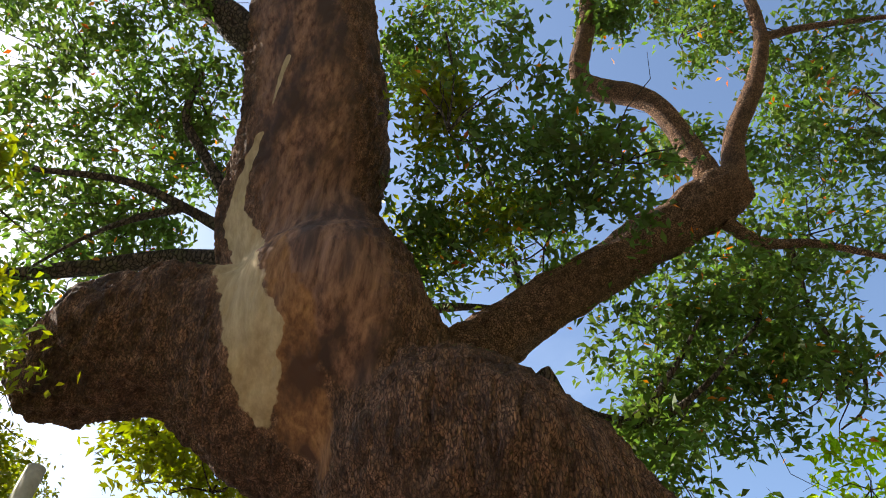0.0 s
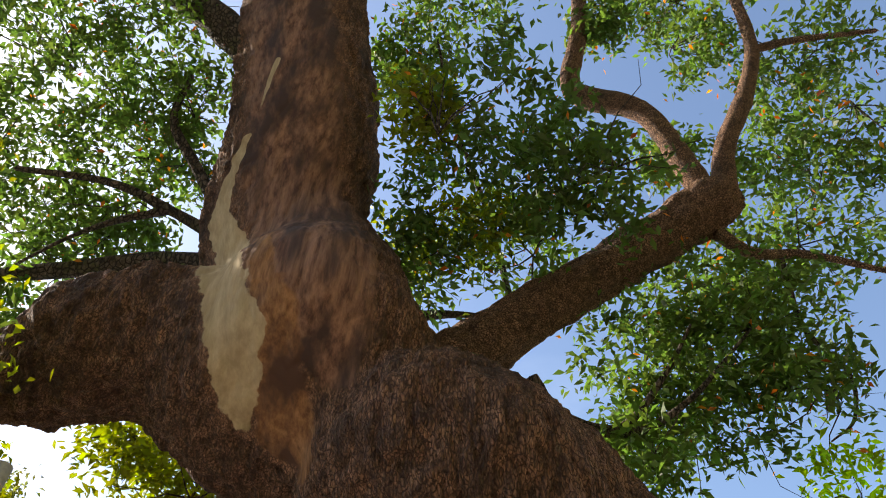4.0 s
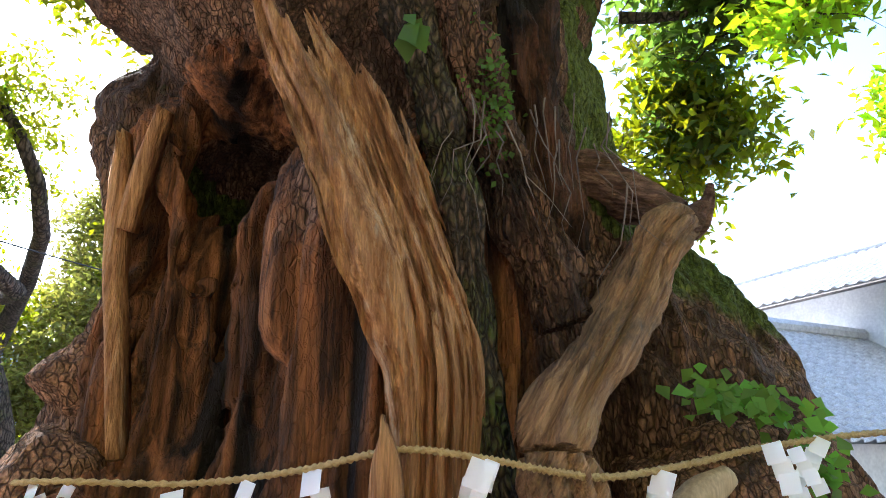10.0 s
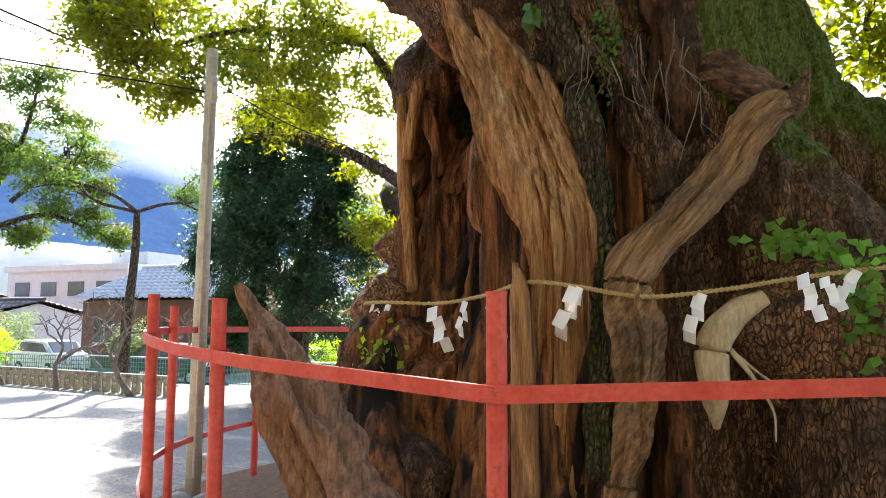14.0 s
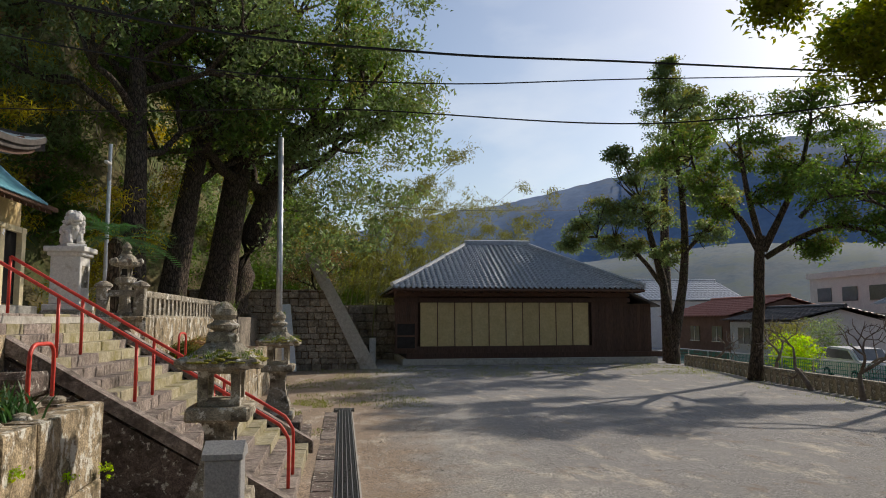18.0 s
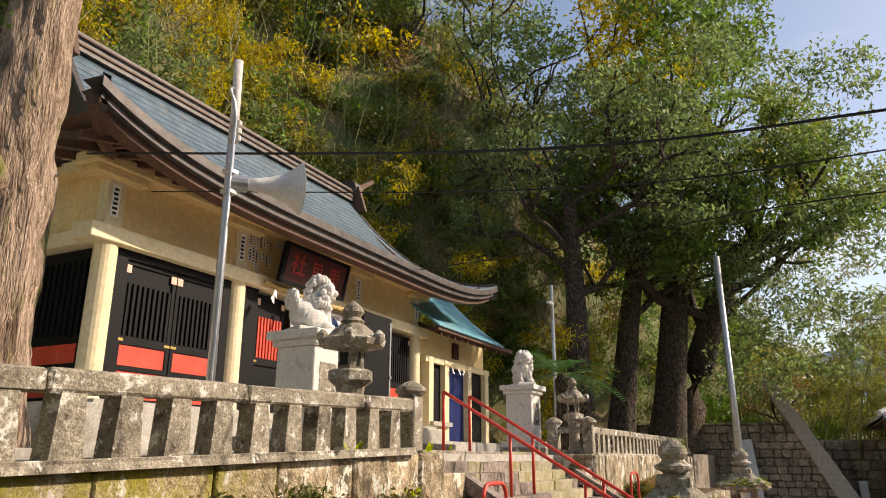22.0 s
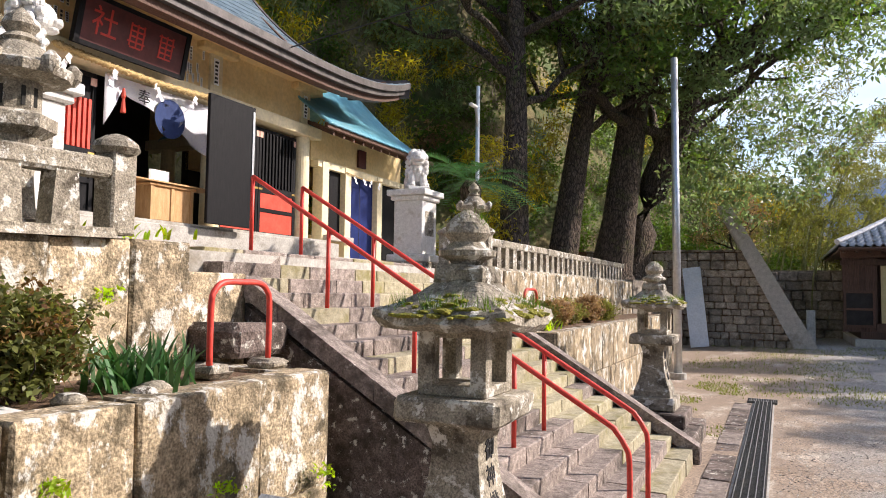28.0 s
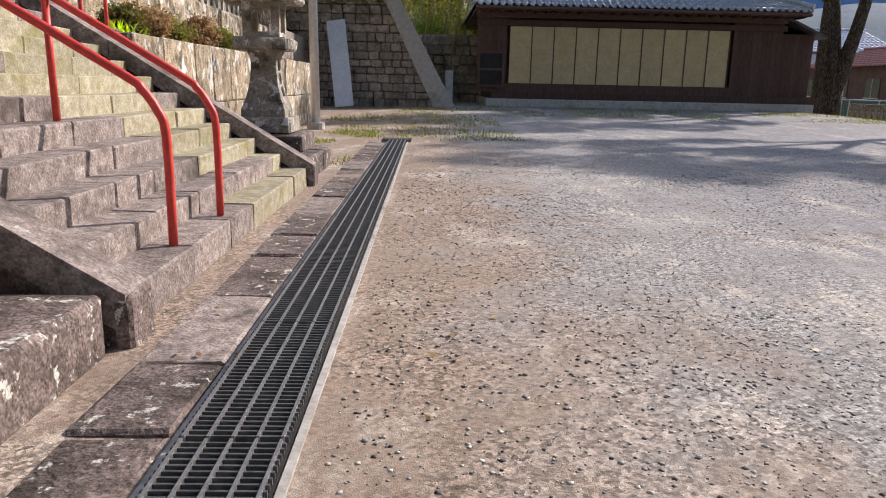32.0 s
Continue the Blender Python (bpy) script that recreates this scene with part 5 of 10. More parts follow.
def annex():
    a = thing("annex", (-10, 15.8, 2.42), "low cream annex with blue-green metal roof and blue door", "annex")
    part("plinth", B(-12.5, -8.4, 13.9, 18.0, 2.40, 2.75, bevel=0.01), M["concrete"], a)
    part("wall", B(-12.2, -8.85, 14.0, 17.6, 2.75, 3.2), M["cream"], a)
    part("upper_wall", B(-12.2, -8.75, 13.8, 17.6, 4.72, 5.4), M["cream"], a)
    # near-black back wall carries the shade of the annex room
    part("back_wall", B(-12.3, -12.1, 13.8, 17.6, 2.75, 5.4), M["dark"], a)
    for y in (14.15, 15.0, 16.35, 17.5):
        part("post", B(-8.85, -8.6, y - 0.11, y + 0.11, 2.75, 4.72), M["cream2"], a)
    part("lintel", B(-8.82, -8.62, 13.9, 17.7, 4.6, 4.74), M["cream2"], a)
    part("window", B(-8.80, -8.74, 14.26, 14.89, 3.2, 4.6), M["black"], a)
    part("sill", B(-8.85, -8.5, 14.1, 15.1, 3.1, 3.2), M["concrete"], a)
    d = part("blue_door", B(-8.80, -8.74, 15.11, 16.24, 2.76, 4.6), M["bluedoor"], a, "deep blue double door")
    part("door_seam", B(-8.739, -8.735, 15.67, 15.685, 2.8, 4.58), M["dark"], d)
    part("window", B(-8.80, -8.74, 16.46, 17.39, 2.8, 4.6), M["black"], a)
    part("tablet", B(-8.74, -8.68, 15.55, 15.85, 4.85, 5.25), M["plaque"], a)
    P = np.zeros((30, 8, 3))
    for i, y in enumerate(np.linspace(13.3, 17.2, 30)):
        for j, t in enumerate(np.linspace(0, 1, 8)):
            P[i, j] = (-9.7 + 1.75 * t, y - 0.25 * (1 - t) * (i / 29), 6.95 - 1.62 * t - 0.12 * math.sin(t * math.pi) + 0.012 * (i % 2))
    sheet("roof", P[:, ::-1], M["blueroof"], a, 0.05)
    P2 = P.copy()
    P2[:, :, 0] = -9.7 - 1.6 * (P2[:, :, 0] + 9.7)
    sheet("roof_back", P2, M["blueroof"], a, 0.05)
    part("eave_board", B(-8.06, -7.98, 13.3, 17.95, 5.22, 5.32), M["eave"], a)
    for k in range(12):
        y = 13.6 + k * 0.37
        part("rafter", prism(bmesh.new(), [(-8.8, 5.55), (-8.05, 5.2), (-8.05, 5.12), (-8.8, 5.46)], "y", y - 0.03, y + 0.03), M["eave"], a)
    r = thing("small_rope", (-8.55, 15.6, 4.6), "thin rope with paper streamers over the annex door", "rope")
    part("cord", tube(bmesh.new(), smooth_path([(-8.58, 14.9, 4.62), (-8.52, 15.6, 4.55), (-8.58, 16.4, 4.62)], 5), 0.014, 6), M["rope"], r)
    for k in range(4):
        shide(r, (-8.5, 15.1 + k * 0.36, 4.56), 0.17, 40 + k, 0.1)


annex()

# ---- stone balustrades ----
def balustrade(ya, yb, x, label, newels):
    b = thing("stone_balustrade", (x, (ya + yb) / 2, 2.43), label, "balustrade")
    part("kerb", rough_box(x - 0.16, x + 0.13, ya, yb, 2.40, 2.47, 0.015, 5), M["oldstone"], b)
    y, k = ya, 0
    rr = random.Random(int(ya * 10))
    while y < yb - 0.05:
        l = min(1.55, yb - y)
        part("rail", rough_box(x - 0.085, x + 0.085, y + 0.004, y + l - 0.004, 2.82, 2.955, 0.02, 60 + k, 0.006), M["oldstone"], b)
        y, k = y + l, k + 1
    y = yb - 0.36
    while y > ya + 0.1:
        bm = bmesh.new()
        w, d = 0.085, 0.075
        prism(bm, [(y - w * 1.22, 2.46), (y + w * 1.22, 2.46), (y + w * 0.92, 2.825), (y - w * 0.92, 2.825)], "x", x - d, x + d)
        part("baluster", bm, M["oldstone"], b)
        y -= 0.387
    if ya < 0:
        lean(b, yb, 0.03)
    for y in newels:
        bm = B(x - 0.10, x + 0.10, y - 0.10, y + 0.10, 2.43, 3.0, bevel=0.015)
        n = part("newel", bm, M["oldstone"], b)
        part("cap", lathe(bmesh.new(), x, y, [(0.12, 2.99), (0.155, 3.03), (0.14, 3.07), (0.07, 3.12), (0.01, 3.14)], 12, 0.6, math.pi / 4), M["oldstone"], n)


balustrade(-9.5, 5.36, -4.25, "old stone balustrade on the terrace edge, flecked with lichen", (5.42,))
balustrade(12.72, 23.5, -4.4, "grey stone balustrade on the far terrace", (12.62,))
b2 = thing("stone_balustrade", (-4.8, 12.6, 2.43), "short stone rail at the stair head", "balustrade")
part("rail", rough_box(-5.1, -4.5, 12.55, 12.69, 2.83, 2.95, 0.015, 3, 0.005), M["oldstone"], b2)
part("newel", B(-5.18, -4.98, 12.5, 12.72, 2.43, 3.0, bevel=0.015), M["oldstone"], b2)
part("cap", lathe(bmesh.new(), -5.08, 12.61, [(0.12, 2.99), (0.155, 3.03), (0.14, 3.07), (0.05, 3.13)], 12, 0.6, math.pi / 4), M["oldstone"], b2)

# ---- guardian lions ----
def lion(x, y, z, turn, label):
    """A seated guardian lion in one mesh."""
    bm = bmesh.new()
    m0 = Matrix.Translation((x, y, z)) @ Matrix.Rotation(turn, 4, "Z") @ Matrix.Scale(0.97, 4)
    rr = random.Random(5)

    def blob(cx, cy, cz, sx, sy, sz, u=14, v=10):
        bmesh.ops.create_uvsphere(bm, u_segments=u, v_segments=v, radius=1.0, matrix=m0 @ Matrix.LocRotScale((cx, cy, cz), None, (sx, sy, sz)))
    box(bm, -0.26, 0.30, -0.19, 0.19, 0, 0.06, bevel=0.01, m=m0)
    blob(-0.10, 0, 0.22, 0.20, 0.17, 0.19)
    blob(0.05, 0, 0.34, 0.16, 0.145, 0.22)
    for s in (-1, 1):
        cyl(bm, m0 @ Vector((0.17, s * 0.10, 0.05)), m0 @ Vector((0.10, s * 0.10, 0.40)), 0.055, 0.075, 10)
        blob(0.20, s * 0.10, 0.09, 0.075, 0.055, 0.04, 10, 6)
        blob(-0.02, s * 0.15, 0.16, 0.16, 0.06, 0.12, 12, 8)
        blob(0.10, s * 0.17, 0.10, 0.09, 0.05, 0.05, 10, 6)
        blob(0.10, s * 0.12, 0.66, 0.035, 0.03, 0.05, 8, 6)
        blob(0.24, s * 0.055, 0.60, 0.03, 0.035, 0.035, 8, 6)
    blob(0.14, 0, 0.57, 0.155, 0.145, 0.135)
    blob(0.27, 0, 0.535, 0.075, 0.10, 0.045, 12, 8)
    blob(0.25, 0, 0.47, 0.065, 0.085, 0.03, 12, 8)
    blob(0.315, 0, 0.565, 0.03, 0.04, 0.025, 8, 6)
    for k in range(70):
        a, b = rr.uniform(1.0, 5.28), rr.uniform(0.30, 0.72)
        rad = 0.17 - 0.9 * max(0, b - 0.60)
        blob(0.08 + rad * math.cos(a) * 0.9, rad * math.sin(a), b, 0.045, 0.045, 0.045, 8, 6)
    for k in range(9):
        a = (k - 4) * 0.32
        blob(-0.27 - 0.02 * (k % 2), 0.12 * math.sin(a), 0.30 + 0.17 * math.cos(a), 0.045, 0.045, 0.07, 8, 6)
    blob(-0.25, 0, 0.34, 0.05, 0.10, 0.14)
    for k in range(26):
        a, b = rr.uniform(0, 6.28), rr.uniform(0.2, 0.5)
        blob(0.06 + 0.15 * math.cos(a), 0.15 * math.sin(a), b, 0.035, 0.035, 0.035, 8, 6)
    return tagged(part("guardian_lion", bm, M["white"]), label, "statue", "stone guardian lions")


def lion_pedestal(x, y, label):
    p = thing("lion_pedestal", (x, y, 2.42), label, "pedestal", "pedestals of the guardian lions")
    part("base", B(x - 0.36, x + 0.36, y - 0.43, y + 0.43, 2.42, 2.56, bevel=0.015), M["oldstone"], p)
    part("base", B(x - 0.36, x + 0.36, y - 0.36, y + 0.36, 2.56, 2.68, bevel=0.015), M["white"], p)
    part("shaft", B(x - 0.27, x + 0.27, y - 0.27, y + 0.27, 2.68, 3.6, bevel=0.012), M["white"], p)
    part("cornice", B(x - 0.32, x + 0.32, y - 0.32, y + 0.32, 3.6, 3.68, bevel=0.02), M["white"], p)
    part("top_slab", B(x - 0.37, x + 0.37, y - 0.37, y + 0.37, 3.68, 3.78, bevel=0.012), M["white"], p)
    bm = bmesh.new()
    box(bm, x + 0.271, x + 0.276, y - 0.16, y + 0.16, 3.0, 3.42)
    q = part("carved_panel", bm, M["oldstone"], p)


lion_pedestal(-5.75, 5.65, "white stone pedestal of the guardian lion")
lion(-5.75, 5.65, 3.78, 1.15, "weathered white stone guardian lion on its pedestal")
lion_pedestal(-5.75, 12.75, "white stone pedestal of the far guardian lion")
lion(-5.75, 12.75, 3.78, -0.9, "pale stone guardian lion on the far pedestal")

# ---- stone lanterns ----
def tall_lantern(x, y, label, mossy=True, south=-0.66, north=0.66):
    l = thing("stone_lantern", (x, y, 0), label, "stone lantern", "stone lanterns at the foot of the stairs")
    for k, (r, z0, z1, m) in enumerate(((0.66, -0.02, 0.24, "darkstone"), (0.47, 0.24, 0.44, "darkstone"), (0.32, 0.44, 0.62, "oldstone"))):
        bm = bmesh.new()
        if k == 0:
            for a, b in ((south, -0.005), (0.005, north)):
                bmx = rough_box(x - 0.62, x + 0.64, y + a, y + b, z0, z1, 0.02, k + 9, 0.008)
                part("plinth_stone", bmx, M[m], l)
            bm.free()
            continue
        bm.free()
        part("plinth_stone", rough_box(x - r, x + r, y - r, y + r, z0, z1, 0.02, k + 3, 0.007), M[m], l)
    part("foot", lathe(bmesh.new(), x, y, [(0.255, 0.62), (0.255, 0.70), (0.24, 0.74), (0.195, 0.86), (0.165, 1.0), (0.148, 1.14), (0.146, 1.24), (0.165, 1.31), (0.195, 1.36)], 32, 0.9, 0), M["oldstone"], l)
    part("slab", rough_box(x - 0.31, x + 0.31, y - 0.31, y + 0.31, 1.36, 1.50, 0.025, 31, 0.008), M["oldstone"], l, "thick slab with coins and chips lying on it")
    fb = part("fire_box", B(x - 0.205, x + 0.205, y - 0.205, y + 0.205, 1.50, 1.56, bevel=0.006), M["oldstone"], l)
    for sx in (-1, 1):
        for sy in (-1, 1):
            part("post", B(x + sx * 0.205, x + sx * 0.115, y + sy * 0.205, y + sy * 0.115, 1.56, 1.82), M["oldstone"], fb)
    part("fire_box_top", B(x - 0.205, x + 0.205, y - 0.205, y + 0.205, 1.82, 1.90), M["oldstone"], fb)
    bm = lathe(bmesh.new(), x, y, [(0.22, 1.885), (0.40, 1.86), (0.435, 1.89), (0.425, 1.935), (0.33, 2.00), (0.22, 2.07), (0.15, 2.13)], 40, 0.70, 0)
    rr = random.Random(8)
    for v in bm.verts:
        a = math.atan2(v.co.y - y, v.co.x - x)
        d = math.hypot(v.co.x - x, v.co.y - y)
        v.co.z += 0.30 * max(0, d - 0.42) + rr.uniform(-0.012, 0.012)
        v.co += Vector((rr.uniform(-1, 1), rr.uniform(-1, 1), 0)) * 0.010
    rf = part("roof", bm, M["oldstone"], l, "broad stone roof crusted with moss" if mossy else "broad weathered stone roof")
    part("finial_base", rough_box(x - 0.155, x + 0.155, y - 0.155, y + 0.155, 2.11, 2.23, 0.03, 17, 0.012), M["oldstone"], l)
    part("finial", lathe(bmesh.new(), x, y, [(0.085, 2.22), (0.10, 2.25), (0.165, 2.28), (0.17, 2.31), (0.115, 2.335), (0.10, 2.36), (0.135, 2.41), (0.12, 2.47), (0.07, 2.52), (0.02, 2.55)], 14), M["oldstone"], l)
    if mossy:
        bm = bmesh.new()
        r2 = random.Random(3)
        for k in range(190):
            a, d = r2.uniform(0, 6.28), r2.uniform(0.20, 0.44)
            q = 1 + 0.5 * (1 / max(abs(math.cos(a)), abs(math.sin(a))) - 1)
            bmesh.ops.create_icosphere(bm, subdivisions=1, radius=1, matrix=Matrix.LocRotScale((x + d * q * math.cos(a), y + d * q * math.sin(a), 2.155 - d * 0.50), None, (r2.uniform(0.02, 0.07), r2.uniform(0.02, 0.07), r2.uniform(0.010, 0.020))))
        tagged(part("moss_cushion", bm, M["moss"], rf, "yellow-green moss cushions"), kind="stuff")
        V, F = [], []
        for k in range(420):
            cl = ((0.26, -0.28), (0.32, 0.05), (-0.05, -0.34), (0.05, 0.0, 2.45), (0.30, 0.25), (0.10, -0.30), (-0.25, -0.30))[k % 7]
            px, py = x + cl[0] + r2.gauss(0, 0.035), y + cl[1] + r2.gauss(0, 0.035)
            pz = cl[2] if len(cl) > 2 else 1.965
            h, a = r2.uniform(0.05, 0.13), r2.uniform(0, 6.28)
            q = len(V)
            V += [(px - 0.004 * math.sin(a), py + 0.004 * math.cos(a), pz), (px + 0.004 * math.sin(a), py - 0.004 * math.cos(a), pz), (px + math.cos(a) * h * 0.6, py + math.sin(a) * h * 0.6, pz + h)]
            F.append((q, q + 1, q + 2))
        tagged(raw("grass_tuft", V, F, L["ivy"], rf, "grass sprouting on the roof"), kind="stuff")
    for k, ch in enumerate("\u5fa1\u795e\u71c8"):
        z = 1.19 - k * 0.145
        off = (0.150, 0.160, 0.188)[k]
        lettering("character", ch, 0.13, Matrix.Translation((x + off, y, z)) @ Matrix.Rotation(radians((0, -7, -16)[k]), 4, "Y") @ FACE_X, M["ink"], l)
    return l


tall_lantern(-1.72, 5.75, "tall old stone lantern with a mossy roof", True, -0.66, 0.98)
tall_lantern(-1.75, 12.65, "tall old stone lantern beyond the stairs", True, -1.1, 0.66)


def small_lantern(x, y, z, label, k=1.0):
    l = thing("stone_lantern", (x, y, z), label, "stone lantern", "small lanterns on the terrace")
    part("base", rough_box(x - 0.26 * k, x + 0.26 * k, y - 0.26 * k, y + 0.26 * k, z, z + 0.105, 0.02, 4), M["oldstone"], l)
    part("shaft", lathe(bmesh.new(), x, y, [(0.17 * k, z + 0.105), (0.14 * k, z + 0.175), (0.12 * k, z + 0.394), (0.15 * k, z + 0.647)], 14), M["oldstone"], l)
    part("slab", lathe(bmesh.new(), x, y, [(0.17 * k, z + 0.647), (0.25 * k, z + 0.700), (0.25 * k, z + 0.787), (0.19 * k, z + 0.814)], 6), M["oldstone"], l)
    f = part("fire_box", lathe(bmesh.new(), x, y, [(0.15 * k, z + 0.814), (0.15 * k, z + 1.032)], 6), M["oldstone"], l)
    # near-black patches on the solid box paint the shade of its openings
    part("opening", B(x + 0.125 * k, x + 0.134 * k, y - 0.055, y + 0.055, z + 0.849, z + 0.980), M["pit"], f)
    part("opening", B(x - 0.05, x + 0.05, y - 0.135 * k, y - 0.126 * k, z + 0.849, z + 0.980), M["pit"], f)
    part("roof", lathe(bmesh.new(), x, y, [(0.20 * k, z + 1.024), (0.33 * k, z + 1.050), (0.35 * k, z + 1.111), (0.27 * k, z + 1.146), (0.20 * k, z + 1.225), (0.12 * k, z + 1.286)], 12), M["oldstone"], l)
    for a in range(6):
        t = a * math.pi / 3
        part("scroll", lathe(bmesh.new(), x + 0.33 * k * math.cos(t), y + 0.33 * k * math.sin(t), [(0.02, z + 1.050), (0.055, z + 1.094), (0.06, z + 1.155), (0.02, z + 1.199)], 8), M["oldstone"], l)
    part("finial", lathe(bmesh.new(), x, y, [(0.10 * k, z + 1.277), (0.13 * k, z + 1.312), (0.08 * k, z + 1.356), (0.12 * k, z + 1.409), (0.09 * k, z + 1.470), (0.01, z + 1.540)], 12), M["oldstone"], l)


small_lantern(-4.72, 5.0, 2.42, "small stone lantern with a scrolled roof behind the balustrade")
small_lantern(-4.85, 13.2, 2.42, "small stone lantern under the cycad", 0.85)


def stone_post():
    p = thing("stone_post", (-1.36, 3.72, 0), "grey granite marker post with carved characters", "post")
    part("shaft", B(-1.49, -1.23, 3.59, 3.85, -0.1, 1.34, bevel=0.012), M["granite"], p)
    part("cap", prism(bmesh.new(), [(3.575, 1.34), (3.865, 1.34), (3.865, 1.38), (3.72, 1.46), (3.575, 1.38)], "x", -1.505, -1.215), M["granite"], p)
    bm = bmesh.new()
    for k in range(3):
        box(bm, -1.23, -1.227, 3.68, 3.76, 1.0 - k * 0.2, 1.02 - k * 0.2)
        box(bm, -1.23, -1.2265, 3.68, 3.70, 0.9 - k * 0.2, 1.02 - k * 0.2)
    part("carved_marks", bm, M["ink"], p)


stone_post()

# ---- hall across the court ----
def hip_tiles(name, corners, parent, cols, rows, amp=0.035, material="kawara", label=""):
    """Rows of pantiles over a sloping quad: eave-left, eave-right, top-right, top-left."""
    el, er, tr, tl = (np.array(c, float) for c in corners)
    n = np.cross(er - el, tl - el)
    n = n / np.linalg.norm(n)
    if n[2] < 0:
        n = -n
    nu = cols * 6
    V, F = [], []
    for r in range(rows):
        t0, t1 = r / rows, (r + 1.0) / rows
        base = len(V)
        for t, lift in ((t0, 0.035), (t1 + 0.012, 0.0)):
            a, b = el + (tl - el) * t, er + (tr - er) * t
            wide, full = np.linalg.norm(b - a), np.linalg.norm(er - el)
            off = np.dot(a - el, (er - el) / full) / full
            for i in range(nu + 1):
                s = i / nu
                ph = (off + s * wide / full) * cols * 2 * math.pi
                w = max(0.0, math.sin(ph)) * amp * 1.6 - 0.3 * amp * math.cos(ph)
                V.append(a + (b - a) * s + n * (w + lift))
        for i in range(nu):
            F.append((base + i, base + i + 1, base + nu + 2 + i, base + nu + 1 + i))
        # the tile row's butt edge
        k = len(V)
        for i in range(nu + 1):
            V.append(V[base + i] - n * 0.04)
        for i in range(nu):
            F.append((k + i, k + i + 1, base + i + 1, base + i))
    return tagged(raw(name, np.array(V), np.array(F), M[material], parent, label), kind="stuff")


def hall():
    h = thing("hall", (8, 36, 0.2), "low dark timber hall with ochre shutters and tiled hip roof", "hall")
    y0 = 31.85
    part("foundation", B(2.3, 14.9, y0 - 0.25, 41.5, 0.05, 0.55, bevel=0.02), M["concrete"], h)
    part("sill_course", B(2.5, 15.2, y0 - 0.12, 41.2, 0.55, 0.80), M["hallwood"], h)
    part("back_wall", B(2.6, 13.4, y0 + 0.3, 41.0, 0.6, 4.0), M["hallwood"], h)
    # boarded sides of the front
    for xa, xb in ((1.95, 3.05), (11.62, 13.5)):
        x = xa
        while x < xb - 0.01:
            w = min(0.185, xb - x)
            part("wall_board", B(x + 0.003, x + w - 0.003, y0 - 0.02, y0 + 0.03, 0.8, 3.75), M["hallwood"], h)
            x += 0.185
    part("lintel", B(1.9, 13.6, y0 - 0.10, y0 + 0.05, 3.22, 3.42), M["hallwood"], h)
    part("head_beam", B(1.9, 13.6, y0 - 0.06, y0 + 0.05, 3.5, 3.75), M["eave"], h)
    part("rail", B(3.0, 11.7, y0 - 0.08, y0 + 0.05, 0.8, 1.12), M["hallwood"], h)
    n = 10
    for k in range(n):
        a, b = 3.15 + k * 8.33 / n, 3.15 + (k + 1) * 8.33 / n
        part("shutter", B(a + 0.015, b - 0.015, y0 - 0.035, y0 + 0.0, 1.13, 3.2), M["panel"], h, "flat ochre shutter panel" if k == 0 else "")
        part("batten", B(b - 0.02, b + 0.02, y0 - 0.06, y0 - 0.03, 1.13, 3.2), M["eave"], h)
    # near-black panel paints the unlit room behind the bars
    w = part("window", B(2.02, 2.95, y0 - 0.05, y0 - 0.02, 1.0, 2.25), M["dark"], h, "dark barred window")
    for a, b, c, d in ((1.98, 2.06, 0.95, 2.3), (2.90, 2.98, 0.95, 2.3), (2.06, 2.90, 2.2, 2.3), (2.06, 2.90, 0.95, 1.05), (2.06, 2.90, 1.58, 1.66)):
        part("window_frame", B(a, b, y0 - 0.09, y0 - 0.05, c, d), M["eave"], w)
    # lean-to on the right
    part("lean_to_wall", B(13.5, 14.75, y0 + 0.25, 40.5, 0.6, 3.1), M["hallwood"], h)
    x = 13.5
    while x < 14.75:
        part("wall_board", B(x + 0.003, x + 0.18, y0 + 0.18, y0 + 0.25, 0.6, 3.15), M["hallwood"], h)
        x += 0.185
    part("lean_to_roof", prism(bmesh.new(), [(13.3, 3.75), (15.1, 2.98), (15.1, 3.06), (13.3, 3.85)], "y", y0 - 0.25, 41), M["coppedge"], h)
    # roof
    e = 3.86
    A, Bc, C, D = (1.75, 31.0, e), (14.1, 31.0, e), (14.1, 42.0, e), (1.75, 42.0, e)
    R1, R2 = (6.25, 36.5, 6.5), (9.6, 36.5, 6.5)
    hip_tiles("roof_tiles", (A, Bc, R2, R1), h, 46, 20, 0.06)
    hip_tiles("roof_tiles", (D, A, R1, R1), h, 40, 20)
    hip_tiles("roof_tiles", (Bc, C, R2, R2), h, 40, 20)
    hip_tiles("roof_tiles", (C, D, R1, R2), h, 46, 20)
    part("ridge", prism(bmesh.new(), [(36.3, 6.5), (36.35, 6.72), (36.5, 6.78), (36.65, 6.72), (36.7, 6.5)], "x", 6.1, 9.75), M["kawara"], h)
    for p, q in ((A, R1), (Bc, R2), (C, R2), (D, R1)):
        pts = [tuple(np.array(p) * (1 - t) + np.array(q) * t + np.array([0, 0, 0.07 + 0.10 * (1 - t) ** 6])) for t in np.linspace(0, 1, 12)]
        part("hip_ridge", tube(bmesh.new(), pts, 0.11, 8), M["kawara"], h)
    part("eave_board", B(1.8, 14.05, 31.02, 31.14, e - 0.16, e - 0.01), M["eave"], h)
    part("gutter", tube(bmesh.new(), [(1.8, 30.95, e - 0.08), (14.05, 30.95, e - 0.10)], 0.05, 8), M["eave"], h)
    part("soffit", B(1.85, 14.0, 31.1, 41.9, e - 0.12, e - 0.05), M["eave"], h)
    for k in range(30):
        x = 2.0 + k * 0.41
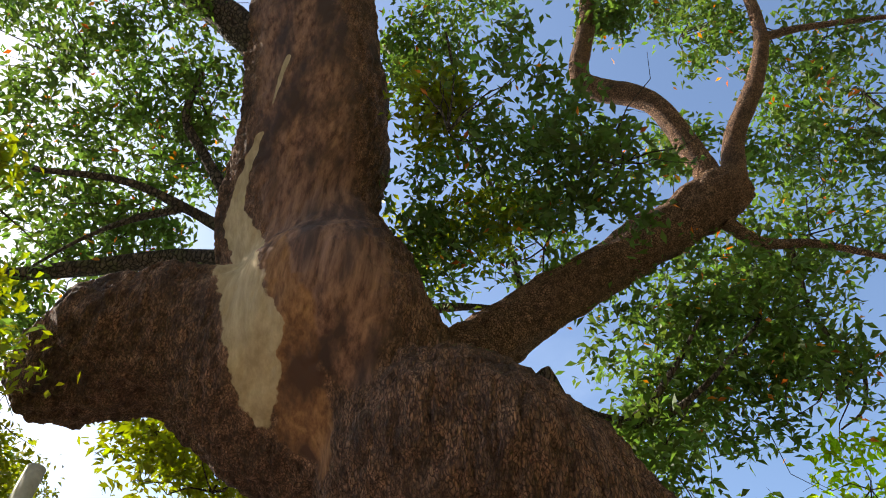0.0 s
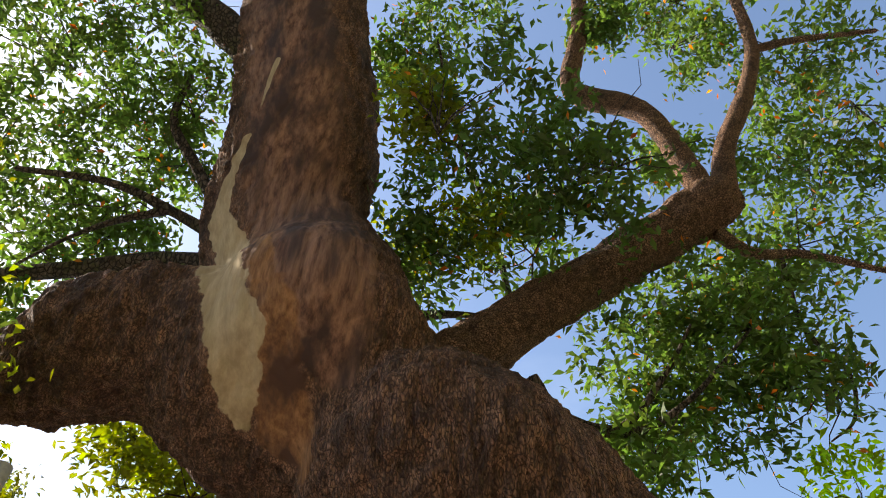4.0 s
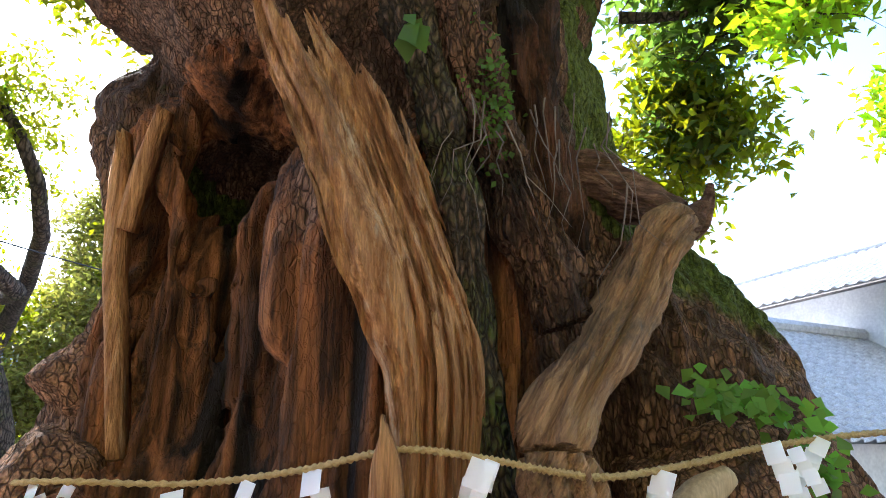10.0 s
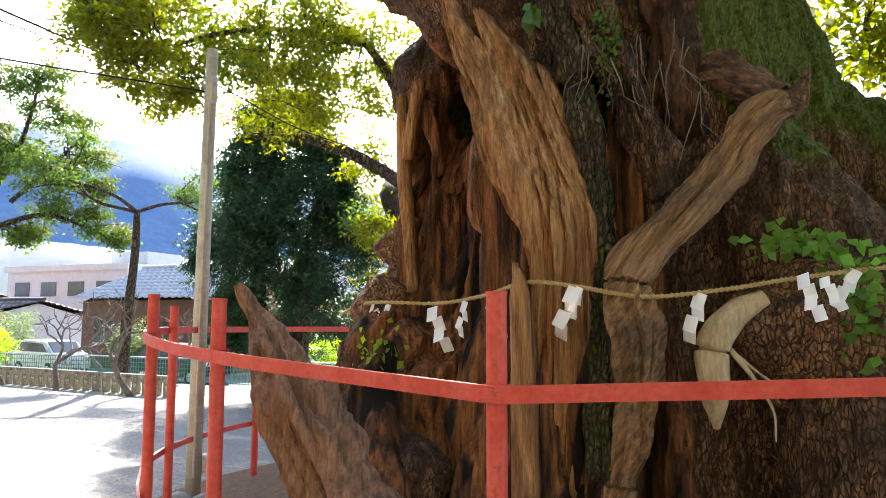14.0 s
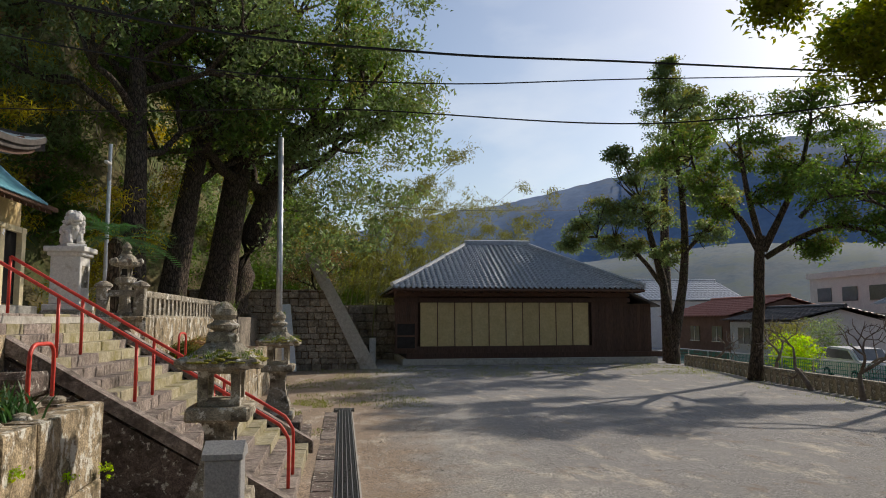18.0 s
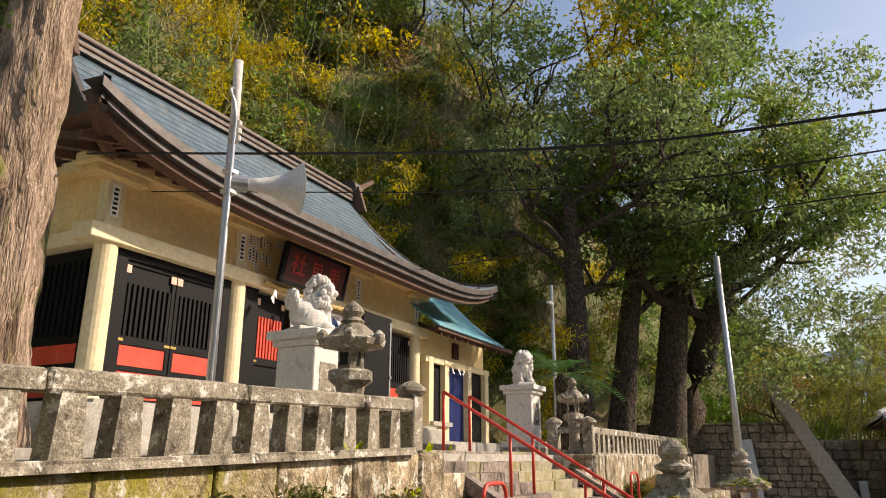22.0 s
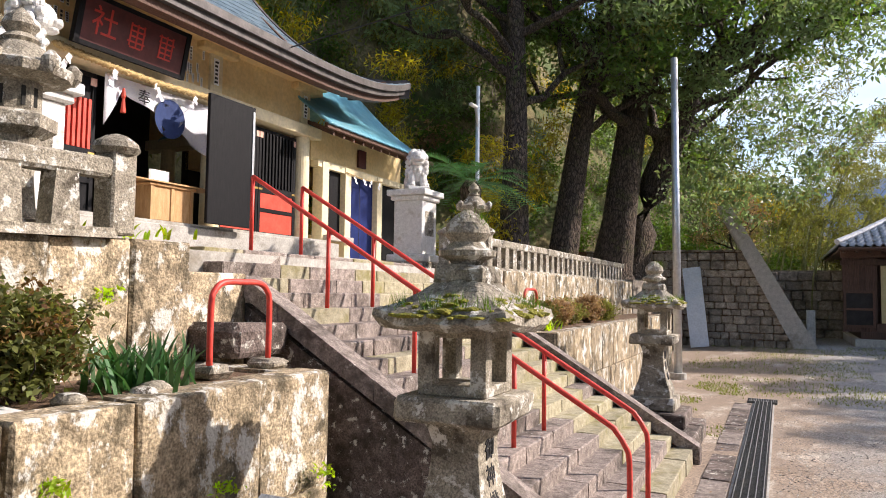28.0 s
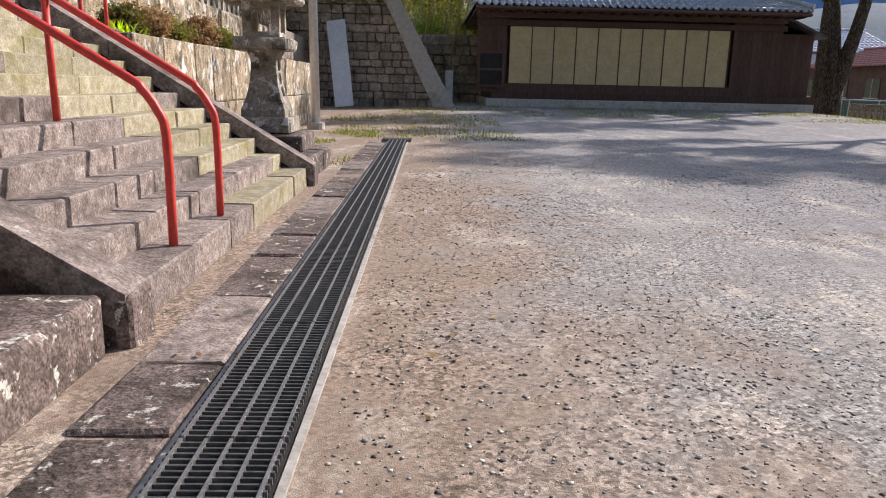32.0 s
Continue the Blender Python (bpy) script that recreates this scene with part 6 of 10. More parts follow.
        part("rafter", B(x - 0.03, x + 0.03, 31.1, y0 + 0.1, e - 0.20, e - 0.12), M["eave"], h)


hall()

# ---- masonry wall with the sloping coping, beyond the pole ----
def masonry():
    w = structure(thing("wall_masonry", (-2, 30, 0.2), "tall wall of rough brown masonry blocks with sloping coping", "wall"))
    y = 29.6

    def right(z):
        return 0.45 - 2.55 * (z - 0.2) / 5.1

    bm = bmesh.new()
    prism(bm, [(-7.5, 0), (0.45, 0), (right(3.7), 3.7), (-7.5, 3.7)], "y", y + 0.12, y + 1.2)
    part("core", bm, M["soil"], w)
    rr = random.Random(17)
    z = 0.2
    while z < 3.65:
        hgt = rr.uniform(0.24, 0.34)
        x = -7.2 + rr.uniform(0, 0.3)
        while x < right(z + hgt * 0.5) - 0.15:
            l = rr.uniform(0.28, 0.52)
            part("block", rough_box(x + 0.012, min(x + l, right(z + hgt * 0.5)) - 0.012, y - rr.uniform(0.0, 0.05), y + 0.25, z + 0.012, min(z + hgt, 3.72) - 0.012, 0.03, int(x * 100 + z * 1000), 0.018), M["block"], w)
            x += l
        z += hgt
    # sloping concrete coping and the pale flank behind it
    bm = bmesh.new()
    prism(bm, [(1.20, 0.0), (0.42, 0.0), (-2.15, 5.3), (-1.72, 5.35)], "y", y - 0.15, y + 0.25)
    part("coping", bm, M["concrete"], w, "pale concrete coping running down the slope")
    bm = bmesh.new()
    prism(bm, [(1.16, 0.0), (0.40, 0.0), (-2.2, 5.25), (-1.74, 5.3)], "y", y + 0.25, y + 6)
    part("flank", bm, M["concrete"], w)
    # left return towards the court
    bm = bmesh.new()
    part("return_wall", B(-7.0, -4.15, 24.0, 29.6, 0, 2.5), M["block"], w)
    # upper retaining wall, further back
    z = 0.2
    part("far_core", B(-4, 8, 37.2, 38, 0, 3.2), M["block"], w)
    while z < 3.1:
        x = -3.0 + rr.uniform(0, 0.3)
        while x < 2.6:
            l = rr.uniform(0.45, 0.8)
            part("far_block", rough_box(x + 0.015, x + l - 0.015, 37.0, 37.3, z + 0.015, z + 0.40, 0.04, int(x * 70 + z * 300), 0.025), M["block"], w)
            x += l
        z += 0.42
    part("gate_pillar", B(0.75, 1.05, 31.6, 31.9, 0.1, 1.55, bevel=0.02), M["concrete"], w)


masonry()
b = thing("leaning_panel", (-2.7, 28.3, 0.2), "pale blue-white sheet leaning on the wall", "panel")
bm = prism(bmesh.new(), [(0, 0), (0.62, 0), (0.62, 2.9), (0, 2.9)], "y", -0.02, 0.02)
bm.transform(pose(-2.98, 28.45, 0.2) @ pose(0, 0, 0, -13, -7, 0))
part("sheet", bm, mat("pale_blue_sheet", (0.55, 0.62, 0.70), (0.66, 0.72, 0.78), 3, 0.4, 0.03), b)

# ---- poles and cables ----
def street_pole():
    p = thing("lamp_pole", (-2.42, 20.6, 0), "tall pale steel pole beside the far lantern", "pole")
    part("shaft", cyl(bmesh.new(), (-2.42, 20.6, -0.2), (-2.50, 20.75, 8.15), 0.105, 0.085, 14), M["galv"], p, smooth=True)
    part("foot", cyl(bmesh.new(), (-2.42, 20.6, -0.1), (-2.42, 20.6, 0.12), 0.2, seg=14), M["concrete"], p)


def utility_pole():
    p = thing("utility_pole", (6.17, 4.55, 0), "slender concrete utility pole beside the fence", "pole")
    part("shaft", cyl(bmesh.new(), (6.17, 4.55, -0.2), (6.2, 4.53, 5.32), 0.092, 0.07, 14), M["polec"], p, smooth=True)
    part("strap", cyl(bmesh.new(), (6.2, 4.53, 4.72), (6.2, 4.53, 4.80), 0.085, seg=12), M["galv"], p)
    part("strap", cyl(bmesh.new(), (6.2, 4.53, 4.92), (6.2, 4.53, 4.97), 0.082, seg=12), M["galv"], p)
    part("conduit", tube(bmesh.new(), [(6.08, 4.47, 0.3), (6.10, 4.47, 2.5), (6.12, 4.47, 4.7)], 0.018, 6), M["polec"], p)
    part("junction_box", B(6.03, 6.13, 4.36, 4.46, 4.62, 4.86, bevel=0.01), M["polec"], p)
    part("meter_box", B(6.22, 6.36, 4.42, 4.56, 0.32, 0.52, bevel=0.02), M["white"], p)
    part("bracket", cyl(bmesh.new(), (6.2, 4.53, 4.76), (5.85, 4.4, 4.80), 0.014, seg=6), M["galv"], p)


def cable(pts, r=0.012, n=10):
    c = thing("cable", pts[0], "black overhead cable slung across the court", "cable", "overhead cables")
    part("wire", tube(bmesh.new(), smooth_path(pts, n), r, 5), M["wire"], c)


street_pole()
utility_pole()
SPK = (-4.68, 3.03)
cable([(9.70, 8.11, 6.29), (3.29, 6.30, 5.56), (0.2, 5.2, 5.12), (-2.6, 4.4, 5.02), (-8.0, 4.0, 5.9)], 0.014)
cable([(9.69, 8.09, 6.35), (3.39, 6.54, 5.44), (0.2, 5.6, 4.92), (-2.6, 5.0, 4.85), (-8.0, 5.0, 5.75)], 0.008)
cable([(6.2, 4.5, 4.78), (3.29, 6.34, 4.79), (-0.5, 8.0, 5.32), (-4.2, 9.9, 5.72), (-7.6, 11.5, 6.15)], 0.010)
cable([(6.2, 4.5, 4.90), (8.5, 4.2, 4.7), (12.0, 3.0, 4.9), (30, -4, 6.5)], 0.010)
cable([(-9, 22, 9.2), (0, 30, 7.6), (18, 42, 9.5)], 0.012)


def loudspeaker():
    p = thing("speaker_pole", (SPK[0], SPK[1], 2.42), "thin galvanised pole with a horn loudspeaker", "pole")
    part("pole", cyl(bmesh.new(), (SPK[0], SPK[1], 2.3), (SPK[0] - 0.02, SPK[1], 5.74), 0.036, 0.033, 12), M["galv"], p, smooth=True)
    part("pole_sleeve", cyl(bmesh.new(), (SPK[0], SPK[1], 4.95), (SPK[0] - 0.02, SPK[1], 5.74), 0.040, seg=12), mat("rusty_white_pipe", (0.55, 0.50, 0.48), (0.72, 0.68, 0.66), 7, 0.6, 0.1, spot=(0.36, 0.22, 0.15), sscale=6, sat=(0.55, 0.7)), p, smooth=True)
    part("conduit", tube(bmesh.new(), smooth_path([(SPK[0] + 0.05, SPK[1] - 0.05, 2.5), (SPK[0] + 0.05, SPK[1] - 0.05, 4.7), (SPK[0] + 0.06, SPK[1] - 0.06, 5.2), (SPK[0] + 0.02, SPK[1] - 0.10, 5.4), (SPK[0] - 0.01, SPK[1] - 0.04, 5.45)], 5), 0.013, 6), M["galv"], p)
    for z in (4.50, 4.68):
        part("clamp", B(SPK[0] - 0.05, SPK[0] + 0.05, SPK[1] - 0.05, SPK[1] + 0.05, z - 0.02, z + 0.02, bevel=0.006), M["galv"], p)
    for z in (4.98, 5.05, 5.12):
        part("insulator", cyl(bmesh.new(), (SPK[0] + 0.05, SPK[1], z - 0.02), (SPK[0] + 0.05, SPK[1] + 0.001, z + 0.02), 0.026, seg=8), M["white"], p)
    h = thing("horn_loudspeaker", (SPK[0], SPK[1] + 0.2, 4.6), "grey-white horn loudspeaker clamped to the pole", "loudspeaker")
    ax = Vector((0.62, 0.78, 0.06)).normalized()
    o = Vector((SPK[0] + 0.06, SPK[1] + 0.10, 4.60))
    q = ax.to_track_quat("Z", "Y").to_matrix().to_4x4()
    bm = lathe(bmesh.new(), 0, 0, [(0.055, 0.0), (0.06, 0.12), (0.085, 0.24), (0.13, 0.36), (0.185, 0.44), (0.225, 0.48), (0.232, 0.485), (0.215, 0.475), (0.17, 0.43), (0.11, 0.33), (0.05, 0.15)], 28)
    bm.transform(Matrix.Translation(o) @ q)
    part("horn", bm, mat("horn_grey_paint", (0.70, 0.69, 0.66), (0.80, 0.79, 0.76), 6, 0.5, 0.03), h, smooth=True)
    part("driver", cyl(bmesh.new(), o - ax * 0.12, o + ax * 0.03, 0.075, seg=14), M["galv"], h)
    part("bracket", cyl(bmesh.new(), o - ax * 0.02 + Vector((0, 0, 0.06)), (SPK[0], SPK[1], 4.68), 0.012, seg=6), M["galv"], h)
    part("bracket", cyl(bmesh.new(), o - ax * 0.02 - Vector((0, 0, 0.06)), (SPK[0], SPK[1], 4.50), 0.012, seg=6), M["galv"], h)


loudspeaker()
p = thing("lamp_post", (-6.6, 17.5, 2.42), "thin grey lamp post with an angled arm on the terrace", "lamp post")
part("shaft", cyl(bmesh.new(), (-6.6, 17.5, 2.4), (-6.6, 17.5, 7.0), 0.055, 0.05, 10), M["galv"], p)
part("arm", cyl(bmesh.new(), (-6.6, 17.5, 6.0), (-6.45, 17.0, 6.35), 0.03, seg=8), M["galv"], p)
part("lamp", B(-6.5, -6.4, 16.7, 17.05, 6.33, 6.40, bevel=0.02), M["white"], p)

# ---- low stone fence and the street beyond ----
def low_fence():
    f = thing("stone_fence", (15.4, 23, 0), "low fence of stubby stone posts along the court", "fence")
    a, c = np.array([16.35, 31.5]), np.array([14.55, 13.0])
    n = 44
    d = (c - a) / n
    bm0 = B(-0.10, 0.10, -0.09, 0.09, -0.1, 0.46, bevel=0.02)
    me = bpy.data.meshes.new("post")
    bm0.to_mesh(me)
    bm0.free()
    me.materials.append(M["oldstone"])
    for k in range(n + 1):
        q = a + d * k
        o = new("post", me)
        o.parent = f
        o.location = Vector((q[0], q[1], float(ground_z(q[0], q[1])))) - Vector(f.location)
    for k in range(0, n, 4):
        q0, q1 = a + d * k, a + d * min(k + 4, n)
        ang = math.degrees(math.atan2(q1[1] - q0[1], q1[0] - q0[0]))
        l = float(np.linalg.norm(q1 - q0))
        z = float(ground_z(*q0))
        part("rail", B(0, l, -0.11, 0.11, 0.44, 0.54, bevel=0.015, m=pose(q0[0], q0[1], z, 0, 0, ang)), M["oldstone"], f)


low_fence()


def net_fence():
    f = thing("net_fence", (19, 24, -0.2), "green mesh fence along the street", "fence")
    a, c = Vector((18.2, 37, 0)), Vector((18.6, -2, 0))
    for k in range(20):
        q = a.lerp(c, k / 19)
        part("post", cyl(bmesh.new(), (q.x, q.y, -0.6), (q.x, q.y, 0.75), 0.03, seg=8), M["galv"], f)
    bm = bmesh.new()
    green = mat("green_mesh", (0.03, 0.22, 0.17), (0.06, 0.30, 0.24), 6, 0.6, 0.0)
    for z in np.linspace(-0.45, 0.7, 9):
        cyl(bm, (a.x, a.y, z), (c.x, c.y, z), 0.010, seg=4)
    for k in range(330):
        q = a.lerp(c, k / 329)
        box(bm, q.x - 0.006, q.x + 0.006, q.y - 0.008, q.y + 0.008, -0.45, 0.7)
    tagged(part("mesh", bm, green, f), kind="stuff")
    part("top_rail", cyl(bmesh.new(), (a.x, a.y, 0.75), (c.x, c.y, 0.75), 0.022, seg=8), M["galv"], f)


net_fence()
structure(part("road", B(19.0, 26.0, -40, 90, -0.75, -0.46), mat("asphalt", (0.10, 0.10, 0.105), (0.17, 0.17, 0.175), 20, 0.9, 0.3, spot=(0.20, 0.20, 0.20), sscale=0.5)), "grey asphalt street beyond the fence")


def house(name, x0, x1, y0, y1, z0, wall, eave, ridge, wall_mat, roof_mat, label, along="y", windows=3):
    h = thing(name, ((x0 + x1) / 2, (y0 + y1) / 2, z0), label, "house", "houses across the street")
    part("wall", B(x0, x1, y0, y1, z0, wall), M[wall_mat], h)
    o = 0.5
    if along == "y":
        xm = (x0 + x1) / 2
        hip_tiles("roof", ((x0 - o, y0 - o, eave), (x0 - o, y1 + o, eave), (xm, y1 + o, ridge), (xm, y0 - o, ridge)), h, int((y1 - y0) * 2.5), 9, 0.04, roof_mat)
        hip_tiles("roof", ((x1 + o, y1 + o, eave), (x1 + o, y0 - o, eave), (xm, y0 - o, ridge), (xm, y1 + o, ridge)), h, int((y1 - y0) * 2.5), 9, 0.04, roof_mat)
        for y in (y0, y1):
            part("gable", prism(bmesh.new(), [(x0, wall - 0.05), (x1, wall - 0.05), (xm, ridge - 0.15)], "y", y - 0.05, y + 0.05), M[wall_mat], h)
        part("ridge", tube(bmesh.new(), [(xm, y0 - o, ridge + 0.08), (xm, y1 + o, ridge + 0.08)], 0.14, 8), M[roof_mat], h)
    else:
        ym = (y0 + y1) / 2
        hip_tiles("roof", ((x0 - o, y0 - o, eave), (x1 + o, y0 - o, eave), (x1 + o, ym, ridge), (x0 - o, ym, ridge)), h, int((x1 - x0) * 2.5), 9, 0.04, roof_mat)
        hip_tiles("roof", ((x1 + o, y1 + o, eave), (x0 - o, y1 + o, eave), (x0 - o, ym, ridge), (x1 + o, ym, ridge)), h, int((x1 - x0) * 2.5), 9, 0.04, roof_mat)
        for x in (x0, x1):
            part("gable", prism(bmesh.new(), [(y0, wall - 0.05), (y1, wall - 0.05), (ym, ridge - 0.15)], "x", x - 0.05, x + 0.05), M[wall_mat], h)
        part("ridge", tube(bmesh.new(), [(x0 - o, ym, ridge + 0.08), (x1 + o, ym, ridge + 0.08)], 0.14, 8), M[roof_mat], h)
    for k in range(windows):
        y = y0 + (y1 - y0) * (k + 0.5) / windows
        w = part("window", B(x0 - 0.05, x0 - 0.02, y - 0.7, y + 0.7, z0 + 0.8 + (wall - z0) * 0.15, z0 + 0.8 + (wall - z0) * 0.15 + 1.1), M["glass"], h)
        part("frame", B(x0 - 0.08, x0 - 0.05, y - 0.76, y + 0.76, z0 + 0.74 + (wall - z0) * 0.15, z0 + 0.8 + (wall - z0) * 0.15), M["galv"], w)
        part("frame", B(x0 - 0.08, x0 - 0.05, y - 0.03, y + 0.03, z0 + 0.8 + (wall - z0) * 0.15, z0 + 0.8 + (wall - z0) * 0.15 + 1.1), M["galv"], w)
    return h


M["glass"] = mat("window_glass", (0.06, 0.07, 0.08), (0.10, 0.11, 0.12), 1, 0.12, 0.0, spec=0.8)
M["redroof"] = mat("faded_red_roof", (0.38, 0.14, 0.10), (0.50, 0.22, 0.17), 4, 0.7, 0.1)
M["brownwall"] = mat("brown_siding", (0.16, 0.085, 0.06), (0.24, 0.14, 0.10), 3, 0.8, 0.1)
house("house", 30, 40, 66, 78, -0.5, 4.2, 4.3, 6.6, "plaster", "kawara", "white house with a grey tiled roof far off", "x", 3)
house("house", 27, 36, 46, 56, -0.5, 2.6, 2.6, 4.0, "brownwall", "redroof", "low house with a faded red roof", "y", 3)
house("house", 26.5, 33, 38, 45, -0.5, 2.2, 2.3, 3.1, "plaster", "coppedge", "low shed with a pale tin roof", "y", 2)
house("house", 27, 36, 21, 31, -0.5, 3.0, 3.1, 5.0, "brownwall", "kawara", "brown house with a grey tiled roof", "y", 3)
house("house", 26.5, 34, 8, 17, -0.5, 3.0, 3.1, 4.8, "cream", "kawara", "cream house with a grey tiled roof", "y", 3)
house("house", 38, 50, 0, 14, -0.5, 6.4, 6.5, 8.2, "brownwall", "redroof", "tall red-brown house behind the trees", "y", 4)


def flat_block():
    h = thing("flat_block", (48, 52, -0.5), "plain white flat-roofed building", "building", "houses across the street")
    part("wall", B(42, 52, 44, 58, -0.5, 6.0), M["plaster"], h)
    part("parapet", B(41.8, 52.2, 43.8, 58.2, 6.0, 6.5), M["plaster"], h)
    part("stair_tower", B(44, 48, 44, 48, 6.0, 7.6), M["plaster"], h)
    for k in range(4):
        for z in (1.2, 3.9):
            y = 45.5 + k * 3.2
            part("window", B(41.93, 41.97, y, y + 1.8, z, z + 1.2), M["glass"], h)


flat_block()


def car(x, y, z, turn, label, paint):
    c = thing("car", (x, y, z), label, "car", "parked cars")
    m = pose(x, y, z, 0, 0, turn)
    bm = bmesh.new()
    prism(bm, [(-1.9, 0.35), (-1.92, 0.75), (-1.75, 0.95), (-1.35, 1.02), (-0.75, 1.50), (1.15, 1.56), (1.75, 1.05), (1.9, 0.95), (1.92, 0.4), (1.7, 0.3), (-1.7, 0.3)], "y", -0.78, 0.78)
    bmesh.ops.bevel(bm, geom=list(bm.edges), offset=0.06, segments=2, affect="EDGES")
    bm.transform(m)
    part("body", bm, paint, c, smooth=False)
    for s in (-1, 1):
        bm = prism(bmesh.new(), [(-1.1, 1.05), (-0.68, 1.42), (1.05, 1.47), (1.5, 1.06)], "y", s * 0.785, s * 0.79)
        bm.transform(m)
        part("side_window", bm, M["glass"], c)
    bm = prism(bmesh.new(), [(-1.33, 1.04), (-0.78, 1.49), (-0.82, 1.50), (-1.37, 1.05)], "y", -0.62, 0.62)
    bm.transform(m)
    part("windscreen", bm, M["glass"], c)
    for sx in (-1.2, 1.2):
        for sy in (-0.72, 0.72):
            a, b2 = m @ Vector((sx, sy - 0.09, 0.3)), m @ Vector((sx, sy + 0.09, 0.3))
            w = part("wheel", cyl(bmesh.new(), a, b2, 0.31, seg=20), M["ink"], c)
            part("rim", cyl(bmesh.new(), m @ Vector((sx, sy - 0.10, 0.3)), m @ Vector((sx, sy + 0.10, 0.3)), 0.18, seg=14), M["galv"], w)
    for sy in (-0.6, 0.6):
        part("headlight", B(-1.95, -1.86, sy - 0.16, sy + 0.16, 0.72, 0.86, bevel=0.02, m=m), M["white"], c)


WHITECAR = mat("white_car_paint", (0.72, 0.73, 0.74), (0.78, 0.79, 0.80), 2, 0.25, 0.0, spec=0.6)
car(21.3, 13.2, -0.46, 75, "small white parked car seen past the tree", WHITECAR)
car(22.5, 27.5, -0.46, 80, "white parked van behind the fence", WHITECAR)
car(22.0, 19.5, -0.46, 90, "dark parked car behind the fence", mat("dark_car_paint", (0.03, 0.04, 0.05), (0.05, 0.06, 0.07), 2, 0.25, 0.0, spec=0.6))

# ---- white storehouse behind the big tree ----
def storehouse():
    h = thing("storehouse", (18.16, -20.03, 0), "white and yellow plastered house with grey tiled gable roof", "house")
    m = pose(18.16, -20.03, 0, 0, 0, 108.4) @ Matrix.Diagonal((1.6, -1.6, 1.37, 1))   # local x runs out of the white side, local y along it
    def L2(p):
        return m @ Vector(p)
    def Bm(*a, **k):
        return B(*a, m=m, **k)
    part("white_wall", Bm(0, 0.15, 0, 12, 0, 6.05), M["plaster"], h)
    part("yellow_wall", Bm(-7.0, 0.15, -0.15, 0, 0, 6.05), M["yellowwall"], h)
    part("back_wall", Bm(-7.0, -6.8, 0, 12, 0, 6.05), M["plaster"], h)
    prs = prism(bmesh.new(), [(-7.0, 6.0), (0.15, 6.0), (-3.4, 7.9)], "y", -0.14, 0.0)
    prs.transform(m)
    part("gable", prs, M["yellowwall"], h)
    hip_tiles("roof_tiles", (L2((1.0, -0.8, 5.95)), L2((1.0, 12.5, 5.95)), L2((-3.4, 12.5, 8.2)), L2((-3.4, -0.8, 8.2))), h, 44, 14, 0.05)
    hip_tiles("roof_tiles", (L2((-7.8, 12.5, 5.95)), L2((-7.8, -0.8, 5.95)), L2((-3.4, -0.8, 8.2)), L2((-3.4, 12.5, 8.2))), h, 44, 14, 0.05)
    part("ridge", tube(bmesh.new(), [L2((-3.4, -0.9, 8.32)), L2((-3.4, 12.5, 8.32))], 0.17, 8), M["kawara"], h)
    part("ridge_end", cyl(bmesh.new(), L2((-3.4, -1.05, 8.35)), L2((-3.4, -0.8, 8.35)), 0.30, seg=12), M["kawara"], h)
    for a, b2 in (((1.0, -0.8, 6.05), (-3.4, -0.8, 8.3)), ((-7.8, -0.8, 6.05), (-3.4, -0.8, 8.3))):
        part("verge_tiles", tube(bmesh.new(), [L2(a), L2(b2)], 0.14, 8), M["kawara"], h)
    bm = prism(bmesh.new(), [(1.0, 5.75), (1.0, 5.95), (-3.4, 8.15), (-7.8, 5.95), (-7.8, 5.75), (-3.4, 7.9)], "y", -0.75, -0.65)
    bm.transform(m)
    part("verge_board", bm, M["eave"], h)
    part("gutter", tube(bmesh.new(), [L2((1.05, -0.8, 5.85)), L2((1.05, 12.4, 5.85))], 0.06, 8), M["coppedge"], h)
    part("hopper", Bm(0.9, 1.1, -0.3, -0.1, 5.6, 5.85, bevel=0.02), M["coppedge"], h)
    part("downpipe", tube(bmesh.new(), [L2((1.0, -0.2, 5.6)), L2((0.35, -0.22, 5.2)), L2((0.25, -0.22, 4.9)), L2((0.25, -0.22, 0.2))], 0.05, 8), M["coppedge"], h)
    part("downpipe", tube(bmesh.new(), [L2((0.25, -0.22, 4.95)), L2((-1.8, -0.5, 5.35)), L2((-1.8, -0.7, 5.6))], 0.045, 8), M["coppedge"], h)
    part("window", Bm(-6.3, -4.9, -0.2, -0.16, 2.6, 4.5), M["glass"], h)
    # lower tiled roof abutting the white wall
    hip_tiles("lower_roof", (L2((0.1, 0.0, 2.0)), L2((7.0, 0.0, 2.0)), L2((7.0, 3.6, 4.72)), L2((0.1, 3.6, 4.72))), h, 26, 22, 0.05)
    hip_tiles("lower_roof", (L2((7.0, 8.0, 2.9)), L2((0.1, 8.0, 2.9)), L2((0.1, 3.6, 4.72)), L2((7.0, 3.6, 4.72))), h, 26, 22, 0.05)
    part("lower_wall", Bm(0.2, 6.3, 0.6, 7.0, 0, 2.0), M["plaster"], h)
    part("lower_ridge", tube(bmesh.new(), [L2((0.1, 3.6, 4.85)), L2((7.0, 3.6, 4.85))], 0.24, 8), M["kawara"], h)
    part("flashing", tube(bmesh.new(), [L2((0.06, 0.0, 2.1)), L2((0.06, 3.6, 4.85))], 0.09, 6), M["kawara"], h)


storehouse()


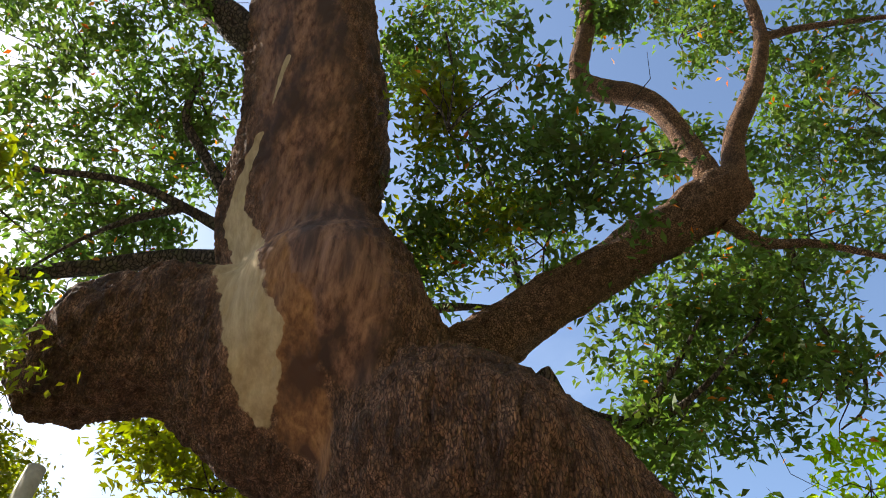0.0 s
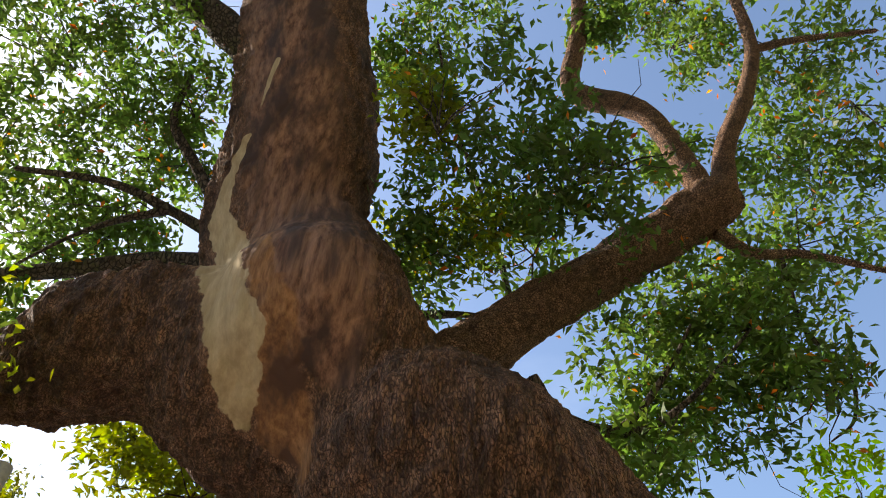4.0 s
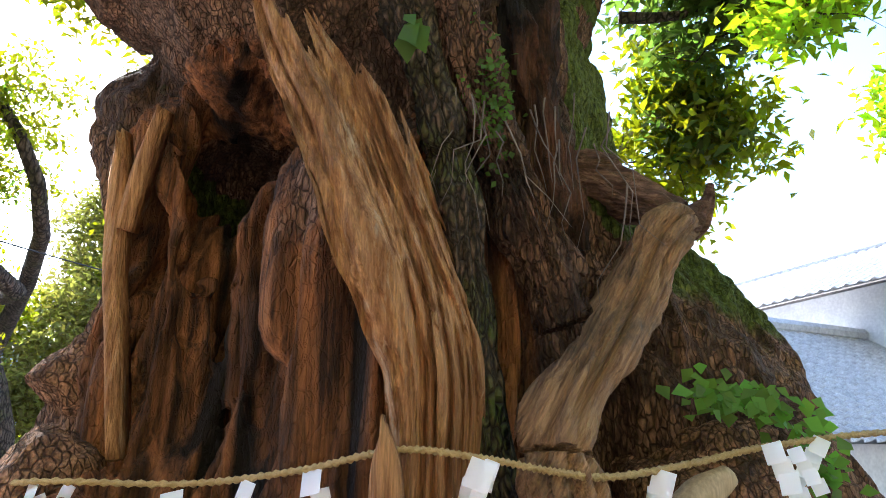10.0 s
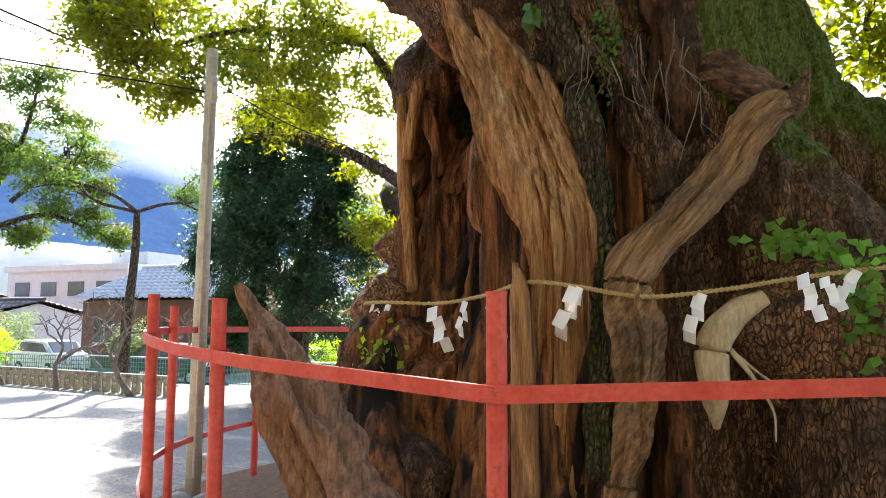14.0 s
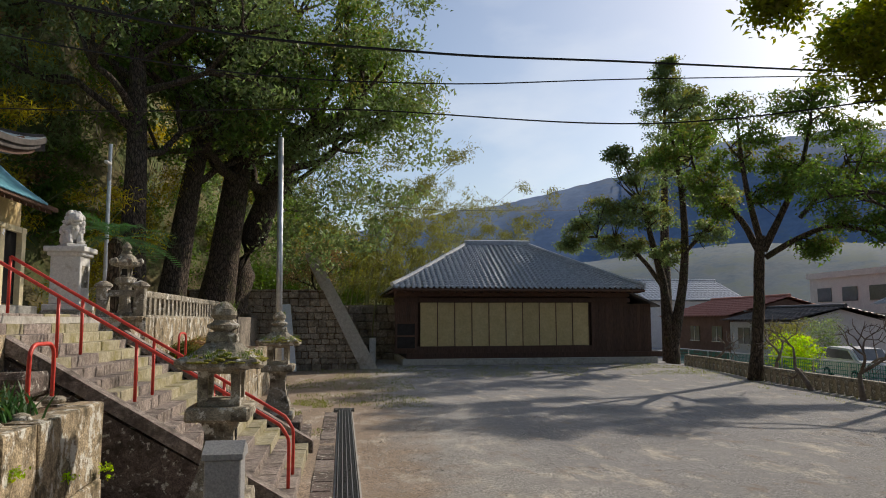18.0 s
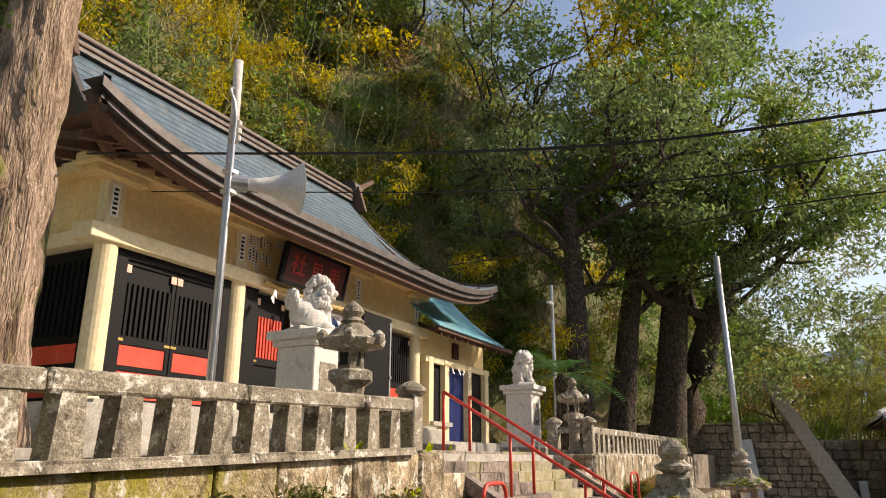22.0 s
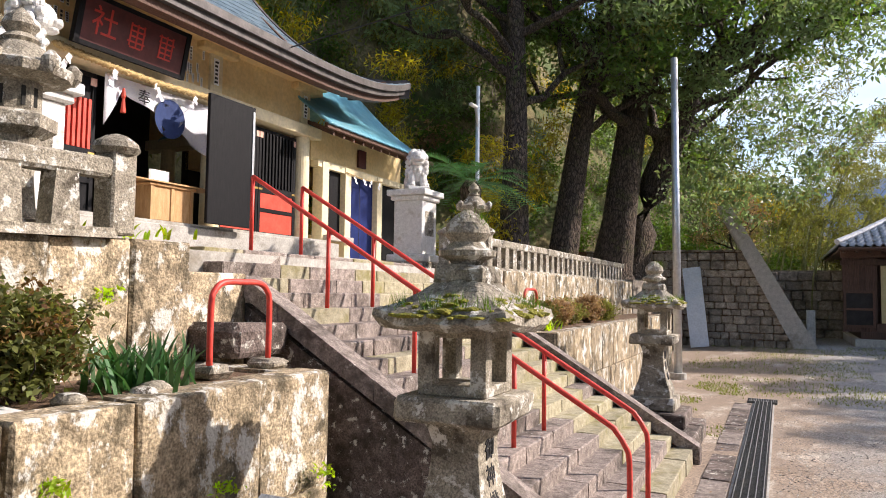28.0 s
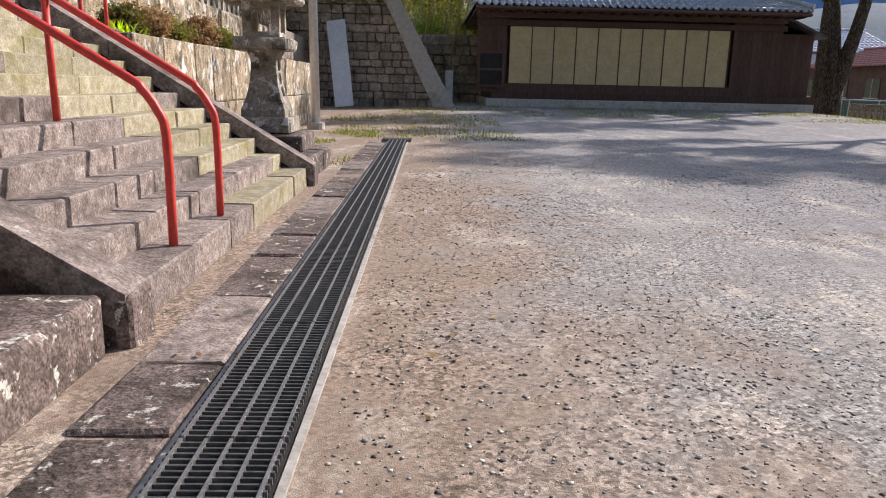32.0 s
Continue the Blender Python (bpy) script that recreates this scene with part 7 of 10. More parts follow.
def gate_eave():
    """Corner of a dark timber roof that juts in beyond the spring tree."""
    g = thing("gate_roof", (1.5, -7.5, 0), "dark timber gate roof with a boarded eave", "gate")
    part("roof_slab", prism(bmesh.new(), [(-5.40, 5.40), (-5.40, 5.50), (-7.5, 6.55), (-9.6, 5.50), (-9.6, 5.40), (-7.5, 6.42)], "x", -2.0, 5.38), M["eave"], g)
    part("fascia", B(-1.9, 5.28, -5.62, -5.55, 5.16, 5.41, bevel=0.01), M["black"], g)
    part("barge_board", prism(bmesh.new(), [(-5.62, 5.16), (-5.62, 5.42), (-7.5, 6.40), (-7.5, 6.10)], "x", 5.20, 5.28), M["black"], g)
    part("soffit", B(-1.9, 5.2, -9.4, -5.62, 5.12, 5.18), M["black"], g)
    for x in (-1.5, 4.6):
        for y in (-6.6, -8.4):
            part("post", B(x - 0.11, x + 0.11, y - 0.11, y + 0.11, -0.05, 5.14, bevel=0.015), M["black"], g)


gate_eave()

# ---- far hills ----
def mountains(name, dist, az0, az1, prof, seed, material, label, base=-10.0):
    n = 260
    deg = np.linspace(az0, az1, n)
    az = np.radians(deg)
    hh = np.interp(deg, *zip(*prof)) * (1 + 0.05 * fnoise(az * 9 + seed, az * 0 + seed, az * 0, 3) + 0.012 * fnoise(az * 120, az * 0 + seed, az * 0, 2))
    V, F = [], []
    for k, (a, q) in enumerate(zip(az, hh)):
        d = np.array([math.sin(a), math.cos(a)])
        for j, (f, g) in enumerate(((1.0, 0.0), (1.15, 0.35), (1.3, 0.7), (1.45, 1.0), (1.9, 0.9))):
            z = q * g * (1 + (0.16 * float(fnoise(a * 22, j * 1.7, seed, 3)) if j < 3 else 0))
            V.append((*(d * dist * f), base + z))
    for k in range(n - 1):
        for j in range(4):
            a = k * 5 + j
            F.append((a, a + 5, a + 6, a + 1))
    return structure(raw(name, V, F, material, smooth=True), label)


mountains("backdrop_mountain", 900, -12, 125, ((-12, 120), (5, 190), (12, 222), (18, 250), (22, 268), (30, 318), (42, 305), (60, 250), (90, 200), (125, 160)), 2.0, M["mount"], "wooded mountain ridge, distance haze put into its blue")
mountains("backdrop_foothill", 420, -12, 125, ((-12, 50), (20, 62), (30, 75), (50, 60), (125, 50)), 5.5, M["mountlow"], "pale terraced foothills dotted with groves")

# ---- the great camphor ----
TC = np.array([6.3, 0.0])


def limb(name, path, seg, parent, material, ridge=0.05, nring=6, twist=0.0, rough=0.06, freq=2.2, label="", mats=None, caps=True):
    """A tapering limb along (x, y, z, radius) points with furrowed, knotted bark."""
    P = np.array(smooth_path(path, nring))
    fr = frames_along([p[:3] for p in P])
    n = len(P)
    th = np.linspace(0, 2 * math.pi, seg, endpoint=False)
    C = np.array([np.array(f[0]) for f in fr])
    S = np.array([np.array(f[1]) for f in fr])
    U = np.array([np.array(f[2]) for f in fr])
    r = P[:, 3]
    dirs = S[:, None, :] * np.cos(th)[None, :, None] + U[:, None, :] * np.sin(th)[None, :, None]
    base = C[:, None, :] + dirs * r[:, None, None]
    q = base * freq
    d = rough * fnoise(q[..., 0], q[..., 1], q[..., 2], 4) * 2.0
    ln = np.linspace(0, 1, n)[:, None] * np.linalg.norm(C[-1] - C[0]) * 0.9
    k = np.round(r * 16) + 7
    kk = k.mean()
    rid = np.abs(fnoise(np.cos(th)[None, :] * kk * 0.30 + ln * 0.55, np.sin(th)[None, :] * kk * 0.30, ln * 0.8 + twist * th[None, :], 3))
    d = d - ridge * (1 - np.minimum(1, rid * 4))
    V = base + dirs * (d * np.minimum(1, r / 0.25)[:, None])[..., None]
    verts = V.reshape(-1, 3)
    i, j = np.meshgrid(np.arange(n - 1), np.arange(seg), indexing="ij")
    a, b = (i * seg + j).ravel(), (i * seg + (j + 1) % seg).ravel()
    F = np.stack([a, b, b + seg, a + seg], 1)
    if caps:
        verts = np.concatenate([verts, [C[0]], [C[-1] + (C[-1] - C[-2]) * 0.3]])
        m = n * seg
        jj = np.arange(seg)
        F = np.concatenate([F, np.stack([(jj + 1) % seg, jj, jj * 0 + m, jj * 0 + m], 1)[:, :4], np.stack([(n - 1) * seg + jj, (n - 1) * seg + (jj + 1) % seg, jj * 0 + m + 1, jj * 0 + m + 1], 1)])
        F3 = [tuple(dict.fromkeys(f)) for f in F[-2 * seg:]]
        me = bpy.data.meshes.new(name)
        me.from_pydata([tuple(v) for v in verts], [], [tuple(f) for f in F[:-2 * seg]] + F3)
        return put_mesh(name, me, material, parent, label, smooth=True)
    return raw(name, verts, F, material, parent, label, smooth=True)


camphor = thing("camphor_tree", (6.3, 0, 0), "giant ancient camphor tree, hollowed and splintered", "tree")


# axes of the great bole and its limbs: x, y, z, radius
BOLE = {
    "bole": ((6.6, 0.0, -0.4, 2.35), (6.5, 0.0, 0.8, 2.0), (6.41, -0.03, 1.94, 1.73), (5.98, 0.12, 2.75, 1.47), (6.1, -0.36, 4.3, 1.33), (5.22, 0.59, 5.66, 1.1), (5.61, 1.13, 6.29, 1.33)),
    "main": ((7.01, 0.6, 6.88, 1.39), (6.28, 2.34, 7.97, 1.15), (6.69, 2.26, 9.18, 1.14), (7.02, 2.84, 10.51, 1.11), (6.41, 3.15, 12.22, 1.14), (5.99, 3.75, 14.06, 1.1), (5.41, 4.38, 16.01, 1.0)),
    "left": ((6.52, 1.43, 7.07, 1.1), (6.98, 2.72, 7.59, 0.93), (7.44, 3.33, 8.26, 0.93), (7.79, 4.21, 8.09, 0.73), (8.31, 4.58, 7.86, 0.62)),
    "shoulder": ((5.72, 0.13, 4.75, 0.72), (4.79, -0.01, 5.62, 0.65), (5.47, 0.05, 5.99, 0.79), (5.28, 0.04, 6.48, 0.76), (6.22, 0.44, 7.61, 0.72)),
    "overhang": ((6.15, -1.45, 6.15, 0.47), (5.51, -0.65, 5.65, 0.36), (5.16, -0.67, 6.36, 0.43)),
    "rim": ((6.65, 1.12, 4.68, 0.48), (5.85, 1.54, 4.56, 0.23), (5.55, 1.16, 3.67, 0.42)),
    "foot": ((5.68, 1.43, 2.77, 0.37), (6.04, 1.52, 2.21, 0.23), (4.99, 1.41, 1.74, 0.44), (4.87, 1.13, 0.9, 0.7), (4.8, 1.0, 0.0, 0.9)),
    "back": ((6.14, -0.95, 5.82, 0.74), (6.69, -1.14, 5.5, 0.62), (6.51, -1.57, 3.84, 0.6), (6.55, -2.27, 3.28, 0.58), (6.51, -2.66, 2.75, 0.59), (5.25, -2.16, 1.6, 0.63), (4.8, -2.6, 0.6, 0.9)),
    "buttress": ((5.45, -0.85, 4.0, 0.40), (5.41, -1.12, 3.5, 0.42), (5.37, -1.42, 3.0, 0.44), (5.20, -1.78, 2.4, 0.46), (5.0, -2.05, 1.8, 0.52), (4.85, -2.25, 1.0, 0.65)),
    "front": ((4.85, -0.05, -0.2, 0.8), (4.75, 0.02, 1.2, 0.55), (4.75, 0.05, 2.4, 0.42), (4.8, 0.1, 3.6, 0.40)),
}
HOLLOW = (((5.15, 0.85, 4.05, 0.38), (5.0, 0.88, 3.5, 0.46), (4.85, 0.85, 2.9, 0.42), (4.35, 0.75, 1.9, 0.34), (4.1, 0.7, 0.9, 0.25)), ((4.9, 0.6, 3.98, 0.30), (5.9, 0.8, 3.95, 0.36)), ((5.1, 1.0, 3.6, 0.16), (5.3, 0.98, 2.9, 0.16), (5.1, 0.95, 2.0, 0.12)), ((4.55, -0.62, 0.8, 0.20), (4.42, -0.56, 2.4, 0.17), (4.50, -0.42, 3.8, 0.12)), ((4.2, 0.95, 0.2, 0.35), (4.9, 0.8, 0.5, 0.45)))
RIBS = (
    ((5.0, 1.05, 1.2, 0.12), (5.05, 1.03, 2.3, 0.11), (5.10, 1.07, 3.1, 0.10), (5.10, 1.14, 3.95, 0.07)),
    ((4.95, 0.85, 0.8, 0.11), (5.05, 0.88, 1.9, 0.09), (5.15, 0.86, 2.7, 0.08), (5.20, 0.92, 3.25, 0.05)),
    ((4.75, 0.62, 0.6, 0.14), (4.88, 0.66, 1.7, 0.11), (4.98, 0.67, 2.6, 0.10), (4.98, 0.72, 3.42, 0.10)),
    ((4.85, 0.45, 0.9, 0.12), (4.93, 0.48, 2.0, 0.10), (5.00, 0.55, 2.9, 0.09), (4.98, 0.60, 3.62, 0.09)),
    ((4.80, 0.30, 1.0, 0.14), (4.88, 0.34, 2.2, 0.13), (4.92, 0.32, 3.0, 0.11), (4.95, 0.30, 3.7, 0.08)),
    ((4.55, 0.48, 0.4, 0.10), (4.68, 0.50, 1.4, 0.07), (4.80, 0.58, 2.2, 0.05), (4.86, 0.66, 2.75, 0.02)),
)


def chain_distance(axes, chains, h, origin, shape, k, big=2.0, margin=0.7):
    """Smooth union of round cones along the chains, on a grid of step h."""
    D = np.full(shape, big, np.float32)
    for ch in chains:
        P = np.array(smooth_path(ch, 3))
        for p, q in zip(P, P[1:]):
            r = max(p[3], q[3]) + margin
            lo = [max(0, int((min(p[i], q[i]) - r - origin[i]) / h)) for i in range(3)]
            hi = [min(shape[i], int((max(p[i], q[i]) + r - origin[i]) / h) + 2) for i in range(3)]
            if min(b - a for a, b in zip(lo, hi)) < 1:
                continue
            x, y, z = axes[0][lo[0]:hi[0], None, None], axes[1][None, lo[1]:hi[1], None], axes[2][None, None, lo[2]:hi[2]]
            v = q[:3] - p[:3]
            t = np.clip(((x - p[0]) * v[0] + (y - p[1]) * v[1] + (z - p[2]) * v[2]) / max(1e-6, float(v @ v)), 0, 1)
            d = np.sqrt((x - p[0] - t * v[0]) ** 2 + (y - p[1] - t * v[1]) ** 2 + (z - p[2] - t * v[2]) ** 2) - (p[3] + (q[3] - p[3]) * t)
            s = D[lo[0]:hi[0], lo[1]:hi[1], lo[2]:hi[2]]
            g = np.maximum(k - np.abs(s - d), 0) / k
            s[...] = np.minimum(s, d) - g * g * k * 0.25
    return D


def net_surface(D, h, origin):
    """Quads through the zero level of a distance grid."""
    S = D < 0
    n = np.array(D.shape) - 1
    off = [(i, j, k) for i in (0, 1) for j in (0, 1) for k in (0, 1)]
    cnt = sum(S[i:i + n[0], j:j + n[1], k:k + n[2]].astype(np.int8) for i, j, k in off)
    C = np.argwhere((cnt > 0) & (cnt < 8))
    acc, num = np.zeros((len(C), 3)), np.zeros(len(C))
    for a in off:
        for ax in range(3):
            if a[ax]:
                continue
            b = list(a)
            b[ax] = 1
            fa = D[C[:, 0] + a[0], C[:, 1] + a[1], C[:, 2] + a[2]]
            fb = D[C[:, 0] + b[0], C[:, 1] + b[1], C[:, 2] + b[2]]
            m = (fa < 0) != (fb < 0)
            t = np.where(m, fa / np.where(m, fa - fb, 1), 0)
            p = C + np.array(a, float)
            p[:, ax] += t
            acc += p * m[:, None]
            num += m
    V = acc / num[:, None] * h + np.array(origin)
    idx = np.full(n, -1, np.int32)
    idx[C[:, 0], C[:, 1], C[:, 2]] = np.arange(len(C))
    F = []
    for ax in range(3):
        u, w = (ax + 1) % 3, (ax + 2) % 3
        lo = [slice(1, n[i]) for i in range(3)]
        lo[ax] = slice(0, n[ax])
        nx = list(lo)
        nx[ax] = slice(1, n[ax] + 1)
        s0, s1 = S[tuple(lo)], S[tuple(nx)]
        E = np.argwhere(s0 != s1)
        flip = s0[E[:, 0], E[:, 1], E[:, 2]]
        E = E + np.array([0 if i == ax else 1 for i in range(3)])
        q = []
        for du, dw in ((0, 0), (1, 0), (1, 1), (0, 1)):
            e = E.copy()
            e[:, u] -= du
            e[:, w] -= dw
            q.append(idx[e[:, 0], e[:, 1], e[:, 2]])
        q = np.stack(q, 1)
        q[~flip] = q[~flip][:, ::-1]
        F.append(q)
    F = np.concatenate(F)
    return V, F[(F >= 0).all(1)]


def split_quads(V, F):
    """Each quad into four."""
    e = np.sort(np.stack([F, np.roll(F, -1, 1)], -1).reshape(-1, 2), 1)
    key, inv = np.unique(e[:, 0].astype(np.int64) * len(V) + e[:, 1], return_inverse=True)
    mid = (V[key // len(V)] + V[key % len(V)]) / 2
    inv = inv.reshape(-1, 4) + len(V)
    cen = V[F].mean(1)
    c = np.arange(len(F)) + len(V) + len(mid)
    V2 = np.concatenate([V, mid, cen])
    F2 = np.concatenate([np.stack([F[:, i], inv[:, i], c, inv[:, i - 1]], 1) for i in range(4)])
    return V2, F2


def vertex_normals(V, F):
    n = np.cross(V[F[:, 2]] - V[F[:, 0]], V[F[:, 3]] - V[F[:, 1]])
    N = np.zeros_like(V)
    for i in range(4):
        for a in range(3):
            N[:, a] += np.bincount(F[:, i], n[:, a], len(V))
    return N / (np.linalg.norm(N, axis=1)[:, None] + 1e-9)


def along(V, line):
    """Distance of places to a line of points, in units of the line's half width there, and which side lies first."""
    best = np.full(len(V), 9.0)
    for p, q in zip(line, line[1:]):
        p, q = np.array(p), np.array(q)
        v = q[:3] - p[:3]
        t = np.clip((V - p[:3]) @ v / (v @ v), 0, 1)
        d = np.linalg.norm(V - p[:3] - t[:, None] * v, axis=1) / (p[3] + (q[3] - p[3]) * t)
        best = np.minimum(best, d)
    return best


SCAR = ((5.55, 4.2, 12.4, 0.04), (6.10, 3.95, 11.3, 0.07), (6.55, 3.95, 10.5, 0.10), (6.85, 3.78, 9.85, 0.22), (6.65, 3.55, 9.1, 0.34), (6.25, 3.45, 8.2, 0.36), (6.06, 3.29, 7.45, 0.36), (6.35, 2.95, 6.95, 0.28), (6.57, 2.55, 6.58, 0.14))
INNER = ((6.0, 3.6, 9.4, 0.08), (5.80, 3.34, 8.27, 0.22), (5.67, 3.11, 7.45, 0.30), (5.93, 2.86, 6.98, 0.32), (6.07, 2.60, 6.62, 0.32), (6.02, 2.45, 6.2, 0.20))
PEELED = ((5.25, 4.54, 13.9, 0.8), (5.5, 3.85, 12.05, 0.8), (5.86, 3.44, 10.78, 0.75), (5.86, 3.08, 9.74, 0.75), (5.40, 3.0, 8.1, 0.75), (5.40, 2.76, 7.4, 0.55), (5.5, 2.44, 7.0, 0.25))


def great_bole():
    """The swollen bole with its limbs in one skin: hollowed towards the court, knotted, furrowed, stripped of bark in places."""
    h = 0.055
    origin = (3.5, -3.7, -0.25)
    shape = (100, 168, 305)
    axes = [origin[i] + h * np.arange(shape[i]) for i in range(3)]
    D = chain_distance(axes, BOLE.values(), h, origin, shape, 0.22)
    H = chain_distance(axes, HOLLOW, h, origin, shape, 0.12)
    k = 0.12
    g = np.maximum(k - np.abs(D + H), 0) / k
    D = np.maximum(D, -H) + g * g * k * 0.25
    Rb = chain_distance(axes, RIBS, h, origin, shape, 0.05, margin=0.4)
    g = np.maximum(0.07 - np.abs(D - Rb), 0) / 0.07
    D = np.minimum(D, Rb) - g * g * 0.07 * 0.25
    V, F = net_surface(D, h, origin)
    V, F = split_quads(V, F)
    # one pass of relaxing, then relief along the normals
    for _ in range(2):
        A, c = np.zeros_like(V), np.zeros(len(V))
        for i in range(4):
            for j in (1, 3):
                for a in range(3):
                    A[:, a] += np.bincount(F[:, i], V[F[:, (i + j) % 4], a], len(V))
                c += np.bincount(F[:, i], minlength=len(V))
        V = 0.4 * V + 0.6 * A / c[:, None]
    N = vertex_normals(V, F)
    X, Y, Z = V.T
    gi = [np.clip(((V[:, i] - origin[i]) / h).astype(int), 0, shape[i] - 1) for i in range(3)]
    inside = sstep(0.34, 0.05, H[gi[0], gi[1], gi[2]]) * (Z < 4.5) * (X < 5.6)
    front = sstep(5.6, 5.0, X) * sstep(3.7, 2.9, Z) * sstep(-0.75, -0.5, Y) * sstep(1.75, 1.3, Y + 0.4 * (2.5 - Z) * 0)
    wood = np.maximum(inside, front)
    w1 = fnoise(X * 0.9, Y * 0.9, Z * 0.5, 3)
    # strips of bare wood
    a_scar = np.clip(1.6 - along(V, SCAR), 0, 1)
    a_inner = np.clip(1.5 - along(V, INNER), 0, 1)
    a_peel = np.clip(1.5 - along(V, PEELED), 0, 1)
    bare = np.clip(np.maximum(a_scar, np.maximum(a_inner, a_peel)) * 1.6 - 0.4, 0, 1)
    flute = np.abs(fnoise(Y * 4.2 + X * 1.5 + 0.9 * w1 + 0.35 * Z, Z * 0.42, X * 2.0, 3))
    flute2 = fnoise(Y * 13.0 + X * 6 + 1.2 * w1, Z * 1.1, X * 7, 3)
    d = wood * (0.17 * (np.minimum(1, flute * 3.2) - 0.55) + 0.055 * flute2)
    fur = np.abs(fnoise(X * 4.5 + w1, Y * 4.5 + w1, Z * 1.5, 3))
    barkd = 0.10 * fnoise(X * 1.4, Y * 1.4, Z * 1.3 + 4, 4) - 0.055 * (1 - np.minimum(1, fur * 4.5)) + 0.045 * fnoise(X * 8, Y * 8, Z * 5, 3)
    gnarl = sstep(0.25, 0.7, fnoise(X * 0.8 + 9, Y * 0.8, Z * 0.7, 2)) * 0.8 + sstep(2.6, 3.6, Y) * (Z < 9.2) * sstep(6.6, 7.2, X) * 1.0 + sstep(1.2, 1.5, Y) * (Z < 5.3) * 0.8
    barkd = barkd + gnarl * 0.09 * fnoise(X * 3.3, Y * 3.3, Z * 3.3 + 2, 3)
    d = d + (1 - wood) * (barkd * (1 - 0.75 * bare) + bare * (-0.035 + 0.05 * fnoise(X * 2.2 + 0.6 * Z, Y * 2.2, Z * 0.55, 3)))
    V = V + N * d[:, None]
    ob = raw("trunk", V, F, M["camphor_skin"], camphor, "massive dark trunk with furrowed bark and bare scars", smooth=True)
    mossy = sstep(0.1, -0.45, N[:, 1]) * (X > 4.9) * sstep(2.9, 3.4, Z) * sstep(8.0, 7.0, Z) * (N[:, 2] > -0.4)
    mossy = np.maximum(mossy, 0.75 * sstep(0.45, 0.9, N[:, 2]) * (Z > 2))
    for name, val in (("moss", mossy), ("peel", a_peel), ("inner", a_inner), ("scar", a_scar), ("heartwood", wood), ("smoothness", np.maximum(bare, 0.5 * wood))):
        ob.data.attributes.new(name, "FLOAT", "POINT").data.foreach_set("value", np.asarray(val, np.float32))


great_bole()


def shard(name, path, thick, material, seed, jag=0.25, facing=(-1, 0.1, 0), nw=16, nl=40, label="", curl=0.5):
    """A torn slab of wood: (x, y, z, width) from foot to tip, ragged at the top, fluted along the grain."""
    P = np.array(smooth_path(path, max(2, nl // (len(path) - 1))))
    n = len(P)
    f = np.array(facing, float)
    f /= np.linalg.norm(f)
    s = np.linspace(-1, 1, nw)
    V = np.zeros((n, nw, 3))
    r = np.random.default_rng(seed)
    ragged = np.interp(np.linspace(0, 1, nw), np.linspace(0, 1, 7), r.random(7))
    L0 = P[-1, 2] - P[0, 2]
    for i in range(n):
        d = P[min(i + 1, n - 1), :3] - P[max(i - 1, 0), :3]
        d /= np.linalg.norm(d)
        side = np.cross(d, f)
        side /= np.linalg.norm(side)
        t = i / (n - 1)
        w = P[i, 3] / 2
        flute = fnoise(s * 4.0 + seed, np.full(nw, t * 1.2 * L0), np.full(nw, seed * 1.3), 3)
        out = thick * (0.55 + 0.45 * np.cos(s * math.pi / 2 * curl * 2)) + (0.15 * flute + 0.05 * fnoise(s * 15.0 + seed, np.full(nw, t * 1.6 * L0), np.full(nw, seed * 0.7), 2)) * min(1, w * 2)
        drop = ragged * jag * max(0, (t - 0.72) / 0.28) ** 1.5
        V[i] = P[i, :3] + side[None] * (s * w)[:, None] * (1 + 0.10 * float(vnoise(t * 9, seed, 0.5))) + f[None] * out[:, None]
        V[i] -= d[None] * drop[:, None]
    back = V - f[None, None] * (thick * 1.3)
    allv = np.concatenate([V.reshape(-1, 3), back.reshape(-1, 3)])
    k = n * nw
    i, j = np.meshgrid(np.arange(n - 1), np.arange(nw - 1), indexing="ij")
    a = (i * nw + j).ravel()
    F = [np.stack([a, a + 1, a + nw + 1, a + nw], 1), np.stack([a + nw, a + nw + 1, a + 1, a], 1) + k]
    ring = np.array([j for j in range(nw)] + [i * nw + nw - 1 for i in range(1, n)] + [(n - 1) * nw + j for j in range(nw - 2, -1, -1)] + [i * nw for i in range(n - 2, 0, -1)])
    q = np.roll(ring, -1)
    F.append(np.stack([ring, ring + k, q + k, q], 1))
    return raw(name, allv, np.concatenate(F), material, camphor, label, smooth=True)


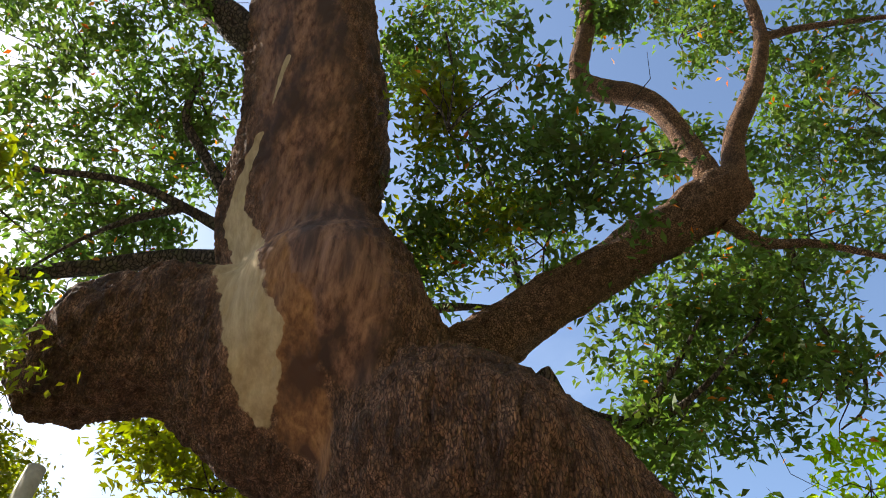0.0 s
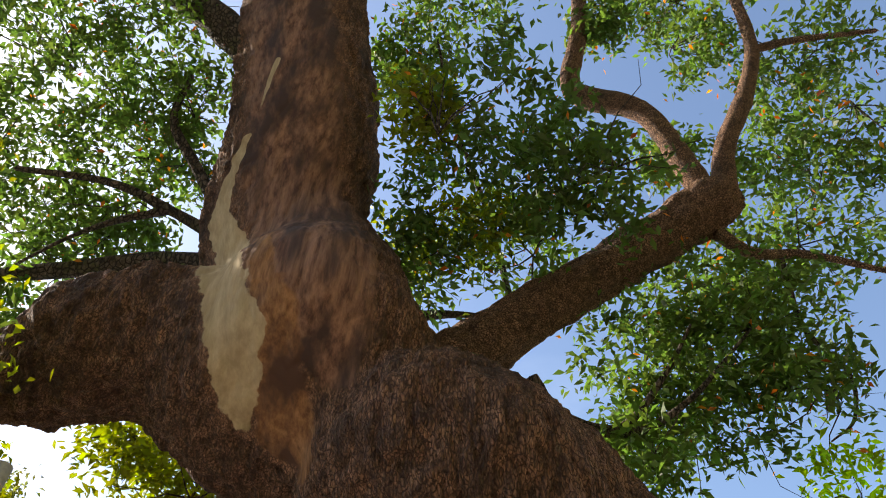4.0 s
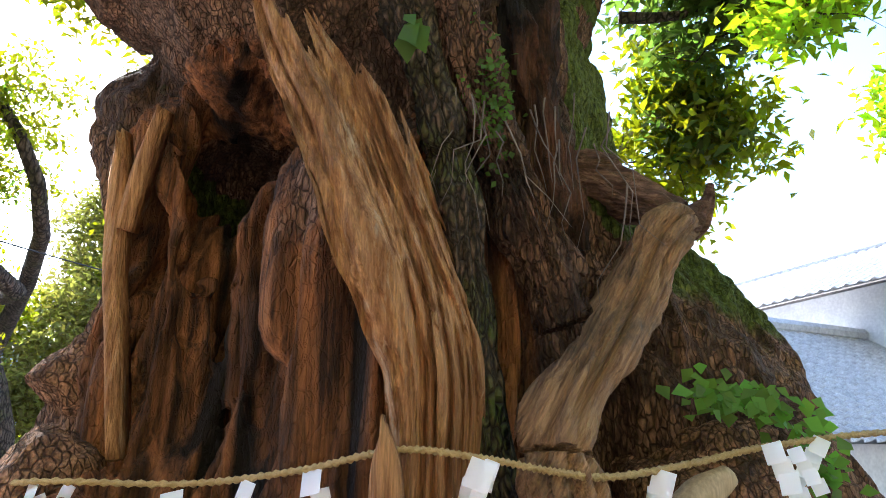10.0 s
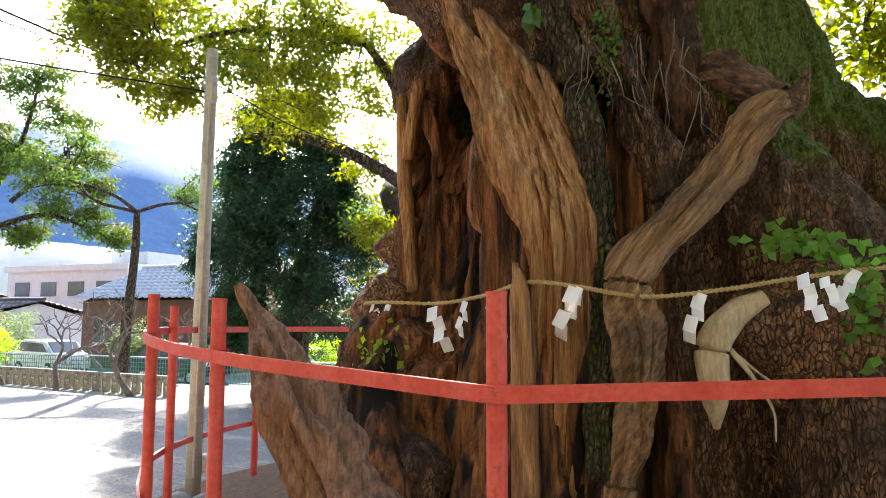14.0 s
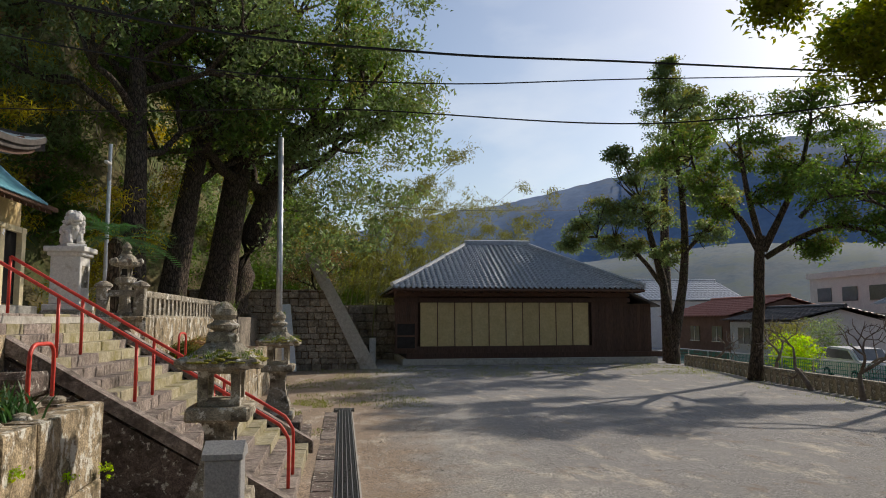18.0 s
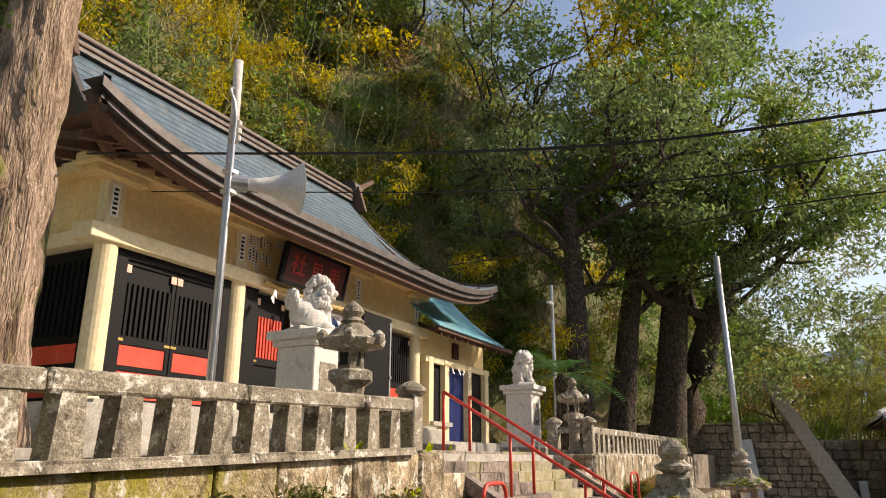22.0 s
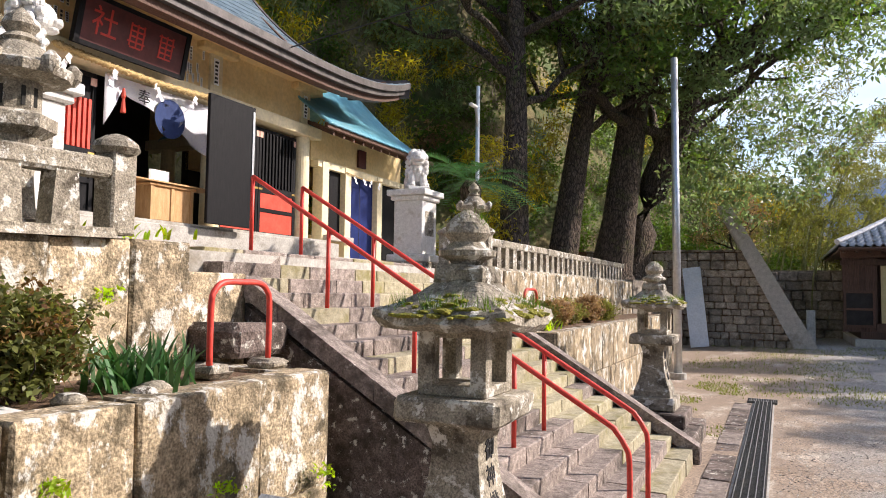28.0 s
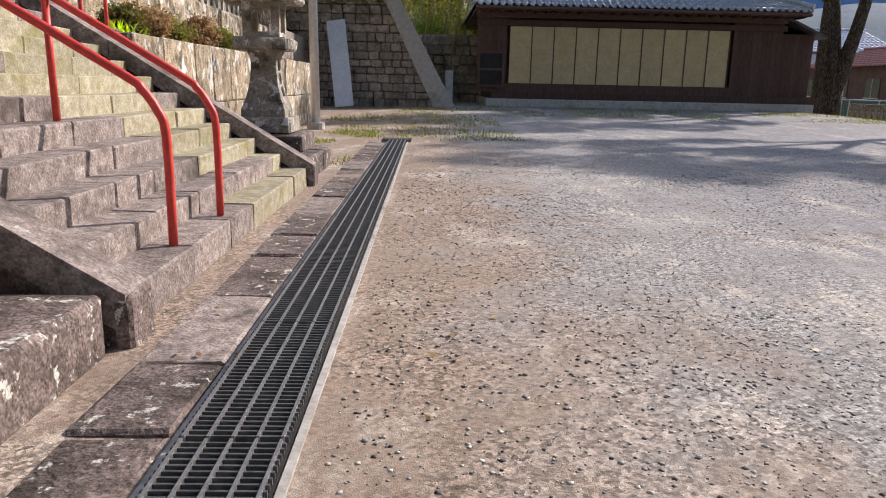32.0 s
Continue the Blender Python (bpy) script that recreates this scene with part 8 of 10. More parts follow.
# the tall torn slab in front, and its neighbours
def torn_slab(name, left, right, top, bulge, material, seed, nw=60, nl=150, label="", thick=0.22):
    """A great torn slab between two edges, furrowed along its twisting grain; top gives how high each strip reaches."""
    Lp, Rp = np.array(smooth_path(left, 12)), np.array(smooth_path(right, 12))
    u = np.linspace(0, 1, nw)
    t = np.linspace(0, 1, nl)
    tp = np.interp(u, *zip(*top)) + 0.02 * vnoise(u * 30, seed, 0.3)
    T = t[:, None] * tp[None]
    U = np.repeat(u[None], nl, 0)

    def at(P, k):
        q = k * (len(P) - 1)
        a = np.clip(q.astype(int), 0, len(P) - 2)
        return P[a] + (P[a + 1] - P[a]) * (q - a)[..., None]
    L0, R0 = at(Lp, T), at(Rp, T)
    P = L0 + (R0 - L0) * U[..., None]
    f = np.array([-0.97, 0.22, 0.0])
    warp = 0.35 * fnoise(U * 2, T * 4, U * 0 + seed, 2) + 0.12 * T
    g = np.abs(fnoise((U + warp * 0.5) * 7.0, T * 2.2, U * 0 + seed * 1.7, 3))
    g2 = np.abs(fnoise((U + warp * 0.5) * 22.0, T * 6.0, U * 0 + seed * 0.7, 2))
    g3 = fnoise((U + warp * 0.3) * 9.0, T * 26.0, U * 0 + seed * 2.7, 3) + 0.8 * fnoise(U * 16.0, T * 60.0, U * 0 + seed, 2)
    rel = 0.085 * np.minimum(1, 2.6 * g) + 0.035 * np.minimum(1, 2.5 * g2) + 0.022 * g3
    rel += 0.10 * fnoise(U * 1.7, T * 3.5, U * 0 + seed, 2)
    out = bulge * np.sin(np.pi * np.clip(U, 0.02, 0.98)) ** 0.55 + rel - 0.10
    wide = 0.05 * fnoise(U * 0 + seed, T * 9, (U > 0.5) * 5.0, 3) * (np.abs(U - 0.5) * 2) ** 2
    P = P + f * out[..., None] + np.array([0, 1.0, 0]) * wide[..., None]
    back = P - f * thick
    V = np.concatenate([P.reshape(-1, 3), back.reshape(-1, 3)])
    k = nl * nw
    i, j = np.meshgrid(np.arange(nl - 1), np.arange(nw - 1), indexing="ij")
    a = (i * nw + j).ravel()
    F = [np.stack([a, a + 1, a + nw + 1, a + nw], 1), np.stack([a + nw, a + nw + 1, a + 1, a], 1) + k]
    ring = np.array([j for j in range(nw)] + [i * nw + nw - 1 for i in range(1, nl)] + [(nl - 1) * nw + j for j in range(nw - 2, -1, -1)] + [i * nw for i in range(nl - 2, 0, -1)])
    q = np.roll(ring, -1)
    F.append(np.stack([ring, ring + k, q + k, q], 1))
    return raw(name, V, np.concatenate(F), material, camphor, label, smooth=True)


torn_slab("splinter", [(4.35, 0.16, -0.1), (4.28, 0.08, 0.6), (4.22, 0.06, 1.3), (4.18, 0.05, 1.9), (4.15, 0.02, 2.45), (4.08, 0.08, 2.75), (4.02, 0.25, 3.1), (4.08, 0.42, 3.55), (4.18, 0.58, 4.05), (4.28, 0.69, 4.56)], [(4.55, -0.46, -0.1), (4.48, -0.42, 0.6), (4.42, -0.42, 1.3), (4.38, -0.44, 1.9), (4.36, -0.44, 2.45), (4.36, -0.43, 2.75), (4.36, -0.36, 3.1), (4.36, -0.20, 3.55), (4.34, 0.0, 4.05), (4.36, 0.34, 4.56)], ((0, 0.97), (0.05, 1.0), (0.16, 0.985), (0.2, 0.94), (0.3, 0.92), (0.34, 0.875), (0.40, 0.89), (0.46, 0.95), (0.52, 0.94), (0.60, 0.935), (0.66, 0.90), (0.70, 0.875), (0.74, 0.89), (0.78, 0.86), (0.84, 0.85), (0.88, 0.80), (0.93, 0.845), (0.97, 0.835), (1.0, 0.78)), 0.16, M["heart"], 3.0, 64, 170, "tall jagged slab of orange-brown heartwood")
shard("splinter", [(4.20, 0.02, 0.1, 0.18), (4.10, 0.01, 1.0, 0.17), (4.04, 0.01, 1.7, 0.14), (4.01, 0.02, 2.2, 0.12), (4.0, 0.04, 2.46, 0.03)], 0.06, M["heart"], 5, 0.12, (-0.95, 0.2, 0), 8, 30, "thin upright stake of split wood")
shard("splinter", [(4.93, 1.20, 2.3, 0.06), (4.99, 1.28, 2.8, 0.09), (5.04, 1.35, 3.2, 0.10), (5.08, 1.38, 3.5, 0.11), (5.09, 1.40, 3.8, 0.08), (5.11, 1.42, 4.05, 0.02)], 0.07, M["heart"], 7, 0.1, (-0.9, 0.4, 0), 10, 40, "pale forked splinter on the rim of the hollow")
shard("splinter", [(5.05, 1.33, 3.45, 0.09), (5.03, 1.27, 3.8, 0.10), (4.99, 1.18, 4.17, 0.06)], 0.06, M["heart"], 8, 0.1, (-0.9, 0.4, 0), 10, 24)

# dark twisted columns right of the splinter
limb("root_column", [(4.52, -0.93, 2.66, 0.16), (4.54, -0.81, 3.10, 0.16), (4.53, -0.61, 3.67, 0.17), (4.46, -0.34, 4.18, 0.2), (4.37, -0.17, 4.71, 0.22)], 44, camphor, M["bark"], 0.10, 14, 2.0, 0.10, 3.5, "dark twisted wood column")
limb("root_column", [(4.13, -0.49, 1.10, 0.12), (4.42, -0.42, 2.39, 0.11), (4.44, -0.29, 3.68, 0.13), (4.37, -0.06, 4.49, 0.15)], 36, camphor, M["barkmoss"], 0.08, 12, 1.0, 0.08, 3.5)
limb("root_column", [(4.92, -0.93, 3.37, 0.22), (4.81, -0.84, 4.07, 0.2), (4.64, -0.72, 4.86, 0.22), (4.35, -0.52, 5.76, 0.26)], 40, camphor, M["heartdark"], 0.10, 12, 1.0, 0.12, 3.0)
# driftwood limb ends
limb("broken_limb", [(5.15, -0.95, 3.75, 0.24), (5.0, -1.20, 3.85, 0.17), (4.85, -1.42, 3.66, 0.13), (4.70, -1.62, 3.50, 0.11), (4.62, -1.70, 3.58, 0.06), (4.60, -1.73, 3.70, 0.02)], 44, camphor, M["stubwood"], 0.09, 14, 1.5, 0.09, 4.0, "pinkish weathered stub of a broken limb")
limb("leaning_limb", [(4.69, -1.66, 3.49, 0.07), (4.63, -1.47, 3.42, 0.13), (4.54, -1.21, 3.08, 0.16), (4.32, -0.90, 2.69, 0.16), (4.14, -0.66, 2.33, 0.15), (4.10, -0.71, 1.92, 0.16), (4.10, -0.67, 1.42, 0.14), (4.09, -0.57, 1.12, 0.11), (4.02, -0.55, 0.70, 0.10)], 48, camphor, M["leanwood"], 0.10, 16, 0.3, 0.06, 4.0, "crooked leaning limb of split driftwood")
limb("pale_root", [(4.23, -1.42, 2.22, 0.045), (4.20, -1.24, 2.11, 0.085), (4.15, -1.12, 1.92, 0.10), (4.13, -1.13, 1.65, 0.085), (4.16, -1.13, 1.45, 0.02)], 18, camphor, M["bare"], 0.02, 8, 0.4, 0.025, 5.0, "pale peeled root hanging free")
ROOTLETS = (((4.15, -1.22, 1.91, 0.018), (4.08, -1.32, 1.78, 0.014), (4.07, -1.38, 1.68, 0.008)), ((4.08, -1.32, 1.78, 0.012), (4.05, -1.43, 1.59, 0.008), (4.03, -1.44, 1.42, 0.004)), ((4.14, -1.24, 1.89, 0.012), (4.12, -1.38, 1.77, 0.008), (4.10, -1.49, 1.70, 0.005)))
for path in ROOTLETS:
    limb("rootlet", path, 7, camphor, M["bare"], 0.0, 5, 0, 0.004, 9)
# burls
def burl(name, c, r, squash, material, seed, label=""):
    bm = bmesh.new()
    bmesh.ops.create_icosphere(bm, subdivisions=4, radius=1.0)
    co = np.array([v.co[:] for v in bm.verts])
    d = 1 + 0.22 * fnoise(co[:, 0] * 1.6 + seed, co[:, 1] * 1.6, co[:, 2] * 1.6, 3) + 0.10 * fnoise(co[:, 0] * 7, co[:, 1] * 7 + seed, co[:, 2] * 7, 3)
    for v, k in zip(bm.verts, d):
        v.co = Vector(c) + Vector((v.co.x * squash[0], v.co.y * squash[1], v.co.z * squash[2])) * (r * k)
    return part(name, bm, material, camphor, label, smooth=True)


burl("burl", (4.92, -1.87, 2.01), 0.62, (0.9, 1.15, 0.95), M["barkscale"], 1, "swollen rusty burl at the root")
burl("burl", (5.42, 1.52, 2.72), 0.24, (1.1, 1.1, 0.9), M["barkscale"], 4, "knotted burl at the rim of the hollow")
burl("burl", (5.0, 1.50, 2.15), 0.27, (1.0, 1.0, 1.1), M["barkscale"], 5, "lumpy foot of the trunk")
burl("burl", (4.72, 1.30, 1.55), 0.34, (1.0, 1.1, 1.0), M["barkscale"], 6, "lumpy foot of the trunk")
burl("burl", (4.42, 1.0, 0.95), 0.30, (1.0, 1.1, 1.0), M["bark"], 7)

# the limbs above
limb("right_limb", [(6.60, 0.75, 7.9, 0.62), (6.35, 0.42, 8.75, 0.52), (5.92, -0.02, 9.35, 0.45), (5.01, -0.84, 10.14, 0.40), (3.80, -1.78, 11.00, 0.39), (3.11, -2.19, 11.40, 0.42), (2.77, -2.40, 11.57, 0.30)], 60, camphor, M["barklimb"], 0.045, 16, 0.2, 0.05, 3.0, "long forked limb with ridged bark")
BRANCHES = (
    ((3.06, -2.10, 11.48, 0.22), (2.98, -1.69, 12.27, 0.20), (2.97, -1.11, 13.09, 0.19), (3.51, -0.40, 13.67, 0.20), (3.44, -0.13, 14.02, 0.18), (2.80, 0.02, 15.17, 0.15), (1.81, 0.58, 17.56, 0.10)),
    ((2.83, -2.35, 11.60, 0.20), (2.43, -2.25, 12.36, 0.17), (1.74, -2.35, 13.22, 0.15), (1.15, -2.31, 14.21, 0.12), (0.72, -1.94, 15.55, 0.09)),
    ((1.24, -2.28, 14.11, 0.08), (0.65, -2.67, 13.99, 0.06), (-0.29, -3.53, 13.84, 0.04)),
    ((3.27, -2.37, 10.96, 0.12), (3.09, -2.82, 10.63, 0.09), (2.57, -3.38, 10.49, 0.06), (1.99, -4.13, 10.09, 0.04)),
    ((2.86, -3.07, 10.45, 0.05), (3.22, -3.53, 9.59, 0.04), (3.17, -4.05, 8.97, 0.035), (3.49, -4.30, 8.52, 0.025), (3.87, -4.19, 8.33, 0.012)),
    ((5.73, -0.49, 8.70, 0.13), (5.62, -0.80, 8.21, 0.09), (5.19, -1.45, 8.05, 0.06), (4.52, -1.81, 8.73, 0.04), (4.07, -2.01, 9.35, 0.02)),
    ((7.62, 3.15, 10.19, 0.20), (8.59, 4.14, 10.55, 0.16), (9.35, 5.09, 10.40, 0.13), (10.09, 6.25, 10.06, 0.10)),
    ((7.72, 3.50, 10.69, 0.10), (8.06, 4.38, 11.15, 0.08), (8.30, 5.25, 11.34, 0.06), (8.72, 6.37, 11.13, 0.04)),
    ((8.09, 4.36, 11.12, 0.06), (8.41, 4.89, 10.74, 0.05), (8.78, 5.29, 10.39, 0.03), (9.29, 5.67, 9.98, 0.02)),
    ((7.57, 3.51, 10.81, 0.10), (7.61, 4.33, 11.85, 0.09), (7.58, 4.96, 12.61, 0.07), (7.21, 5.10, 13.52, 0.04)),
    ((6.33, 4.44, 13.74, 0.34), (6.52, 5.70, 14.51, 0.28), (7.11, 7.20, 15.37, 0.20), (7.90, 8.82, 15.97, 0.12)),
    ((7.20, 1.06, 10.09, 0.10), (6.84, 0.26, 10.50, 0.08), (6.55, -0.43, 10.70, 0.04)),
    ((6.31, -0.97, 10.91, 0.06), (5.70, 0.02, 12.30, 0.05), (5.20, 1.09, 13.63, 0.04), (4.61, 1.90, 14.91, 0.02)),
    ((5.50, -1.23, 6.51, 0.14), (5.53, -1.77, 6.61, 0.11), (5.62, -2.37, 6.55, 0.09), (5.61, -2.60, 6.86, 0.06), (5.63, -3.15, 7.34, 0.03)),
    ((6.54, -2.19, 6.14, 0.06), (6.45, -2.57, 6.12, 0.045), (6.42, -3.05, 6.25, 0.03), (6.14, -3.58, 6.40, 0.012)),
    ((5.34, -1.19, 7.96, 0.08), (5.03, -1.68, 8.02, 0.06), (4.42, -2.11, 8.41, 0.04), (3.58, -2.50, 9.12, 0.02)),
)
for k, path in enumerate(BRANCHES):
    limb("branch", path, 14, camphor, M["barklimb"] if k < 4 else M["trunk"], 0.012, 7, 0.3, 0.02, 4.0)


# ---- leaves ----
def leaf_quads(pos, size, seed, flat=0.35, aspect=0.42, nrm=None):
    """Pointed folded leaves, two triangles each, at the given places."""
    r = np.random.default_rng(seed)
    n = len(pos)
    up = np.array([0, 0, 1.0])
    nv = r.normal(size=(n, 3)) + up * flat * 3
    if nrm is not None:
        nv = nrm + r.normal(size=(n, 3)) * 0.35
    nv /= np.linalg.norm(nv, axis=1)[:, None]
    t = np.cross(nv, r.normal(size=(n, 3)))
    t /= np.linalg.norm(t, axis=1)[:, None] + 1e-9
    b = np.cross(nv, t)
    s = size * r.uniform(0.65, 1.3, n)[:, None]
    tip, wid = t * s, b * s * aspect
    droop = -up * s * 0.18
    V = np.stack([pos - tip * 0.5, pos + wid * 0.5 + nv * s * 0.08, pos + tip * 0.5 + droop, pos - wid * 0.5 + nv * s * 0.08], 1)
    F = np.arange(n * 4).reshape(-1, 4)
    return V.reshape(-1, 3), F


def clump_points(centers, radii, per, seed, sub=0.28, nsub=None, shell=0.55):
    """Points in lumpy clusters: each ellipsoid holds sub-clusters, each a loose tuft."""
    r = np.random.default_rng(seed)
    out = []
    for c, rad in zip(centers, radii):
        rad = np.asarray(rad, float) * np.ones(3)
        k = nsub or max(3, int(7 * rad.mean() ** 1.5 / (sub * 3)))
        d = r.normal(size=(k, 3))
        d /= np.linalg.norm(d, axis=1)[:, None]
        q = c + d * rad * (shell + (1 - shell) * r.random((k, 1))) ** 0.7 * r.uniform(0.5, 1.0, (k, 1))
        m = max(4, per // k)
        pts = q[:, None, :] + r.normal(size=(k, m, 3)) * sub * np.array([1, 1, 0.55])
        out.append(pts.reshape(-1, 3))
    return np.concatenate(out)


def foliage(name, centers, radii, per, size, material, parent, label, seed, sub=0.28, nsub=None, flat=0.35, aspect=0.42):
    pts = clump_points(np.asarray(centers, float), radii, per, seed, sub, nsub)
    V, F = leaf_quads(pts, size, seed, flat, aspect)
    ob = raw(name, V, F, material, parent, label)
    return tagged(ob, kind="stuff")


def twigs(name, starts, ends, r0, material, parent, seed, label=""):
    """Thin crooked twigs from start to end places, in one mesh."""
    rr = np.random.default_rng(seed)
    V, F = [], []
    for a, b in zip(starts, ends):
        a, b = np.asarray(a, float), np.asarray(b, float)
        n = 5
        ts = np.linspace(0, 1, n)
        P = a + (b - a) * ts[:, None] + rr.normal(size=(n, 3)) * np.linalg.norm(b - a) * 0.05 * np.array([0, 1, 1, 1, 0.3])[:, None]
        for i in range(n):
            k = len(V)
            r = r0 * (1 - 0.8 * ts[i])
            d = P[min(i + 1, n - 1)] - P[max(i - 1, 0)]
            s = np.cross(d, (0.3, 0.2, 1)); s /= np.linalg.norm(s) + 1e-9
            u = np.cross(s, d); u /= np.linalg.norm(u) + 1e-9
            V += [P[i] + s * r, P[i] - 0.5 * s * r + 0.87 * u * r, P[i] - 0.5 * s * r - 0.87 * u * r]
            if i:
                for q in range(3):
                    F.append((k - 3 + q, k - 3 + (q + 1) % 3, k + (q + 1) % 3, k + q))
    return tagged(raw(name, V, F, material, parent, label), kind="stuff")


CROWN_GREEN = (
    (3.62, 1.66, 10.70, 1.3), (3.86, 0.36, 10.61, 1.2), (5.17, 1.20, 11.05, 1.2), (5.23, -0.27, 10.90, 1.2), (3.43, 0.18, 10.06, 0.9), (6.24, 1.03, 10.38, 0.9),
    (5.09, -1.98, 9.73, 1.2), (4.03, -2.56, 10.42, 1.2), (4.03, -3.00, 9.25, 1.3), (4.89, -2.50, 8.57, 1.2), (3.36, -3.66, 10.30, 1.2), (3.63, -3.17, 8.42, 1.0), (3.62, -3.20, 11.36, 1.0), (5.29, -1.69, 7.54, 0.8),
    (2.43, -4.16, 11.45, 1.2), (1.22, -3.61, 12.06, 1.0), (1.43, -3.72, 14.49, 1.2), (1.72, -2.25, 15.37, 0.9), (0.34, -3.61, 14.56, 1.3), (2.47, -0.36, 15.07, 0.6), (2.36, -3.77, 13.12, 1.0), (3.42, -2.58, 13.78, 0.7),
    (1.95, -2.10, 17.65, 1.0), (4.76, 2.18, 15.36, 1.0), (5.75, 2.25, 15.04, 0.8),
    (7.80, 7.44, 12.85, 1.6), (7.83, 6.44, 13.04, 1.3), (7.19, 5.88, 14.05, 1.3), (7.45, 4.84, 13.39, 0.9), (9.07, 6.53, 12.13, 1.2), (8.61, 5.49, 12.60, 1.1), (9.57, 5.83, 11.11, 1.2), (9.25, 4.63, 11.46, 0.9), (10.44, 5.65, 10.19, 0.9), (8.48, 4.47, 12.71, 0.9),
    (6.50, 6.45, 14.88, 1.8), (3.12, 1.59, 15.60, 1.6), (4.21, 5.11, 19.84, 2.2), (0.54, -1.40, 16.90, 1.8), (7.32, 8.17, 14.13, 1.6),
    (9.90, 5.16, 11.78, 1.2), (3.97, -3.08, 9.43, 1.1), (5.23, -2.50, 8.62, 0.8),
    (5.55, -2.82, 6.89, 0.8), (5.27, -3.68, 7.16, 0.5), (6.47, -2.72, 6.87, 0.8), (6.62, -3.19, 6.22, 0.6), (6.31, -3.79, 6.34, 0.45), (7.58, -3.34, 5.64, 0.5),
)
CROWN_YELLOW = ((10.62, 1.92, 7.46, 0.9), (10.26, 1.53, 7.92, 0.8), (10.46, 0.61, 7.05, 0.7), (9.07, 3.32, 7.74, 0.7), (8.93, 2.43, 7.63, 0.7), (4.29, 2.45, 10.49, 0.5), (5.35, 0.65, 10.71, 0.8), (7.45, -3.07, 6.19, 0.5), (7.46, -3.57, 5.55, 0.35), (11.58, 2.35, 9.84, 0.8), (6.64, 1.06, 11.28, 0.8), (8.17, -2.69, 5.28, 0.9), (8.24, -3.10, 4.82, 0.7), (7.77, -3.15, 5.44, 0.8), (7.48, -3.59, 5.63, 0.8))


def crown():
    # the second leaf set is yellower, sun through the crown painted in
    for nm, data, m, per, sz, lab, sd in (("crown", CROWN_GREEN, L["camphor"], 950, 0.165, "dense glossy camphor leaves against the sky", 1), ("crown_sunlit", CROWN_YELLOW, L["camphor_yellow"], 800, 0.15, "camphor leaves with back light put into their yellow-green", 2)):
        d = np.array(data)
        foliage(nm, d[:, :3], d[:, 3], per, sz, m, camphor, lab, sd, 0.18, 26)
        rr = np.random.default_rng(sd + 5)
        st, en = [], []
        for x, y, z, r in data:
            o = np.array((x, y, z)) + rr.normal(size=3) * r * 0.3
            for k in range(7):
                en.append(np.array((x, y, z)) + rr.normal(size=3) * r * 0.62)
                st.append(o)
        twigs("twig_tangle", st, en, 0.016, M["trunk"], camphor, sd)
    d = np.array(CROWN_GREEN)[:36]
    foliage("old_foliage", d[:, :3], d[:, 3], 14, 0.12, L["orange"], camphor, "scattered orange old leaves", 9, 0.3, 5)


crown()


# small ivy and ferns on the trunk
def surface_leaves(name, a, b, spread, n, size, material, label, seed, normal=(-1, 0.3, 0.2)):
    r = np.random.default_rng(seed)
    a, b = np.array(a), np.array(b)
    t = r.random(n)
    p = a + (b - a) * t[:, None] + r.normal(size=(n, 3)) * np.array(spread)
    V, F = leaf_quads(p, size, seed, 0.1, 0.8, np.array(normal) * np.ones((n, 3)))
    return tagged(raw(name, V, F, material, camphor, label), kind="stuff")


surface_leaves("clinging_ivy", (4.63, 0.11, 5.39), (4.73, -0.55, 4.17), (0.05, 0.11, 0.08), 900, 0.035, L["ivy"], "tiny ivy leaves creeping down the bark", 1)
surface_leaves("clinging_ivy", (4.32, -0.46, 4.25), (4.42, -0.52, 3.80), (0.04, 0.05, 0.12), 300, 0.035, L["ivy"], "tiny ivy leaves creeping down the bark", 2)
surface_leaves("clinging_ivy", (4.41, -1.36, 2.55), (4.41, -2.02, 2.45), (0.03, 0.06, 0.05), 70, 0.085, L["ivybright"], "broad ivy leaves over the burl", 3, (-0.9, 0.2, 0.5))
surface_leaves("clinging_ivy", (4.32, -1.94, 2.42), (4.33, -1.97, 1.93), (0.03, 0.06, 0.10), 60, 0.085, L["ivybright"], "broad ivy leaves over the burl", 4, (-0.9, 0.2, 0.5))
surface_leaves("clinging_ivy", (4.33, 1.30, 1.80), (4.40, 1.17, 1.87), (0.04, 0.07, 0.08), 60, 0.06, L["lime"], "fresh green sprouts at the foot", 5)
surface_leaves("clinging_ivy", (4.58, -1.49, 2.64), (4.49, -1.76, 2.55), (0.03, 0.06, 0.05), 40, 0.085, L["ivybright"], "broad ivy leaves by the root", 6)
surface_leaves("clinging_ivy", (4.04, -0.03, 4.14), (4.07, -0.07, 4.08), (0.02, 0.03, 0.03), 8, 0.12, L["ivy"], "a green seedling on the splinter", 7)

def aerial_roots():
    r = np.random.default_rng(14)
    a0, a1 = np.array((4.28, -0.32, 3.95)), np.array((4.34, -1.06, 3.77))
    st, en = [], []
    for k in range(22):
        p = a0 + (a1 - a0) * r.random() + r.normal(size=3) * 0.1
        st.append(p)
        en.append(p + np.array([r.normal() * 0.05, r.normal() * 0.15, -r.uniform(0.2, 0.7)]))
    twigs("rootlet_tangle", st, en, 0.006, M["twig"], camphor, 3, "thin grey hanging rootlets")


aerial_roots()

